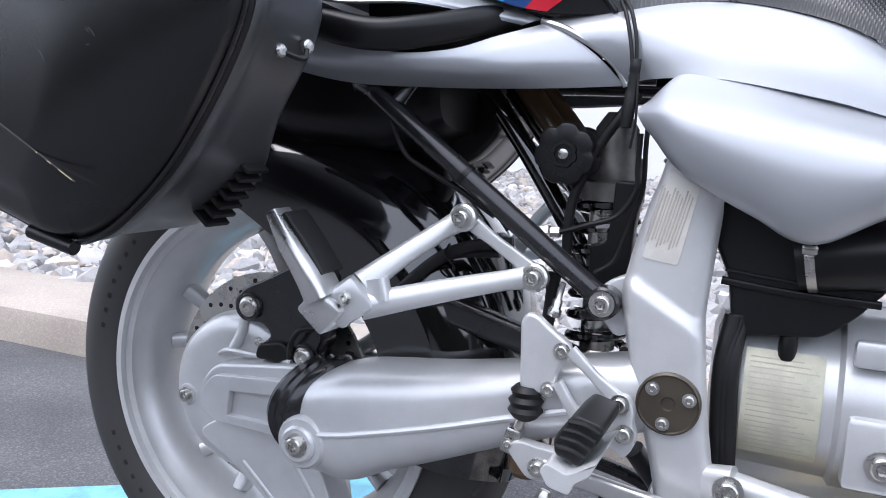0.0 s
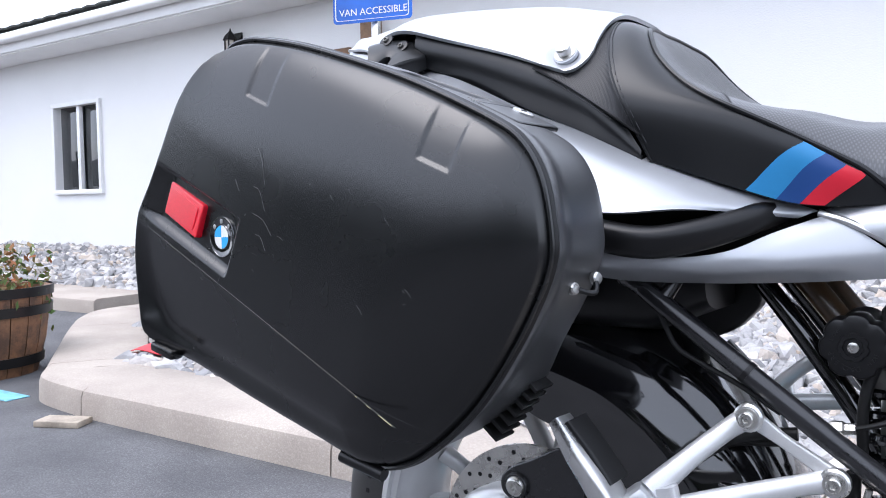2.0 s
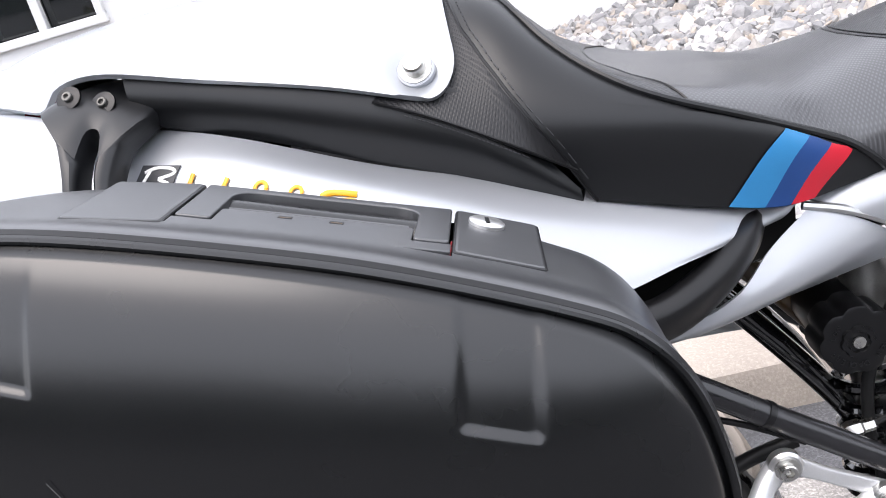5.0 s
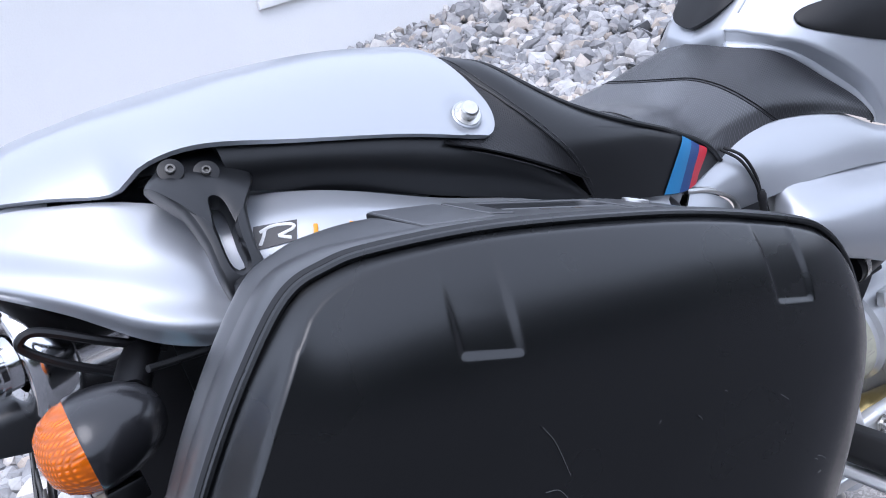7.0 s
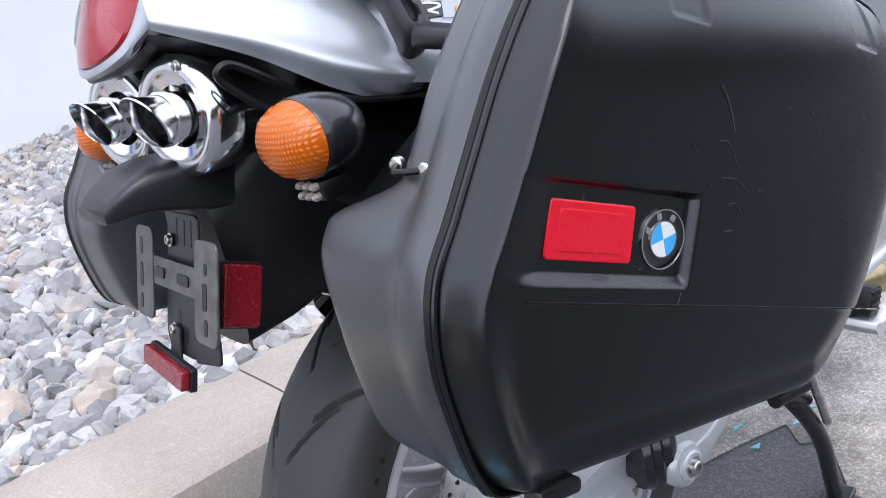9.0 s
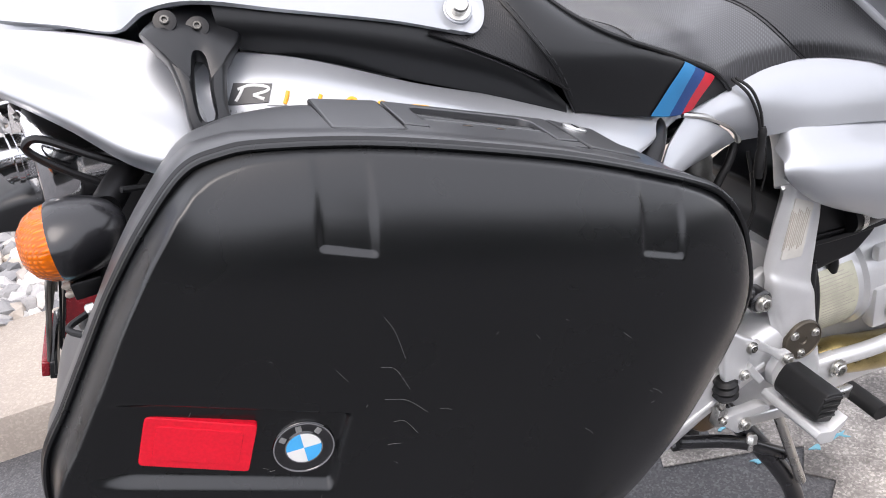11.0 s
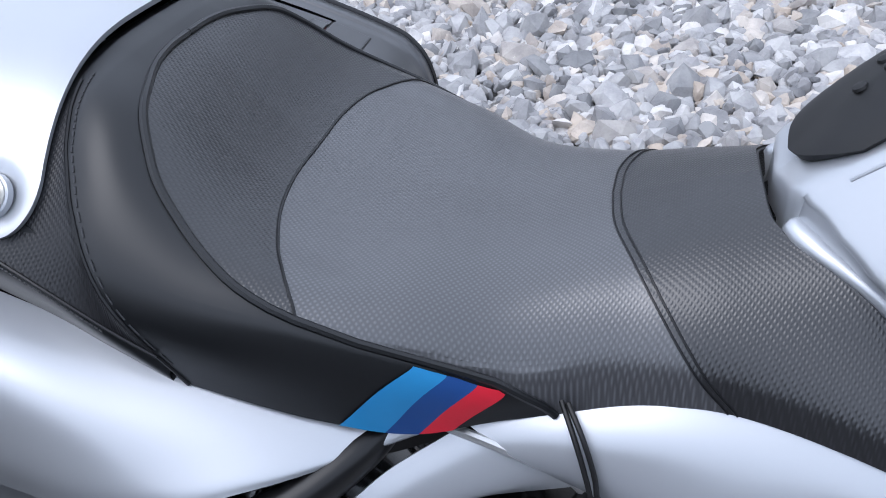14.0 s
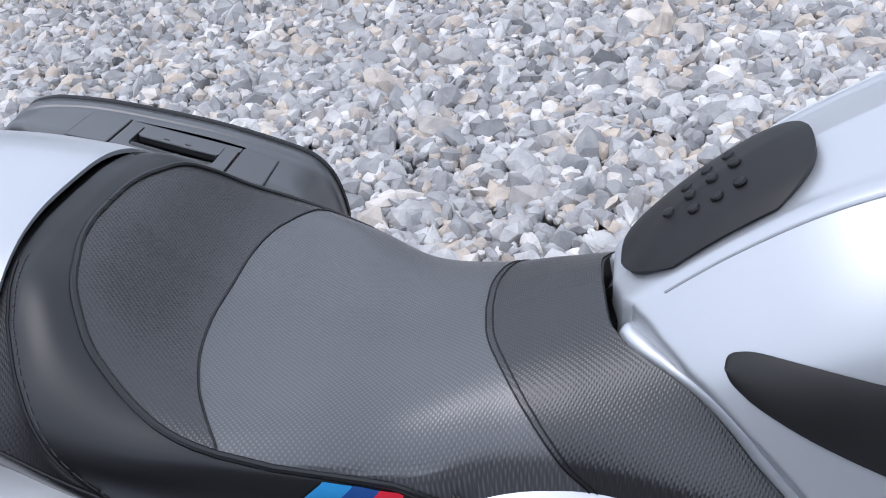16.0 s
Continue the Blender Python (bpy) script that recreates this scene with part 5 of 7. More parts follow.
def pannier(s, label):
    at = (0.0, -0.36 if s > 0 else 2 * YC + 0.36, 0.53)
    case = thing("pannier", label, "pannier", at, "hard panniers")
    o = closed(OUT, 900 if s > 0 else 260)
    rel = o - CEN
    tang = np.roll(o, -1, 0) - np.roll(o, 1, 0)
    nrm = np.stack([-tang[:, 1], tang[:, 0]], 1)
    nrm /= np.linalg.norm(nrm, axis=1, keepdims=True)
    if (nrm * rel).sum() < 0:
        nrm = -nrm
    ok = o[:: max(1, len(o) // 300)]
    nk = nrm[:: max(1, len(o) // 300)]
    rear, rear_o = nk[:, 0] < -0.5, nrm[:, 0] < -0.5
    step = np.linalg.norm(ok - np.roll(ok, 1, 0), axis=1).mean()
    fs = np.r_[1.0, 1 - np.linspace(0, 1, 40)[1:] ** 1.5 * 0.25, np.linspace(0.748, 0.02, 150 if s > 0 else 40)]
    rings = []
    for f in fs:
        q = CEN + rel * f
        far = np.linalg.norm(q[:, None] - ok[None], axis=2)
        e = np.clip(0.015 * math.log(2) - 0.015 * np.log(np.exp(-far / 0.015).sum(1) * step / 0.015), 0, 1) if f < 1 else np.zeros(len(q))
        rest = far[:, ~rear]
        eo = np.clip(0.015 * math.log(2) - 0.015 * np.log(np.exp(-rest / 0.015).sum(1) * step / 0.015 + 1e-30), 0, 1)
        near = np.linalg.norm(q[:, None] - o[rear_o][None], axis=2).argmin(1)
        er = np.clip(((o[rear_o][near] - q) * nrm[rear_o][near]).sum(1), 0, 1)
        wt = np.exp(-(rest - rest.min(1, keepdims=True)) / 0.03)
        nn = wt @ nk[~rear]
        nn /= np.linalg.norm(nn, axis=1, keepdims=True) + 1e-9
        d = lid_depth(e, q[:, 0], q[:, 1], nn[:, 0], nn[:, 1], eo, er)
        rings.append(np.stack([q[:, 0], lip_y(q[:, 0]) - 0.004 - d, q[:, 1]], 1))
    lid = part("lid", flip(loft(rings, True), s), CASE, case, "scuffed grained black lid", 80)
    # body half: a flange at the lip, then a shell that is shallow high up and steps out to a shoulder low down at the rear
    rear_w = sstep(-0.02, -0.10, o[:, 0])
    front_w = sstep(0.15, 0.22, o[:, 0])
    low_w = sstep(0.797, 0.770, o[:, 1])
    inner = -0.318 - 0.014 * front_w - rear_w * (0.030 * (1 - low_w) + (0.022 * sstep(0.765, 0.70, o[:, 1]) - 0.044) * low_w)
    inner = inner + (1 - rear_w) * (1 - front_w) * 0.03 * sstep(0.70, 0.60, o[:, 1])
    y0 = lip_y(o[:, 0]) + 0.003
    y1 = lip_y(o[:, 0]) + 0.020 + 0.010 * rear_w
    rb = []
    for y, inset in ((y0, 0.0022), (y0 + 0.0006, 0.0008), (y0 + 0.0018, 0.0), (y1 - 0.0012, 0.0), (y1, 0.0006), (y1 + 0.0012, 0.0022)):
        q = o - nrm * inset
        rb.append(np.stack([q[:, 0], y, q[:, 1]], 1))
    for t, inset in ((0.0, 0.0026), (0.16, 0.0026), (0.30, 0.0028), (0.45, 0.003), (0.60, 0.0032), (0.75, 0.0036), (0.86, 0.0044), (0.92, 0.0062), (0.96, 0.0090), (0.985, 0.0130), (1.0, 0.0185)):
        q = o - nrm * inset
        rb.append(np.stack([q[:, 0], y1 + 0.002 + t * (inner - y1 - 0.002), q[:, 1]], 1))
    vs, fsb = loft(rb, True)
    keep = []
    for f in fsb:
        c = np.mean([vs[i] for i in f], 0)
        if not (len(f) < 9 and 0.0300 < c[0] < 0.1510 and -0.3875 < c[1] < -0.322 and c[2] > 0.79 - 0.36 * (c[0] - 0.19)):
            keep.append(f)
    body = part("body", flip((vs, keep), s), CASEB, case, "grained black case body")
    part("seal", flip(tube([(p[0] - n[0] * 0.0022, lip_y(p[0]), p[1] - n[1] * 0.0022) for p, n in zip(o, nrm)] + [(o[0][0] - nrm[0][0] * 0.0022, lip_y(o[0][0]), o[0][1] - nrm[0][1] * 0.0022)], 0.0042, 8, cap=False), s), BLACK, case, "black rubber lip between lid and body")
    part("lip_bead", flip(tube([(p[0] - n[0] * 0.0012, lip_y(p[0]) - 0.0046, p[1] - n[1] * 0.0012) for p, n in zip(o, nrm)] + [(o[0][0] - nrm[0][0] * 0.0012, lip_y(o[0][0]) - 0.0046, o[0][1] - nrm[0][1] * 0.0012)], 0.0022, 8, cap=False), s), CASE, case)

    # top: panels, handle in its well, lock
    top_line = lambda x: float(np.interp(x, o[np.argsort(o[:, 0])][:, 0][o[np.argsort(o[:, 0])][:, 1] > 0.76], o[np.argsort(o[:, 0])][:, 1][o[np.argsort(o[:, 0])][:, 1] > 0.76]))

    def plate(name, x0, x1, y0, y1, h, material, r=0.003, parent=case, thick=0.012):
        za, zb = top_line(x0), top_line(x1)
        xm, ym, zm = (x0 + x1) / 2, (y0 + y1) / 2, (za + zb) / 2 - 0.0035
        a = math.atan2(zb - za, x1 - x0)
        c, sn = math.cos(a), math.sin(a)
        m = Matrix(((c, 0.0, -sn, xm), (0.0, 1.0, 0.0, ym), (sn, 0.0, c, zm), (0, 0, 0, 1)))
        l = (x1 - x0) / c / 2
        return part(name, flip(slab(fillet([(-l, y0 - ym), (l, y0 - ym), (l, y1 - ym), (-l, y1 - ym)], r), m @ Matrix.Translation((0, 0, h - thick)), thick, 0.0012), s), material, parent)

    plate("under_tray", -0.016, 0.194, -0.390, -0.316, -0.026, BLACK, thick=0.004)
    plate("panel_seam", -0.0158, 0.0298, -0.3888, -0.3205, 0.0012, BLACK, thick=0.004)
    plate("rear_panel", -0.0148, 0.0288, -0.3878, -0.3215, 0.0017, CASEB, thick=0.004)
    # the carrying handle: a flat loop with rounded inner corners, its grip rolled under, over a sunk flap
    x0, x1 = 0.0315, 0.1495
    za, zb = top_line(x0), top_line(x1)
    tilt = math.atan2(zb - za, x1 - x0)
    hl = (x1 - x0) / math.cos(tilt) / 2
    hm = Matrix.Translation(((x0 + x1) / 2, -0.3545, (za + zb) / 2 - 0.0031)) @ Matrix.Rotation(-tilt, 4, "Y")
    loop = fillet([(-hl, -0.0212), (-hl + 0.0165, -0.0212), (-hl + 0.0165, 0.0262), (hl - 0.0165, 0.0262), (hl - 0.0165, -0.0212), (hl, -0.0212), (hl, 0.033), (-hl, 0.033)], [0.002, 0.002, 0.012, 0.012, 0.002, 0.002, 0.0025, 0.0025], 7)
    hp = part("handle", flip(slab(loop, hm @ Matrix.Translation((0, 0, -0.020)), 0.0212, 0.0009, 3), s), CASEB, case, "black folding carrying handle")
    part("handle_grip", flip(tube([hm @ Vector((x, y, z)) for x, y, z in ((-hl + 0.010, 0.0135, -0.0125), (-hl + 0.022, 0.0150, -0.0120), (0, 0.0158, -0.0130), (hl - 0.022, 0.0150, -0.0130), (hl - 0.010, 0.0135, -0.0125))], 0.0112, 18, 30, flat=0.9), s), CASE, hp, "rounded black carrying grip")
    tee = [(-hl - 0.001, -0.0330), (hl + 0.001, -0.0330), (hl + 0.001, -0.0220), (hl - 0.0172, -0.0220), (hl - 0.0172, -0.0030), (-hl + 0.0172, -0.0030), (-hl + 0.0172, -0.0220), (-hl - 0.001, -0.0220)]
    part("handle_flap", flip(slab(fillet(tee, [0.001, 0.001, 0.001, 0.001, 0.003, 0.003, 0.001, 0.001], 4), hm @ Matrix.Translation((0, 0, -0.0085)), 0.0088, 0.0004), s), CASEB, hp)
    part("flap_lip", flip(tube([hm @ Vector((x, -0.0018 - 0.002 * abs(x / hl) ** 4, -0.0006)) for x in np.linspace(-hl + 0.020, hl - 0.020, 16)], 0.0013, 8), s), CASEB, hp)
    for u in (-0.015, 0.0095):
        part("slot", flip(box(0.0070, 0.0032, 0.002, hm @ Matrix.Translation((u, -0.0082, -0.0004)), 0.0004), s), BLACK, hp)
        part("slot_back", flip(box(0.0056, 0.0012, 0.0021, hm @ Matrix.Translation((u, -0.0088, -0.0003)), 0.0003), s), BROWN, hp)
    plate("release_edge", 0.1502, 0.1512, -0.384, -0.360, -0.003, REDC, 0.0004, hp)
    plate("panel_seam", 0.1508, 0.1902, -0.3888, -0.3205, 0.0012, BLACK, thick=0.004)
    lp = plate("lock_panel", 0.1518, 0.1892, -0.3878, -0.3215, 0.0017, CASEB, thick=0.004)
    zl, al = top_line(0.166) - 0.0014, math.atan2(top_line(0.19) - top_line(0.155), 0.035)
    m = Matrix.Translation((0.166, -0.3385, zl)) @ Matrix.Rotation(-al, 4, "Y")
    if s > 0:
        part("lock_cylinder", flip(lathe([(0.0092, -0.002), (0.0092, 0.0012), (0.0084, 0.0018), (0.0001, 0.0018)], m, 28, False), s), BARE, lp, "bright round lock face")
        part("keyhole", flip(box(0.0022, 0.008, 0.001, m @ Matrix.Translation((0, 0, 0.0019)) @ Matrix.Rotation(0.1, 4, "Z"), 0.0003), s), BLACK, lp)
    # reflector and badge
    base = Matrix.Translation((-0.139, -0.4395, 0.7495)) @ Matrix(((0.915, 0.403, 0, 0), (0, 0, -1, 0), (-0.403, 0.915, 0, 0), (0, 0, 0, 1))) @ Matrix.Rotation(radians(-8), 4, "Y")
    rf = part("reflector", flip(slab(fillet([(-0.031, -0.0165), (0.031, -0.0165), (0.031, 0.0165), (-0.031, 0.0165)], 0.003), base @ Matrix.Translation((0, 0, -0.004)), 0.010, 0.0012), s), REFLECT, case, "red rectangular reflector")
    part("reflector_field", flip(slab(fillet([(-0.024, -0.0115), (0.024, -0.0115), (0.024, 0.0115), (-0.024, 0.0115)], 0.003), base @ Matrix.Translation((0, 0, 0.005)), 0.0016, 0.0004), s), REFLECT, rf)
    mb = Matrix.Translation((-0.084, -0.4455, 0.7240)) @ Matrix(((1, 0, 0, 0), (0, 0, -1, 0), (0, 1, 0, 0), (0, 0, 0, 1))) @ Matrix.Rotation(radians(-6), 4, "Y")
    badge = part("badge", flip(lathe([(0.0185, -0.004), (0.0185, 0.0015), (0.0178, 0.0022), (0.0172, 0.0018), (0.0108, 0.0018), (0.0001, 0.0018)], mb, 40, False), s), GLOSS, case, "round black badge with blue and white quarters")
    for r0, r1 in ((0.0182, 0.0174), (0.0112, 0.0106)):
        part("badge_ring", flip(lathe([(r0, 0.0012), (r0, 0.0026), (r1, 0.0026), (r1, 0.0012)], mb, 40, False), s), CHROME, badge)
    for k in range(4):
        a = np.linspace(k * math.pi / 2, (k + 1) * math.pi / 2, 9)
        part("badge_quarter", flip(slab([(0, 0)] + [(0.0105 * math.cos(t), 0.0105 * math.sin(t)) for t in a], mb @ Matrix.Translation((0, 0, 0.0015)), 0.0010, 0.0001), s), WHITE if k % 2 == 0 else BLUEB, badge)
    for a in (-0.85, 0.0, 0.85):
        part("badge_mark", flip(box(0.0036, 0.0040, 0.0006, mb @ Matrix.Rotation(-a, 4, "Z") @ Matrix.Translation((0, 0.0142, 0.0021)), 0.0006), s), BARE, badge)
    # straps of wire with their screws, front and rear
    for p, q, mid in (((0.2325, -0.384, 0.686), (0.2400, -0.360, 0.692), (0.2440, -0.371, 0.682)), ((-0.1840, -0.370, 0.797), (-0.1825, -0.341, 0.799), (-0.1960, -0.356, 0.799))):
        st = part("limit_strap", flip(tube([p, mid, q], 0.0022, 8, 16), s), BLACK, case)
        for e in (p, q):
            part("screw", flip(lathe([(0.0050, -0.002), (0.0050, 0.002), (0.0038, 0.0034), (0.0001, 0.0038)], facing(e, (1 if p[0] > 0 else -1, -0.25, 0.1)), 16, False), s), STEEL, st)
    # feet and hinge below
    part("foot", flip(box(0.034, 0.016, 0.010, pose(-0.193, -0.430, 0.609, 0, 14, 0), 0.003), s), CASE, case)
    part("hinge", flip(tube([(0.04, -0.43, 0.540), (0.085, -0.43, 0.531)], 0.006, 10), s), BLACK, case)
    for k in range(7):
        part("rubber_fin", flip(box(0.0040, 0.030, 0.025, pose(0.134 + 0.0064 * k, -0.335, 0.556 + 0.0078 * k, 0, -50, 0), 0.0018), s), RUBBER, case)
    if s > 0:
        # scratches
        line = [(x, 0.587 + (0.125 - x) * 0.452) for x in np.linspace(-0.195, 0.128, 60)]
        on_lid = lambda x, z, up: np.array([x, lip_y(x) - 0.004 - lid_depth(np.array([0.12]), np.array([x]), np.array([z]), np.array([0.0]), np.array([0.0]), np.array([0.12]), np.array([0.12]))[0] - up, z])
        part("waist_groove", tube([on_lid(x, z, 0.0) for x, z in line], 0.0006, 6), BLACK, lid)
        for x0, x1 in ((0.112, 0.126), (0.100, 0.104), (0.088, 0.0895)):
            part("scrape", tube([on_lid(x, z, 0.0006) for x, z in ((x0, 0.587 + (0.125 - x0) * 0.452), (x1, 0.587 + (0.125 - x1) * 0.452))], 0.0003, 5), SCRAPE, lid)
        rng = random.Random(5)
        marks = []
        for _ in range(16):
            x, z, a, l = rng.uniform(-0.14, 0.15), 0, rng.uniform(-1.2, 1.2), rng.choice((0.002, 0.003, 0.004, 0.008))
            z = rng.uniform(0.66, 0.80 - 0.3 * max(0, x))
            marks.append([(x, z), (x + l * math.cos(a) * 0.6, z + l * math.sin(a) * 0.5), (x + l * math.cos(a), z + l * math.sin(a) * 1.1)])
        for pts in marks + [[(-0.0218, 0.8003), (-0.0176, 0.789), (-0.0149, 0.7691)], [(-0.0299, 0.7681), (-0.022, 0.7639), (-0.0161, 0.7471)], [(-0.032, 0.7451), (-0.019, 0.7395), (-0.0084, 0.7263)], [(-0.0298, 0.7271), (-0.0231, 0.725), (-0.0171, 0.7135)], [(0.122, 0.741), (0.127, 0.735)], [(-0.055, 0.775), (-0.05, 0.765)]]:
            q = curve(pts, 12)
            rr = [np.array([x, lip_y(x) - 0.004 - lid_depth(np.array([0.12]), np.array([x]), np.array([z]), np.array([0.0]), np.array([0.0]), np.array([0.12]), np.array([0.12]))[0] - 0.0003, z]) for x, z in q]
            part("scratch", tube(rr, 0.00013 if len(pts) < 3 or pts[0][0] > -0.01 else 0.00017, 5), SCUFF, lid)
    return case


pannier(1, "scuffed hard black plastic pannier with red reflector, latched to the motorcycle")
pannier(-1, "hard black plastic pannier on the far side of the motorcycle")


# ---- running gear ----
AX, AZ = 0.045, 0.3395


def spun(profile, n, at, cap=False):
    """A shape turned about the axle's direction: (radius, y) pairs round a centre (x, z)."""
    w = np.linspace(0, 2 * math.pi, n, endpoint=False)
    rings = [np.stack([at[0] + r * np.cos(w), np.full(n, y), at[1] + r * np.sin(w)], 1) for r, y in profile]
    return loft(rings, cap)


wheel = thing("rear_wheel", "silver cast rear wheel with a worn sport tyre", "wheel", (AX, YC, AZ))
wheel.parent = bike
NT = 640
prof = curve([(0.203, -0.060), (0.214, -0.069), (0.232, -0.076), (0.250, -0.078), (0.268, -0.071), (0.282, -0.054), (0.290, -0.029), (0.2935, 0.0)], 90)
prof = np.vstack([prof, [(r, -y) for r, y in prof[-2::-1]]])
th = np.linspace(0, 2 * math.pi, NT, endpoint=False)
rings = []
for r, y in prof:
    rr = np.full(NT, r)
    if r > 0.262:
        for sgn, off in ((1, 0.0), (-1, 0.11)):
            for lo, hi, ph, slope in ((0.006, 0.050, 0.0, 5.5), (0.026, 0.066, 0.09, 4.2)):
                if lo < sgn * y < hi:
                    d = (th + off + ph + slope * sgn * y) % (2 * math.pi / 15) - math.pi / 15
                    rr = rr - 0.0060 * np.exp(-(d * 0.29 / 0.0034) ** 6)
    rings.append(np.stack([AX + rr * np.cos(th), np.full(NT, YC + y), AZ + rr * np.sin(th)], 1))
tyre = part("tyre", loft(rings, False), TYRE, wheel, "black radial tyre with curved grooves")
for k in range(3):
    part("sidewall_mark", join(*[box(0.006, 0.0006, 0.016, Matrix.Translation((AX, YC - 0.0772, AZ)) @ Matrix.Rotation(a, 4, "Y") @ Matrix.Translation((0.2415, 0, 0)) @ Matrix.Rotation(math.pi / 2, 4, "Y"), 0.0002) for a in np.arange(2.2 + 1.1 * k, 2.75 + 1.1 * k, 0.085)]), RUBBER, wheel)
rim_p = [(0.2148, -0.0735), (0.2148, -0.066), (0.206, -0.063), (0.2, -0.056), (0.192, -0.045), (0.186, -0.02), (0.186, 0.02), (0.192, 0.045), (0.206, 0.063), (0.2148, 0.066), (0.2148, 0.0735)]
rim_in = [(0.2075, 0.0735), (0.2060, 0.0665), (0.1985, 0.0645), (0.1970, 0.057), (0.189, 0.050), (0.180, 0.034), (0.176, 0.012)]
rim_p = rim_p + rim_in + [(0.174, 0.0)] + [(r, -y) for r, y in reversed(rim_in)]
rim_p = [(r, YC + y) for r, y in rim_p]
part("rim", spun(rim_p + rim_p[:1], 120, (AX, AZ)), CAST, wheel, "silver cast alloy rim")
for k in range(5):
    a = 0.35 + 2 * math.pi * k / 5
    for d in (-0.17, 0.17):
        p = [(AX + r * math.cos(a + d * f), YC + y, AZ + r * math.sin(a + d * f)) for r, y, f in ((0.055, 0.015, 0.2), (0.10, 0.012, 0.55), (0.15, 0.0, 1.0), (0.178, -0.008, 1.2))]
        part("spoke", bar(p, 0.020, [0.030, 0.024, 0.020, 0.026], 16, (0, 1, 0), 0.4), CAST, wheel)
part("hub", spun([(0.0001, YC + 0.05), (0.05, YC + 0.05), (0.06, YC + 0.03), (0.06, YC - 0.03), (0.05, YC - 0.05)], 40, (AX, AZ)), CAST, wheel)
disc = part("brake_disc", spun([(0.1275, -0.1065), (0.1275, -0.1015), (0.090, -0.1015), (0.090, -0.1065), (0.1275, -0.1065)], 80, (AX, AZ)), STEEL, wheel, "drilled steel brake disc")
part("drilling", join(*[spun([(0.0001, -0.1070), (0.0028, -0.1070), (0.0028, -0.1062)], 10, (AX + r * math.cos(a), AZ + r * math.sin(a))) for i in range(20) for r, a in ((0.100, i * math.pi / 10), (0.109, i * math.pi / 10 + 0.11), (0.118, i * math.pi / 10 + 0.22))]), BLACK, wheel)
part("disc_carrier", spun([(0.092, -0.100), (0.092, -0.095), (0.05, -0.085), (0.05, -0.08)], 40, (AX, AZ)), BLACK, wheel)

# Final drive, bellows and swinging arm.
FX, FZ = 0.033, 0.335
fd = part("final_drive", spun([(0.084, -0.100), (0.090, -0.116), (0.0915, -0.134), (0.0885, -0.146), (0.081, -0.152), (0.062, -0.154), (0.0001, -0.155)], 72, (FX, FZ)), CAST, bike, "cast silver final drive housing")
part("drive_nose", slab(fillet([(0.003, 0.325), (0.006, 0.350), (0.024, 0.374), (0.085, 0.383), (0.146, 0.390), (0.146, 0.302), (0.085, 0.309), (0.028, 0.309)], [0.012, 0.014, 0.014, 0.03, 0.010, 0.010, 0.03, 0.014], 6), side(-0.130), 0.054, 0.006, 4), CAST, fd)
for pts, rs, dep in (([(0.013, 0.327), (0.016, 0.348), (0.030, 0.365), (0.054, 0.3668), (0.052, 0.3500), (0.0490, 0.3235), (0.052, 0.3130), (0.030, 0.3135)], [0.008, 0.008, 0.008, 0.004, 0.004, 0.004, 0.004, 0.008], 0.0125),
                     ([(0.046, 0.3662), (0.143, 0.3740), (0.143, 0.3575), (0.046, 0.3495)], [0.002, 0.0035, 0.0035, 0.002], 0.0121),
                     ([(0.046, 0.3235), (0.143, 0.3215), (0.143, 0.3110), (0.046, 0.3132)], [0.002, 0.0035, 0.0035, 0.002], 0.0121)):
    part("nose_rib", slab(fillet(pts, rs, 6), side(-0.180), dep, 0.0018, 3), CAST, fd)
part("drive_lug", spun([(0.0125, -0.105), (0.0125, -0.154), (0.011, -0.157), (0.0001, -0.157)], 24, (-0.0354, 0.3214)), CAST, fd)
part("lug_web", bar([(-0.0354, -0.140, 0.3214), (-0.018, -0.140, 0.324)], 0.026, 0.022, 0, (0, 0, 1), 0.4), CAST, fd)
bolt((-0.0354, -0.157, 0.3214), 0.0062, fd)
part("casting_ridge", tube([(0.012, -0.158, 0.378), (0.030, -0.168, 0.3865), (0.06, -0.170, 0.3875), (0.115, -0.172, 0.3880)], 0.0030, 8, 20), CAST, fd)
part("casting_rib", tube([(0.040, -0.150, 0.424), (0.038, -0.154, 0.405), (0.030, -0.158, 0.386)], 0.006, 10, 16), CAST, fd)
part("arm_web", slab(fillet([(-0.015, 0.285), (0.040, 0.256), (0.080, 0.228), (0.125, 0.185), (0.20, 0.180), (0.166, 0.238), (0.140, 0.300), (0.05, 0.325)], [0.02, 0.02, 0.02, 0.012, 0.012, 0.02, 0.014, 0.02], 5), side(-0.125), 0.040, 0.007, 3), CAST, fd)
for a, b in (((0.052, 0.262), (0.128, 0.196)), ((0.112, 0.284), (0.176, 0.196))):
    part("web_rib", tube([(a[0], -0.162, a[1]), (b[0], -0.162, b[1])], 0.0045, 10), CAST, fd)
bel = [(0.118, 0.048), (0.124, 0.055), (0.130, 0.052), (0.136, 0.058), (0.142, 0.055), (0.148, 0.061), (0.156, 0.060), (0.162, 0.056)]
part("bellows", loft([[(x + 0.030 * ((z - 0.347) / 0.06) ** 2, -0.178 - 0.10 * (x - 0.12) + 0.85 * r * math.cos(a), z) for a in np.linspace(0, 2 * math.pi, 40, endpoint=False) for z in (0.347 + r * math.sin(a),)] for x, r in bel]), FRAMEB, bike, "black rubber bellows")
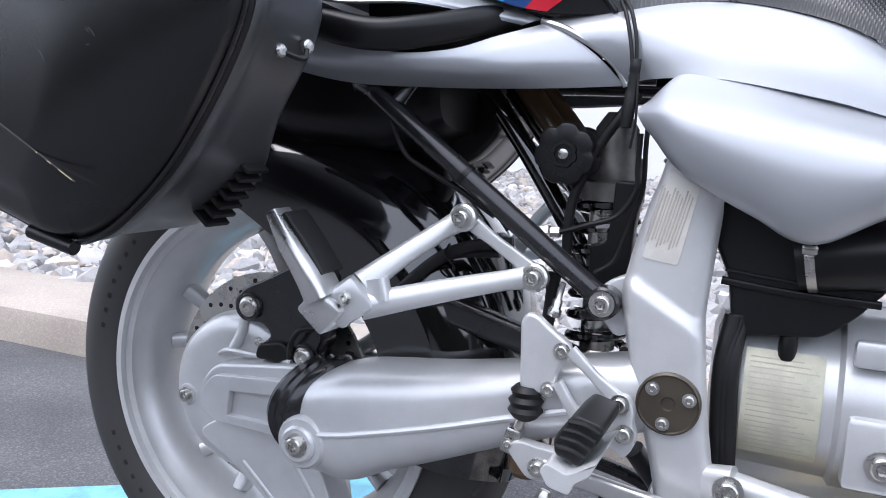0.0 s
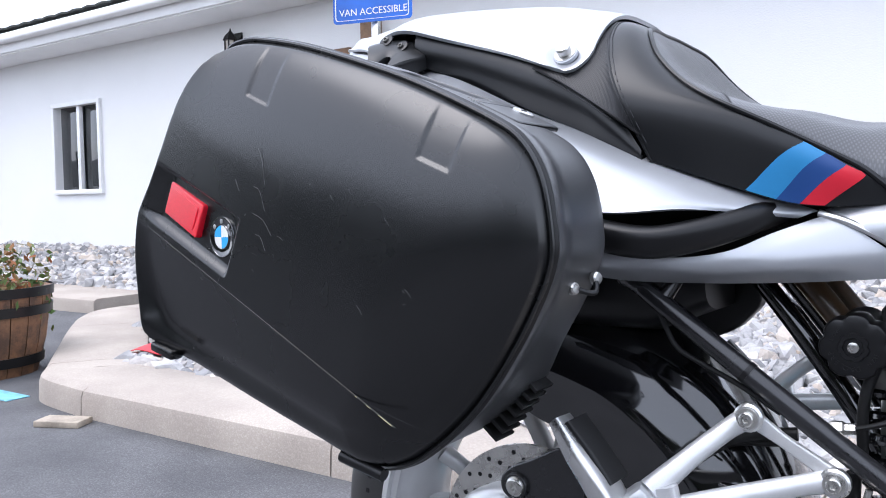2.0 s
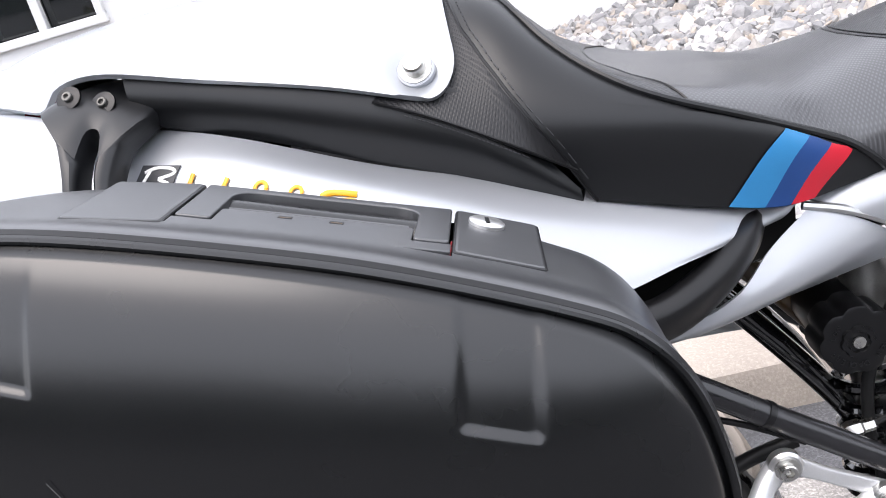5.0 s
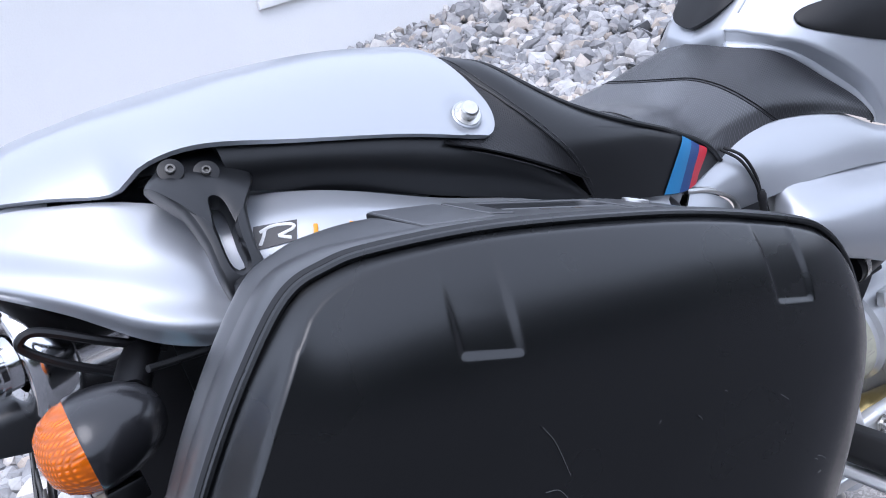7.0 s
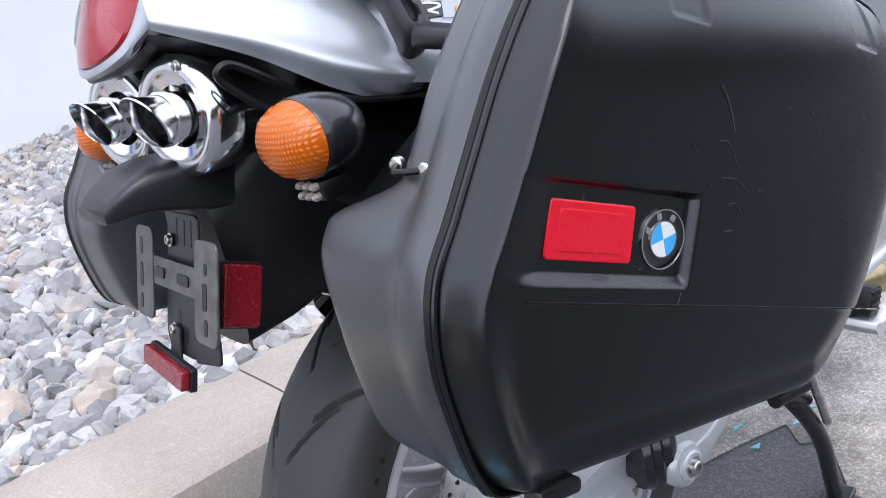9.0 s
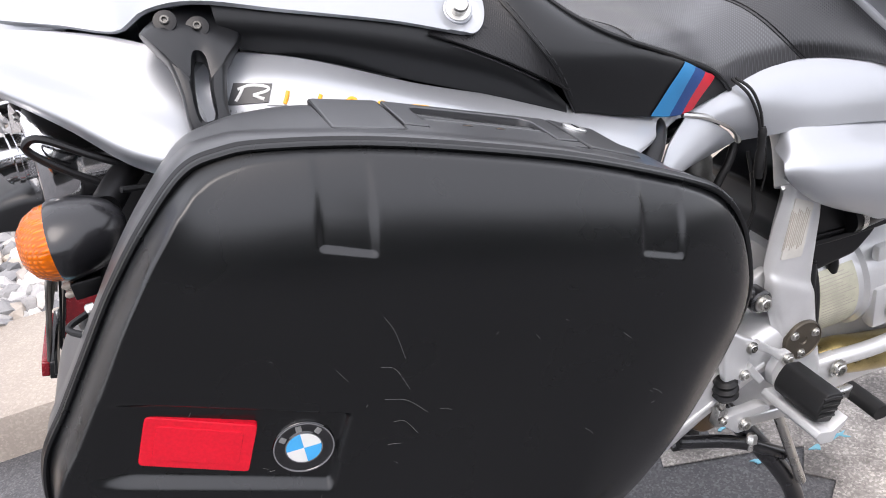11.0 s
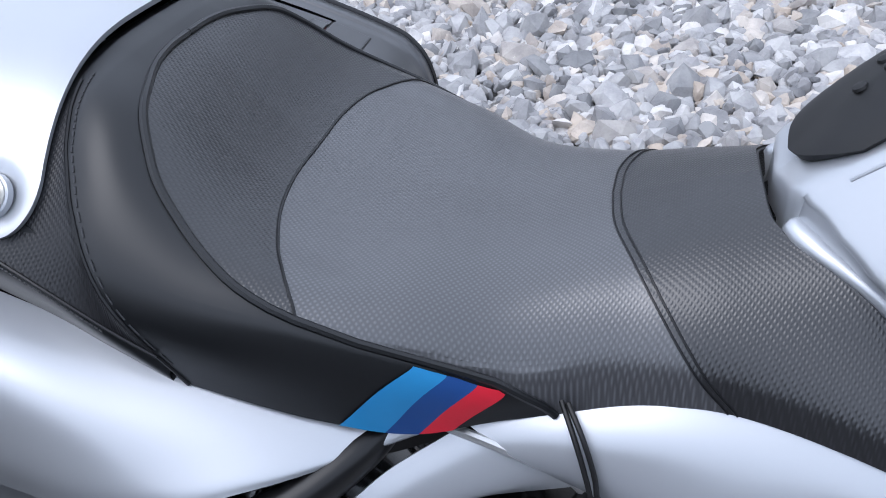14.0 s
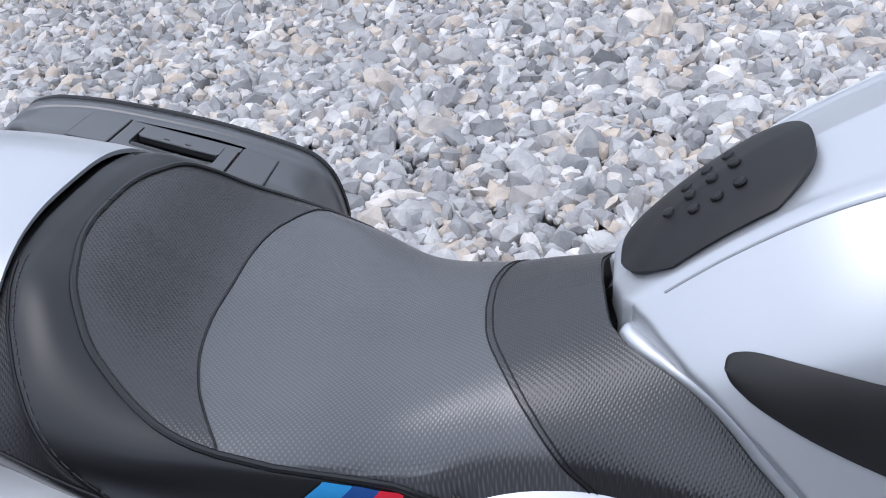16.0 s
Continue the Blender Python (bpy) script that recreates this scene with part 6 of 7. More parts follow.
arm_c = [(0.150, -0.182, 0.343, 0.054, 0.044), (0.20, -0.187, 0.350, 0.060, 0.048), (0.25, -0.188, 0.362, 0.054, 0.046), (0.31, -0.188, 0.378, 0.046, 0.042), (0.37, -0.186, 0.396, 0.039, 0.038), (0.44, -0.184, 0.416, 0.035, 0.034), (0.52, -0.18, 0.43, 0.034, 0.03)]
arm_d = curve(arm_c, 30)
rings = []
for x, y, z, h, w in arm_d:
    a = np.linspace(0, 2 * math.pi, 48, endpoint=False)
    c, s_ = np.cos(a), np.sin(a)
    e = 0.72
    lean = 0.026 * max(0.0, 1 - (x - 0.150) / 0.10)
    rings.append(np.stack([x + lean * s_**2, y + w * np.sign(c) * abs(c) ** e, z + h * np.sign(s_) * abs(s_) ** e], 1))
arm = part("swinging_arm", loft(rings), CAST, bike, "smooth silver swinging arm")
part("arm_rib", tube([(x, y - w + 0.0005, z - 0.006) for x, y, z, h, w in arm_d[2:26]], 0.0035, 8), CAST, arm)
part("pivot_boss", lathe([(0.028, 0), (0.027, 0.010), (0.024, 0.014), (0.0185, 0.015), (0.0185, 0.018), (0.016, 0.020), (0.0001, 0.020)], facing((0.169, -0.222, 0.330), (0, -1, 0)), 36, False), CAST, arm)
part("boss_fairing", slab(fillet([(0.148, 0.306), (0.148, 0.350), (0.170, 0.362), (0.215, 0.347), (0.215, 0.330), (0.180, 0.303)], 0.012, 5), side(-0.205), 0.022, 0.007, 3), CAST, arm)
bolt((0.169, -0.2405, 0.330), 0.0085, arm, (0, -1, 0), STEEL)

# Torque arm with caliper, black.
caliper = part("caliper_bracket", slab(fillet([(0.036, 0.446), (0.050, 0.460), (0.075, 0.4716), (0.107, 0.489), (0.150, 0.500), (0.165, 0.480), (0.139, 0.462), (0.138, 0.440), (0.147, 0.414), (0.139, 0.392), (0.107, 0.383), (0.087, 0.386), (0.068, 0.3835), (0.0655, 0.395), (0.0860, 0.411), (0.073, 0.4235), (0.048, 0.4215), (0.037, 0.430)], 0.007, 4), side(-0.131), 0.036, 0.007, 3), FRAMEB, bike, "black brake caliper bracket")
for p, r in (((0.0585, -0.168, 0.440), 0.0078), ((0.1285, -0.168, 0.3955), 0.0072)):
    part("boss", lathe([(r * 1.9, -0.004), (r * 1.9, 0.002), (r * 1.7, 0.004), (r * 1.45, 0.0042)], facing(p, (0, -1, 0)), 28, False), FRAMEB, caliper)
    part("bolt_head", lathe([(r * 1.45, 0.0), (r * 1.45, 0.005), (r * 1.2, 0.0075), (r * 0.75, 0.0085), (r * 0.55, 0.0080), (r * 0.50, 0.0045), (0.0001, 0.0045)], facing(p, (0, -1, 0)), 28, False), STEEL, caliper)
bolt((0.071, -0.168, 0.4013), 0.0042, caliper)
part("pad_cover", slab(fillet([(0.070, 0.386), (0.074, 0.402), (0.105, 0.408), (0.118, 0.394), (0.100, 0.384)], 0.006, 4), side(-0.165), 0.010, 0.004, 2), BLACK, caliper)
part("brake_hose", tube([(0.112, -0.172, 0.392), (0.119, -0.180, 0.410), (0.130, -0.182, 0.426), (0.150, -0.176, 0.430)], 0.0032, 8, 20), RUBBER, caliper)
part("hose", tube([(0.205, -0.150, 0.450), (0.2295, -0.160, 0.4759), (0.2689, -0.160, 0.5126), (0.3044, -0.160, 0.5305), (0.345, -0.155, 0.537)], 0.0062, 12, 30), RUBBER, bike)
part("hose", tube([(0.205, -0.140, 0.444), (0.2302, -0.150, 0.4729), (0.2515, -0.150, 0.4999), (0.2846, -0.150, 0.5196), (0.33, -0.148, 0.526)], 0.0050, 12, 30), RUBBER, bike)
part("cable_tie", tube([(0.286, -0.168, 0.532), (0.283, -0.171, 0.522), (0.290, -0.168, 0.512), (0.288, -0.158, 0.505)], 0.0014, 6, 12), BLACK, bike)
part("cable", tube([(0.230, -0.195, 0.648), (0.2375, -0.195, 0.6303), (0.2485, -0.195, 0.6132), (0.2721, -0.195, 0.6001), (0.3048, -0.197, 0.585), (0.34, -0.20, 0.565)], 0.0026, 8, 30), RUBBER, bike)
part("torque_arm", bar([(0.13, -0.13, 0.49), (0.25, -0.14, 0.47), (0.42, -0.15, 0.43)], 0.02, 0.028, 10), FRAMEB, bike)

# Wheel guard, black and glossy, hugging the tyre.
a0 = np.linspace(radians(-10), radians(116), 64)
half = [(0.0, 0.107), (0.38, 0.107), (0.46, 0.106), (0.55, 0.1025), (0.68, 0.0935), (0.82, 0.0795), (0.94, 0.060)]
sec = [(f, -y) for f, y in half] + [(1.0, 0.0)] + half[::-1]
sec = curve(sec, 72)
skirt = lambda a: 0.180 + 0.050 * sstep(radians(75), radians(112), a)
part("wheel_guard", grid(np.array([[(AX + (skirt(a) + (0.314 - skirt(a)) * f) * math.cos(a), YC + y, AZ + (skirt(a) + (0.314 - skirt(a)) * f) * math.sin(a)) for a in a0] for f, y in sec]), 0.003), GLOSS, bike, "gloss black wheel guard")
part("inner_fender", slab(fillet([(0.03, 0.585), (0.03, 0.700), (0.262, 0.700), (0.285, 0.665), (0.288, 0.640), (0.262, 0.612), (0.235, 0.600), (0.12, 0.575)], 0.010, 4), side(-0.020), 0.030, 0.008, 3), BLACK, bike, "black plastic inner fender")
for i in range(6):
    part("guard_mark", box(0.004 + 0.002 * (i % 2), 0.0006, 0.009, pose(0.112 + 0.0075 * i, YC - 0.1065, 0.502 + 0.0072 * i, 0, -45, 0), 0.0002), WHITE, bike)

# Dark structure under the seat.
part("under_tray", loft([[(x, YC + w * np.sign(c) * abs(c) ** 0.5, z + h * np.sign(s_) * abs(s_) ** 0.5) for a in np.linspace(0, 2 * math.pi, 28, endpoint=False) for c, s_ in ((math.cos(a), math.sin(a)),)] for x, w, z, h in ((-0.12, 0.09, 0.775, 0.05), (0.0, 0.11, 0.72, 0.08), (0.10, 0.12, 0.69, 0.075), (0.20, 0.11, 0.68, 0.065), (0.26, 0.10, 0.69, 0.05))]), BLACK, bike, "black plastic under-tray")
part("rear_mudguard", loft([[(x, YC + w * np.sign(c) * abs(c) ** 0.4, z + h * np.sign(s_) * abs(s_) ** 0.4) for a in np.linspace(0, 2 * math.pi, 28, endpoint=False) for c, s_ in ((math.cos(a), math.sin(a)),)] for x, w, z, h in ((-0.215, 0.055, 0.705, 0.07), (-0.17, 0.075, 0.735, 0.09), (-0.12, 0.085, 0.75, 0.09), (-0.05, 0.09, 0.74, 0.09))]), BLACK, bike)
for s in (1, -1):
    strut = part("subframe_strut", flip(tube([(0.196, -0.196, 0.680), (0.215, -0.203, 0.672), (0.236, -0.206, 0.657), (0.34, -0.208, 0.580), (0.446, -0.205, 0.502)], 0.0098, 16, 40), s), FRAMEB, bike, "black tubular subframe strut")
    part("strut_stub", flip(tube([(0.236, -0.206, 0.657), (0.252, -0.19, 0.690)], 0.008, 12), s), FRAMEB, strut)
    part("strut_ring", flip(tube([(0.312, -0.208, 0.601), (0.316, -0.208, 0.598)], 0.0104, 16), s), BLACK, strut)
    part("strut_eye", flip(lathe([(0.014, -0.012), (0.014, 0.008), (0.012, 0.010)], facing((0.446, -0.208, 0.502), (0, -1, 0)), 24), s), FRAMEB, strut)
    bolt((0.446, -0.218, 0.502), 0.0075, strut, (0, -1, 0), STEEL, s)
    part("seat_rail", flip(tube([(0.05, -0.15, 0.72), (0.22, -0.165, 0.70), (0.36, -0.14, 0.70), (0.46, -0.13, 0.70)], 0.011, 12, 20), s), FRAMEB, bike)
    part("frame_stay", flip(tube([(0.285, -0.10, 0.69), (0.34, -0.105, 0.62), (0.395, -0.11, 0.54), (0.42, -0.115, 0.49)], 0.010, 12, 20), s), GLOSS, bike)
    part("frame_stay", flip(tube([(0.325, -0.09, 0.69), (0.37, -0.095, 0.635), (0.41, -0.10, 0.58)], 0.012, 12, 20), s), BROWN, bike)
    # passenger foot peg hanger
    hang = part("peg_hanger", flip(join(tube([(0.318, -0.214, 0.563), (0.300, -0.224, 0.550), (0.275, -0.252, 0.527), (0.252, -0.280, 0.503)], [0.0105, 0.009, 0.0095, 0.012], 14, 20, flat=0.8),
                                         tube([(0.386, -0.211, 0.517), (0.360, -0.222, 0.512), (0.310, -0.252, 0.500), (0.255, -0.284, 0.485)], [0.0105, 0.009, 0.0105, 0.012], 14, 20, flat=0.8),
                                         bar([(0.318, -0.214, 0.563), (0.345, -0.212, 0.545), (0.372, -0.210, 0.528), (0.388, -0.211, 0.517)], 0.007, [0.016, 0.011, 0.013, 0.018], 14, (0, 0, 1)),
                                         bar([(0.258, -0.277, 0.508), (0.263, -0.277, 0.489)], 0.016, 0.034, 0, (1, 0, 0), 0.4),
                                         box(0.036, 0.026, 0.034, pose(0.244, -0.288, 0.489, 0, -38, 20), 0.006)), s), CAST, bike, "cast silver passenger peg hanger")
    for p in ((0.318, -0.222, 0.563), (0.386, -0.219, 0.517)):
        part("boss", flip(lathe([(0.0125, -0.006), (0.0125, 0.0), (0.0105, 0.002), (0.009, 0.002)], facing(p, (0, -1, 0)), 24, False), s), BARE, hang)
        bolt((p[0], p[1] - 0.002, p[2]), 0.0062, hang, (0, -1, 0), STEEL, s)
    bolt((0.249, -0.302, 0.494), 0.0042, hang, (0, -1, 0.2), STEEL, s)
    peg = part("passenger_peg", flip(bar([(0.176, -0.296, 0.560), (0.196, -0.299, 0.536), (0.217, -0.301, 0.511), (0.228, -0.300, 0.492)], [0.022, 0.030, 0.032, 0.032], [0.012, 0.018, 0.021, 0.024], 16, (0.7, -0.2, 0.6), 0.3), s), BARE, bike, "folded silver passenger peg with a black rubber")
    part("peg_rubber", flip(bar([(0.188, -0.290, 0.560), (0.209, -0.292, 0.535), (0.229, -0.293, 0.512)], 0.028, [0.007, 0.012, 0.009], 14, (0.7, -0.2, 0.6), 0.3), s), RUBBER, peg)
    part("peg_pivot", flip(box(0.032, 0.034, 0.030, pose(0.228, -0.294, 0.482, 0, 40, 0), 0.004), s), BARE, peg)

# Frame plate at the gearbox, with its cap and label.
edge_l = table([(0.30, 0.500), (0.345, 0.500), (0.398, 0.487), (0.488, 0.4625), (0.526, 0.4605), (0.576, 0.471), (0.612, 0.482), (0.64, 0.488)])
edge_r = table([(0.30, 0.552), (0.356, 0.548), (0.389, 0.543), (0.423, 0.537), (0.49, 0.529), (0.505, 0.528), (0.553, 0.531), (0.589, 0.533), (0.612, 0.528), (0.64, 0.508)])


def plate_point(z, w):
    a, b = float(edge_l(z)[0]), float(edge_r(z)[0])
    x = a + (b - a) * w
    fold = 0.526 - (x - 0.463) * 0.58
    y = -0.2155 + 0.012 * abs(2 * w - 1) ** 7 + 0.0055 / (1 + math.exp(-(z - fold) / 0.0022))
    return (x, y, z)


fp = part("frame_plate", grid(np.array([[plate_point(z, w) for w in np.r_[np.linspace(0, 0.1, 5), np.linspace(0.14, 0.86, 19), np.linspace(0.9, 1, 5)]] for z in np.linspace(0.30, 0.64, 110)]), -0.03), CAST, bike, "silver cast frame plate")
cap = part("pivot_cap", lathe([(0.0262, -0.003), (0.0262, 0.003), (0.0245, 0.0045), (0.0235, 0.0030), (0.006, 0.0030), (0.005, 0.0015), (0.0001, 0.0015)], facing((0.507, -0.2160, 0.427), (0, -1, 0)), 44, False), BRONZE, fp, "dark bronze pivot cap")
for k in range(3):
    a = radians(140 - 120 * k)
    bolt((0.507 + 0.0175 * math.cos(a), -0.2188, 0.427 + 0.0175 * math.sin(a)), 0.0040, cap)
lab = part("type_label", slab(fillet([(0.490, 0.617), (0.515, 0.604), (0.503, 0.540), (0.474, 0.544)], 0.003), side(-0.2092), 0.0016, 0.0002), PAPERW, fp, "silver foil label")
part("lettering", join(*[box(0.0008 + 0.0003 * (i % 3), 0.0004, 0.050 - 0.004 * (i % 4), pose(0.480 + 0.0025 * i, -0.2110, 0.580 - 0.0004 * i, 0, 13, 0), 0.0001) for i in range(11)]), INK, lab)
part("plate_top_arm", bar([(0.505, -0.195, 0.62), (0.520, -0.17, 0.66), (0.53, -0.14, 0.70)], 0.03, 0.045, 10, (1, 0, 0)), CAST, fp)
part("strut_lug", slab(fillet([(0.430, 0.502), (0.446, 0.520), (0.470, 0.530), (0.475, 0.480), (0.455, 0.470)], 0.008), side(-0.185), 0.012, 0.003), CAST, fp)
part("lower_lug", bar([(0.540, -0.205, 0.36), (0.565, -0.212, 0.365)], 0.02, 0.036, 0, (0, 0, 1), 0.45), CAST, fp)
bolt((0.560, -0.2225, 0.366), 0.0085, fp)

# Engine and gearbox behind the plate.
eng = part("gearbox_cover", loft([[(x, -0.115 + r * math.cos(a), 0.428 + 1.02 * r * math.sin(a)) for a in np.linspace(0, 2 * math.pi, 56, endpoint=False)] for x, r in ((0.545, 0.056), (0.548, 0.064), (0.556, 0.066), (0.632, 0.068), (0.636, 0.074), (0.95, 0.076))]), CAST, bike, "silver painted engine casing with a paper label")
part("casing_flange", box(0.30, 0.012, 0.022, pose(0.79, -0.185, 0.484), 0.004), CAST, eng)
part("casing_boss", box(0.10, 0.02, 0.060, pose(0.69, -0.185, 0.405), 0.006), CAST, eng)
bolt((0.668, -0.197, 0.400), 0.0090, eng)
part("casing_rail", tube([(0.56, -0.205, 0.366), (0.65, -0.2, 0.352), (0.8, -0.19, 0.345)], 0.011, 12, 12), CAST, eng)
la = np.linspace(radians(180 + 38), radians(180 - 40), 16)
elab = part("emission_label", grid(np.array([[(x, -0.115 + 0.0690 * math.cos(a), 0.428 + 1.02 * 0.0690 * math.sin(a)) for x in np.linspace(0.561, 0.622, 6)] for a in la]), 0.0005), PAPER, eng, "yellowed paper emission label")
part("lettering", join(*[grid(np.array([[(x, -0.115 + 0.0697 * math.cos(a + da), 0.428 + 1.02 * 0.0697 * math.sin(a + da)) for x in np.linspace(0.565, 0.618 - 0.006 * (i % 4), 4)] for da in (0, 0.016)])) for i, a in enumerate(np.linspace(radians(180 + 32), radians(180 - 34), 19))]), INK, elab)
for i in range(3):
    part("vent_hose", tube([(0.548 + 0.003 * i, -0.178 + 0.004 * i, 0.50), (0.543 + 0.004 * i, -0.185, 0.45), (0.548 + 0.004 * i, -0.178, 0.36)], 0.007, 10, 16), RUBBER, eng)
part("engine_block", box(0.42, 0.16, 0.22, pose(0.74, YC, 0.39), 0.02), CAST, bike)
part("oil_pan", box(0.36, 0.14, 0.10, pose(0.66, YC, 0.26), 0.02), CAST, bike)
air = part("air_box", slab(fillet([(0.515, 0.585), (0.545, 0.600), (0.66, 0.61), (0.668, 0.545), (0.640, 0.510), (0.616, 0.490), (0.552, 0.484), (0.545, 0.500), (0.541, 0.530)], 0.007, 4), side(-0.02), 0.158, 0.004), BLACK, bike, "black plastic air box")
part("air_box_rib", bar([(0.536, -0.178, 0.5285), (0.56, -0.1795, 0.5262), (0.60, -0.1795, 0.5235), (0.655, -0.1795, 0.5225)], 0.006, 0.0065, 12, (0, 0, 1), 0.3), BLACK, air)
part("air_box_rib", bar([(0.538, -0.178, 0.5375), (0.56, -0.179, 0.5352), (0.60, -0.179, 0.5325), (0.655, -0.179, 0.5315)], 0.003, 0.0025, 12, (0, 0, 1), 0.3), BLACK, air)
part("drain_nipple", lathe([(0.0065, -0.014), (0.0075, -0.006), (0.0075, 0.0), (0.006, 0.008)], pose(0.592, -0.168, 0.481), 14), BLACK, air)
intake = part("intake_pipe", tube([(0.592, -0.175, 0.553), (0.63, -0.178, 0.560), (0.75, -0.18, 0.578)], [0.027, 0.029, 0.030], 28, 10), BLACK, bike)
part("hose_clamp", tube([(0.598, -0.1755, 0.5545), (0.605, -0.176, 0.5557)], 0.0295, 28), STEEL, intake)
part("clamp_screw", box(0.012, 0.008, 0.008, pose(0.599, -0.203, 0.563), 0.002), STEEL, intake)

# Shock absorber and its preload knob.
shock = part("shock_absorber", lathe([(0.017, 0.44), (0.017, 0.60), (0.0001, 0.60)], pose(0.424, -0.115, 0, 0, 0, 0), 20), STEEL, bike, "coil-over shock absorber")
ts = np.linspace(0, 7 * 2 * math.pi, 200)
part("spring", tube(np.stack([0.424 + 0.027 * np.cos(ts), -0.115 + 0.027 * np.sin(ts), 0.44 + 0.145 * ts / ts[-1]], 1), 0.0052, 8), GLOSS, shock)
part("spring_collar", lathe([(0.030, 0.583), (0.030, 0.600), (0.026, 0.603), (0.026, 0.622), (0.020, 0.630), (0.020, 0.650), (0.010, 0.665)], pose(0.427, -0.118, 0), 28), STEELD, shock)
part("shock_cover", slab(fillet([(0.4345, 0.603), (0.4603, 0.602), (0.4552, 0.5635), (0.4527, 0.500), (0.4175, 0.500), (0.4162, 0.5419), (0.4307, 0.5464), (0.4342, 0.5732)], 0.004), side(-0.130), 0.018, 0.004), BLACK, shock)
kn = []
a = np.linspace(0, 2 * math.pi, 84, endpoint=False)
lob = 0.0285 * (1 - 0.115 * np.exp(-(((a * 7 / (2 * math.pi) + 0.35) % 1.0 - 0.5) / 0.17) ** 2))
for y, f in ((-0.150, 0.86), (-0.150, 0.98), (-0.156, 1.0), (-0.173, 1.0), (-0.178, 0.95), (-0.179, 0.86), (-0.1785, 0.45), (-0.1805, 0.42), (-0.1805, 0.30), (-0.179, 0.27), (-0.179, 0.01)):
    kn.append(np.stack([0.393 + lob * f * np.cos(a), np.full(84, y), 0.624 + lob * f * np.sin(a)], 1))
knob = part("preload_knob", loft(kn), BLACK, bike, "black lobed preload knob")
part("knob_screw", lathe([(0.0046, 0), (0.0046, 0.0015), (0.003, 0.002), (0.0001, 0.002)], facing((0.393, -0.1800, 0.624), (0, -1, 0)), 14, False), STEEL, knob)
part("knob_barrel", lathe([(0.022, 0.0), (0.022, 0.05), (0.018, 0.055)], facing((0.393, -0.152, 0.624), (0, 1, 0.1)), 28), BLACK, knob)


def round_words(text, r, start, step, size):
    for i, ch in enumerate(text):
        if ch == " ":
            continue
        t = radians(start + step * i)
        m = Matrix.Translation((0.393 + r * math.cos(t), -0.1795, 0.624 + r * math.sin(t))) @ Matrix.Rotation(-(t - math.pi / 2) , 4, "Y") @ Matrix.Rotation(math.pi / 2, 4, "X")
        letters("letter", ch, m, size, TRIM, knob, 0.0003)


round_words("PRELOAD", 0.0165, 205, 14, 0.0065)
round_words("LOW", 0.0165, 165, -12, 0.0045)
round_words("HIGH", 0.0165, 318, 9, 0.0045)
part("brake_line", tube([(0.3781, -0.180, 0.5531), (0.3955, -0.180, 0.5549), (0.4200, -0.181, 0.5635), (0.4449, -0.180, 0.5736), (0.4591, -0.180, 0.5967), (0.4588, -0.180, 0.6157), (0.4588, -0.178, 0.6452)], 0.0024, 8, 40), RUBBER, bike)
part("cable", tube([(0.4288, -0.175, 0.5209), (0.4446, -0.175, 0.534), (0.4534, -0.175, 0.5602), (0.4637, -0.175, 0.5969), (0.4629, -0.172, 0.6349), (0.462, -0.165, 0.665)], 0.0022, 8, 40), RUBBER, bike)
part("hose", tube([(0.399, -0.162, 0.5266), (0.3993, -0.165, 0.5685), (0.4056, -0.165, 0.5978), (0.4225, -0.165, 0.6355), (0.4373, -0.165, 0.6584), (0.45, -0.16, 0.68)], 0.0048, 10, 30), RUBBER, bike)
part("line_union", lathe([(0.0055, 0), (0.007, 0.004), (0.007, 0.012), (0.005, 0.014), (0.005, 0.022)], facing((0.374, -0.180, 0.5525), (1, 0, 0.1)), 6), STEEL, bike)
part("hose", tube([(0.386, -0.19, 0.452), (0.394, -0.19, 0.478), (0.396, -0.188, 0.52)], 0.0062, 10, 14), RUBBER, bike)
part("hose_end", lathe([(0.008, 0), (0.009, 0.004), (0.008, 0.016)], pose(0.384, -0.192, 0.440), 12), STEEL, bike)

# Brake master cylinder, pedal, rider's peg.
mcyl = part("master_cylinder_guard", slab(fillet([(0.384, 0.4346), (0.3816, 0.4819), (0.3867, 0.4898), (0.396, 0.4884), (0.4116, 0.4762), (0.4256, 0.4672), (0.4273, 0.4608), (0.4234, 0.4546), (0.4166, 0.4412), (0.4137, 0.4215), (0.4048, 0.4199), (0.3849, 0.4232)], 0.0045, 4), side(-0.223), 0.011, 0.0035, 3), CAST, bike, "pale alloy master cylinder guard")
bolt((0.4196, -0.2345, 0.4611), 0.0050, mcyl)
bolt((0.4108, -0.2345, 0.4263), 0.0050, mcyl)
part("line_bolt", lathe([(0.006, 0.0), (0.006, 0.006), (0.0045, 0.008), (0.0045, 0.014), (0.003, 0.016), (0.003, 0.030)], facing((0.405, -0.215, 0.486), (0.2, 0, 1)), 8), STEEL, mcyl)
part("rubber_boot", lathe([(0.010, 0.425), (0.014, 0.421), (0.012, 0.416), (0.0155, 0.412), (0.013, 0.407), (0.0155, 0.403), (0.011, 0.397), (0.006, 0.394)], pose(0.390, -0.228, 0), 24), RUBBER, mcyl)
part("push_rod", tube([(0.3895, -0.228, 0.400), (0.3837, -0.230, 0.385), (0.381, -0.230, 0.374)], 0.004, 10), STEEL, mcyl)
part("rod_fork", box(0.014, 0.014, 0.024, pose(0.3805, -0.230, 0.3755, 0, 15, 0), 0.003), STEEL, mcyl)
part("reservoir", lathe([(0.014, 0.33), (0.018, 0.335), (0.018, 0.36), (0.012, 0.365)], pose(0.385, -0.19, 0), 20), BROWN, bike)
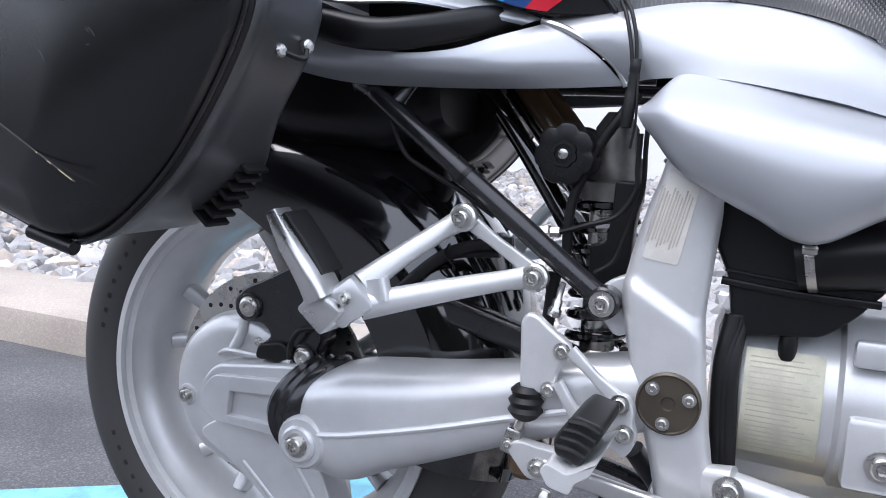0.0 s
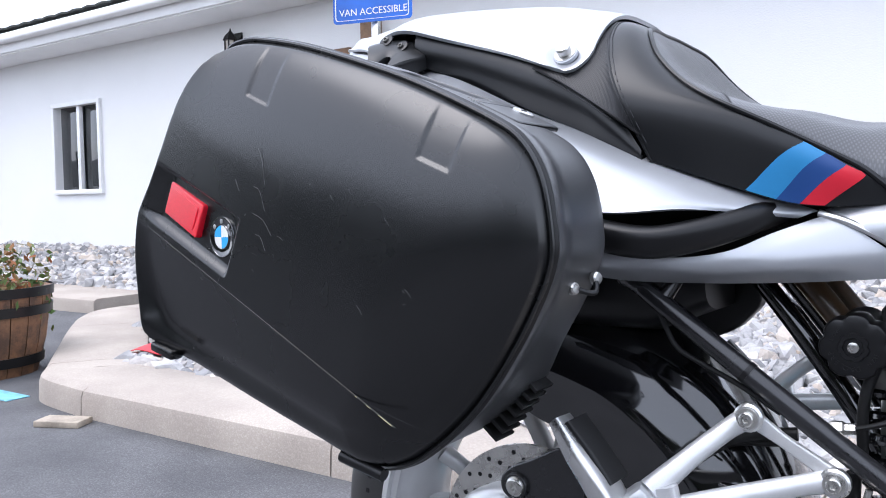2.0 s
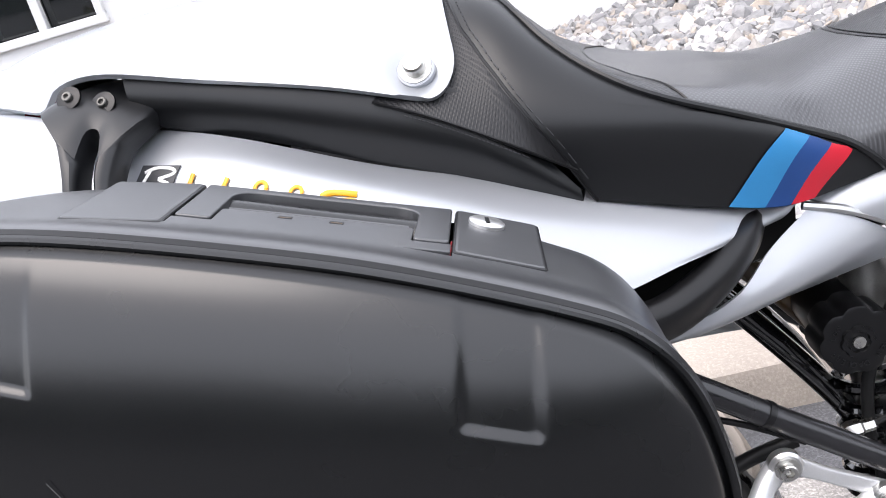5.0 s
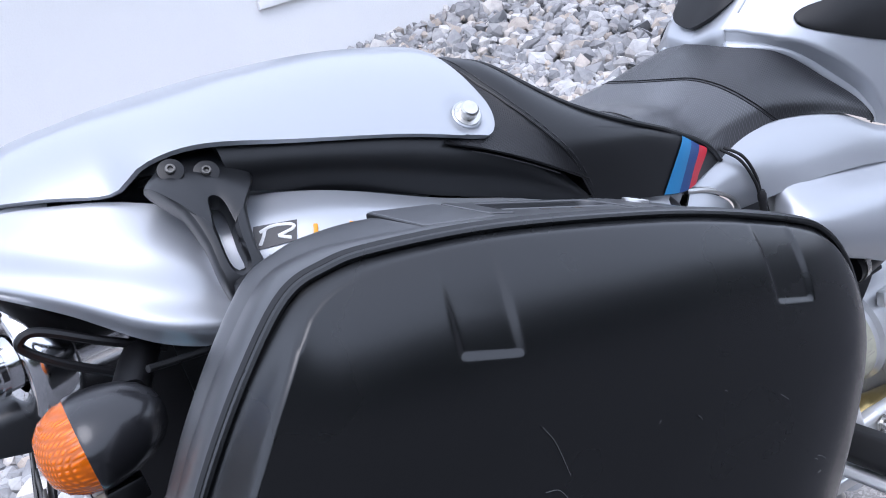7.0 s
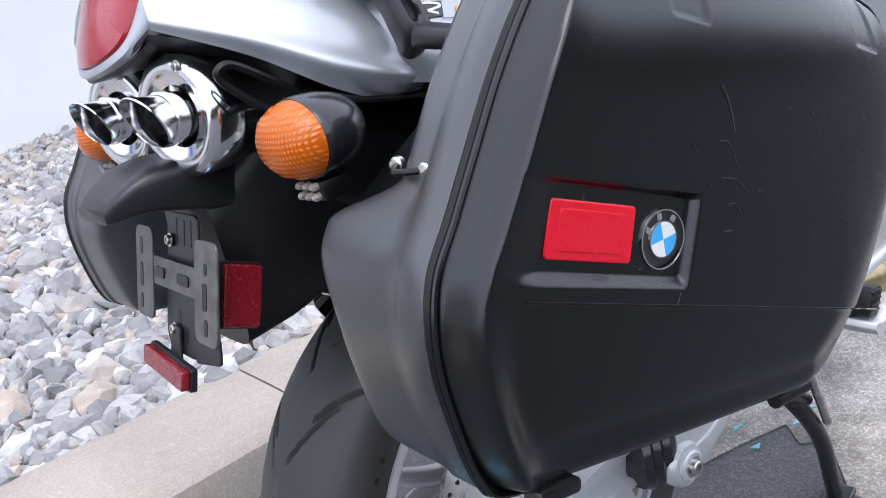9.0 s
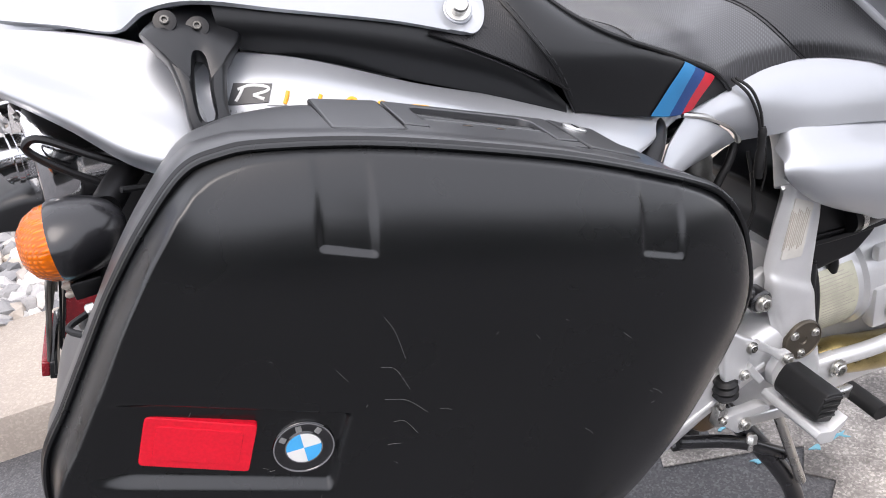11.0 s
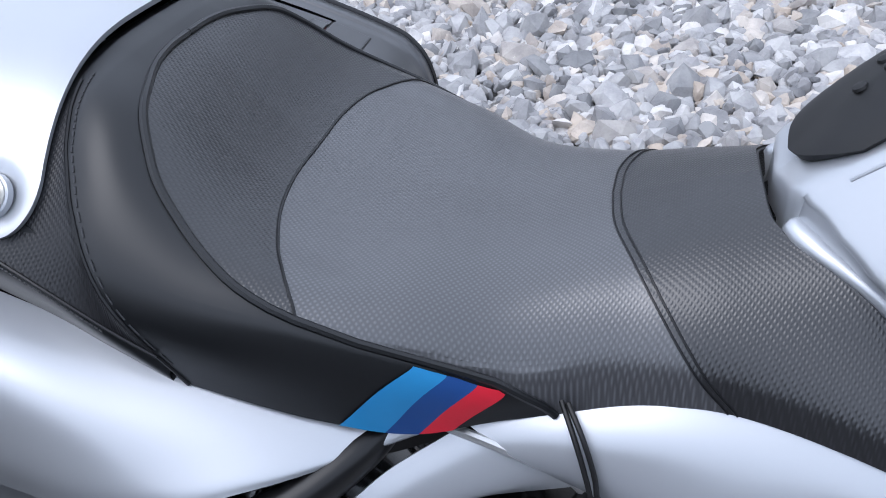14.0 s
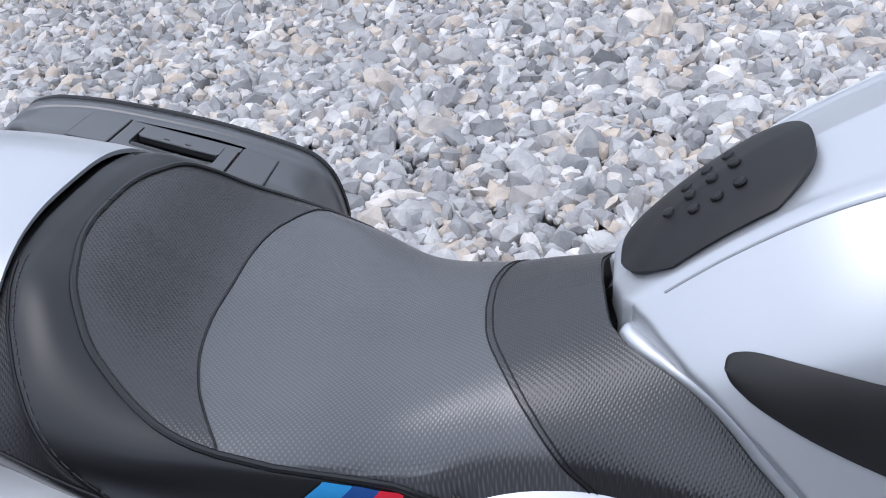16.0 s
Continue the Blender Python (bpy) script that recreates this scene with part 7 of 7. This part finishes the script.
lnk = part("peg_bracket", join(bar([(0.4262, -0.232, 0.4625), (0.447, -0.231, 0.4443), (0.4680, -0.229, 0.4260)], 0.008, [0.011, 0.0085, 0.014], 10, (0, 0, 1)), bar([(0.4170, -0.232, 0.4340), (0.4260, -0.232, 0.4200), (0.4360, -0.230, 0.4060)], 0.008, 0.0095, 10, (1, 0, 0)),
                               slab(fillet([(0.4600, 0.4290), (0.4762, 0.4325), (0.4828, 0.4206), (0.4820, 0.4096), (0.4863, 0.3996), (0.4840, 0.3870), (0.4760, 0.3780), (0.4700, 0.3835), (0.4520, 0.3900), (0.4490, 0.4127)], 0.0055), side(-0.222), 0.012, 0.003), slab(fillet([(0.3760, 0.3727), (0.3889, 0.3790), (0.4146, 0.3760), (0.4350, 0.3760), (0.4480, 0.3660), (0.4300, 0.3500), (0.411, 0.3465), (0.3983, 0.3466), (0.3855, 0.3613)], 0.0055), side(-0.226), 0.014, 0.003)), CAST, bike, "bright alloy rider peg bracket")
for p, r in (((0.4707, -0.2345, 0.4243), 0.0058), ((0.4764, -0.2345, 0.3999), 0.0058), ((0.4082, -0.2405, 0.3586), 0.0060), ((0.3798, -0.2385, 0.3735), 0.0036)):
    bolt(p, r, lnk)
rp = part("rider_peg", slab(fillet([(0.4315, 0.3924), (0.4361, 0.3990), (0.4529, 0.3935), (0.4735, 0.4060), (0.4690, 0.3950), (0.4581, 0.3870), (0.4549, 0.3780), (0.4385, 0.3815)], 0.003), side(-0.238), 0.088, 0.003), CAST, bike, "folding silver rider peg with a black rubber")
part("peg_rubber", slab(fillet([(0.4537, 0.4360), (0.4743, 0.4310), (0.4733, 0.4212), (0.4589, 0.3965), (0.4396, 0.4030), (0.4380, 0.4141), (0.4448, 0.4264)], 0.004), side(-0.250), 0.066, 0.005, 3), RUBBER, rp, "ribbed black peg rubber")
for i in range(4):
    u = 0.14 + 0.24 * i
    a, b = np.array([0.4395, 0.4060]) * (1 - u) + np.array([0.4500, 0.4340]) * u, np.array([0.4610, 0.4010]) * (1 - u) + np.array([0.4740, 0.4290]) * u
    m_ = (a + b) / 2 - (b - a)[::-1] * (0.10, -0.10)
    part("rib", tube([(a[0], -0.3150, a[1]), (m_[0], -0.3165, m_[1]), (b[0], -0.3150, b[1])], 0.0022, 8, 12), RUBBER, rp)
part("brake_pedal", bar([(0.412, -0.236, 0.360), (0.46, -0.238, 0.354), (0.51, -0.240, 0.348), (0.555, -0.238, 0.340), (0.573, -0.232, 0.334)], 0.010, 0.015, 20, (0, 0, 1)), BARE, bike)
part("pedal_rubber", bar([(0.574, -0.228, 0.333), (0.574, -0.255, 0.333), (0.573, -0.282, 0.333)], 0.022, 0.018, 8, (0, 0, 1), 0.45), RUBBER, bike)
part("pedal_adjuster", lathe([(0.0045, 0), (0.0065, 0.003), (0.0065, 0.012), (0.003, 0.014), (0.003, 0.022)], facing((0.418, -0.244, 0.342), (-0.3, -0.2, -1)), 6), STEEL, bike)

# Exhaust header, tinted by heat.
part("exhaust_header", tube([(0.56, -0.135, 0.300), (0.61, -0.158, 0.322), (0.66, -0.162, 0.312), (0.76, -0.160, 0.288), (0.90, -0.15, 0.25)], 0.026, 24, 24), BRASS, bike, "heat-tinted exhaust header pipe")

# Centre stand.
for s in (1, -1):
    st = part("stand_leg", flip(join(tube([(0.45, -0.12, 0.30), (0.50, -0.16, 0.22), (0.545, -0.18, 0.13), (0.565, -0.185, 0.018)], [0.012, 0.014, 0.013, 0.012], 12, 16), tube([(0.38, -0.15, 0.27), (0.46, -0.165, 0.245), (0.53, -0.175, 0.20)], 0.009, 10, 10)), s), FRAMEB, bike)
    part("stand_foot", flip(box(0.075, 0.04, 0.012, pose(0.560, -0.19, 0.006, 0, 0, 12), 0.004), s), FRAMEB, st)
    part("stand_spring", flip(tube([(0.50, -0.19, 0.30), (0.545, -0.195, 0.16)], 0.007, 10), s), STEEL, st)
part("stand_bar", tube([(0.50, -0.15, 0.22), (0.50, YC + (YC + 0.15), 0.22)], 0.012, 12), FRAMEB, bike)

# ---- tail end ----
for s in (1, -1):
    d_ = np.array([-0.955, -0.27, 0.10])
    d_ /= np.linalg.norm(d_)
    ax_ = np.cross(d_, (0, 0, 1))
    ax_ /= np.linalg.norm(ax_)
    bx_ = np.cross(ax_, d_)
    cc = np.array([-0.222, -0.120 if s > 0 else 2 * YC + 0.120, 0.842])
    w = np.linspace(0, 2 * math.pi, 48, endpoint=False)
    ring = lambda u, r, cut=0.0: [cc + r * math.cos(t) * ax_ + r * math.sin(t) * bx_ + (u + 0.36 * cut * r * math.sin(t)) * d_ for t in w]
    can = part("silencer", loft([ring(-0.20, 0.044), ring(-0.034, 0.044), ring(-0.030, 0.047), ring(-0.026, 0.0485), ring(-0.010, 0.0485), ring(-0.004, 0.047), ring(0.0, 0.043), ring(0.001, 0.038), ring(-0.002, 0.030), ring(-0.004, 0.024)], False), CHROME, bike, "chrome underseat silencer with a ringed end cap")
    part("tailpipe", loft([ring(-0.004, 0.0195), ring(0.006, 0.0195), ring(0.007, 0.0210), ring(0.011, 0.0210), ring(0.012, 0.0190), ring(0.018, 0.0190, 0.5), ring(0.026, 0.0205, 1.5), ring(0.0272, 0.0197, 1.5), ring(0.025, 0.0185, 1.5), ring(0.010, 0.0175), ring(-0.02, 0.017)], False), CHROME, can, "slash-cut chrome tailpipe")
    part("pipe_bore", loft([ring(0.008, 0.0178), ring(-0.004, 0.0172), ring(-0.012, 0.010), ring(-0.012, 0.0002)], False), BLACK, can)
    bolt(tuple(cc + 0.036 * bx_ - 0.018 * ax_ * (1 if ax_[1] > 0 else -1)), 0.0035, can, tuple(d_), STEEL)
    # indicators
    ind = part("indicator", flip(loft([[(x, -0.262 + w * np.cos(t), 0.819 + h * np.sin(t)) for t in np.linspace(0, 2 * math.pi, 36, endpoint=False)] for x, w, h in ((-0.200, 0.036, 0.027), (-0.198, 0.0368, 0.0278), (-0.192, 0.0366, 0.0278), (-0.181, 0.0345, 0.0268), (-0.169, 0.0285, 0.0235), (-0.160, 0.0205, 0.0180), (-0.154, 0.012, 0.011), (-0.152, 0.004, 0.004))]), s), FRAMEB, bike, "oval indicator with an amber lens")
    part("lens", flip(loft([[(x, -0.262 + w * np.cos(t), 0.819 + h * np.sin(t)) for t in np.linspace(0, 2 * math.pi, 36, endpoint=False)] for x, w, h in ((-0.200, 0.0355, 0.0265), (-0.207, 0.034, 0.0255), (-0.216, 0.028, 0.021), (-0.222, 0.018, 0.014), (-0.2245, 0.004, 0.003))]), s), AMBER, ind, "faceted amber lens")
    part("stem", flip(bar([(-0.165, -0.235, 0.824), (-0.150, -0.200, 0.830), (-0.13, -0.165, 0.835)], 0.022, 0.018, 10, (0, 0, 1), 0.4), s), BLACK, ind)
    part("indicator_wire", flip(tube([(-0.15, -0.24, 0.835), (-0.12, -0.225, 0.825), (-0.07, -0.215, 0.815), (-0.02, -0.2, 0.812)], 0.0025, 8, 20), s), BLACK, ind)
    led = part("led_block", flip(box(0.022, 0.030, 0.014, pose(-0.190, -0.262, 0.784), 0.002), s), BLACK, ind)
    for i in range(3):
        for j in range(2):
            part("led", flip(lathe([(0.0028, 0), (0.0028, 0.004), (0.0015, 0.006), (0.0001, 0.0065)], facing((-0.201, -0.271 + 0.009 * i, 0.788 - 0.007 * j), (-1, 0, 0)), 10, False), s), CLEAR, led)
part("tail_hose", tube([(-0.130, -0.190, 0.826), (-0.165, -0.192, 0.850), (-0.195, -0.190, 0.871), (-0.207, -0.189, 0.870), (-0.206, -0.188, 0.862), (-0.190, -0.189, 0.845), (-0.165, -0.190, 0.825)], 0.0032, 8, 40), BLACK, bike)

# Plate lamp shroud: a narrow duckbill, then the slotted bracket hanging from it.
sh = [(-0.170, 0.050, 0.782, 0.024), (-0.205, 0.052, 0.785, 0.024), (-0.235, 0.050, 0.791, 0.021), (-0.262, 0.046, 0.792, 0.015), (-0.282, 0.040, 0.787, 0.010), (-0.291, 0.034, 0.783, 0.006)]
w = np.linspace(0, 2 * math.pi, 40, endpoint=False)
flap = part("plate_lamp_shroud", loft([[(x, YC - 0.012 + hw * np.sign(math.cos(t)) * abs(math.cos(t)) ** 0.32, z + h * np.sign(math.sin(t)) * abs(math.sin(t)) ** (0.55 if math.sin(t) > 0 else 0.2)) for t in w] for x, hw, z, h in curve(sh, 18)]), TRIM, bike, "dark grey plate lamp shroud", 50)
PB = Matrix(((0, 0.313, -0.95, -0.238), (-1, 0, 0, -0.076), (0, 0.95, 0.313, 0.745), (0, 0, 0, 1)))
rect = lambda x0, x1, y0, y1: [(x0, y0), (x1, y0), (x1, y1), (x0, y1)]
brk = part("plate_bracket", slab(fillet(rect(-0.088, -0.046, -0.078, 0.004), 0.010), PB, 0.0025, 0.0008), STEELD, bike, "grey steel plate bracket with slots")
part("bracket_plate", slab(fillet(rect(0.046, 0.089, -0.078, 0.004), 0.010), PB, 0.0025, 0.0008), STEELD, brk)
part("bracket_bar", slab(fillet(rect(-0.05, 0.05, -0.045, -0.020), 0.003), PB @ Matrix.Translation((0, 0, -0.001)), 0.0025, 0.0008), STEELD, brk)
part("bracket_back", slab(fillet([(-0.030, 0.02), (0.034, 0.02), (0.040, -0.088), (0.028, -0.10), (-0.026, -0.10), (-0.036, -0.085)], 0.008), PB @ Matrix.Translation((0, 0, -0.008)), 0.0025, 0.0008), TRIM, brk)
part("bracket_foot", slab(fillet([(0.040, -0.060), (0.080, -0.070), (0.084, -0.092), (0.034, -0.100)], 0.006), PB @ Matrix.Translation((0, 0, -0.005)), 0.0025, 0.0008), TRIM, brk)
for x, y, w_, h in ((-0.074, -0.014, 0.007, 0.016), (-0.074, -0.040, 0.008, 0.022), (-0.074, -0.064, 0.007, 0.014), (-0.030, -0.033, 0.022, 0.009), (0.022, -0.033, 0.024, 0.009), (0.068, -0.018, 0.006, 0.010), (0.066, -0.040, 0.009, 0.022), (0.068, -0.064, 0.007, 0.014), (-0.006, -0.070, 0.006, 0.016), (0.010, -0.082, 0.006, 0.012), (-0.010, 0.004, 0.004, 0.022), (0.006, 0.004, 0.004, 0.022), (0.020, 0.004, 0.004, 0.022)):
    part("slot", slab(fillet(rect(-w_ / 2, w_ / 2, -h / 2, h / 2), 0.0032), PB @ Matrix.Translation((x, y, 0.0018 if abs(x) > 0.04 or -0.05 < y < -0.02 else -0.0062)), 0.0011, 0.0002), BLACK, brk)
for x, y in ((-0.02, -0.004), (-0.012, -0.080)):
    q = PB @ Vector((x, y, -0.004))
    bolt(tuple(q), 0.0042, brk, (-0.95, 0, 0.313))
rr = part("side_reflector", slab(fillet([(-0.2300, 0.727), (-0.2010, 0.714), (-0.2190, 0.667), (-0.2480, 0.680)], 0.0025), side(-0.140), 0.006, 0.001), DULLRED, bike, "dark red side reflector")
part("reflector_mount", slab(fillet([(-0.2315, 0.730), (-0.1985, 0.715), (-0.2178, 0.664), (-0.2508, 0.679)], 0.003), side(-0.1365), 0.003, 0.0006), TRIM, rr)
LB = PB @ Matrix.Translation((-0.006, -0.110, 0.004)) @ Matrix.Rotation(radians(-4), 4, "Z")
lr = part("lower_reflector", slab(fillet(rect(-0.044, 0.044, -0.0085, 0.0085), 0.003), LB, 0.007, 0.001), DULLRED, bike, "dull red lower reflector")
part("reflector_mount", slab(fillet(rect(-0.046, 0.046, -0.0100, 0.0100), 0.003), LB @ Matrix.Translation((0, 0, -0.006)), 0.006, 0.001), TRIM, lr)
part("reflector_tongue", slab(fillet([(-0.014, 0.0), (0.012, 0.0), (0.006, 0.034), (-0.010, 0.034)], 0.003), LB @ Matrix.Translation((0, 0, -0.008)), 0.0025, 0.0006), TRIM, lr)
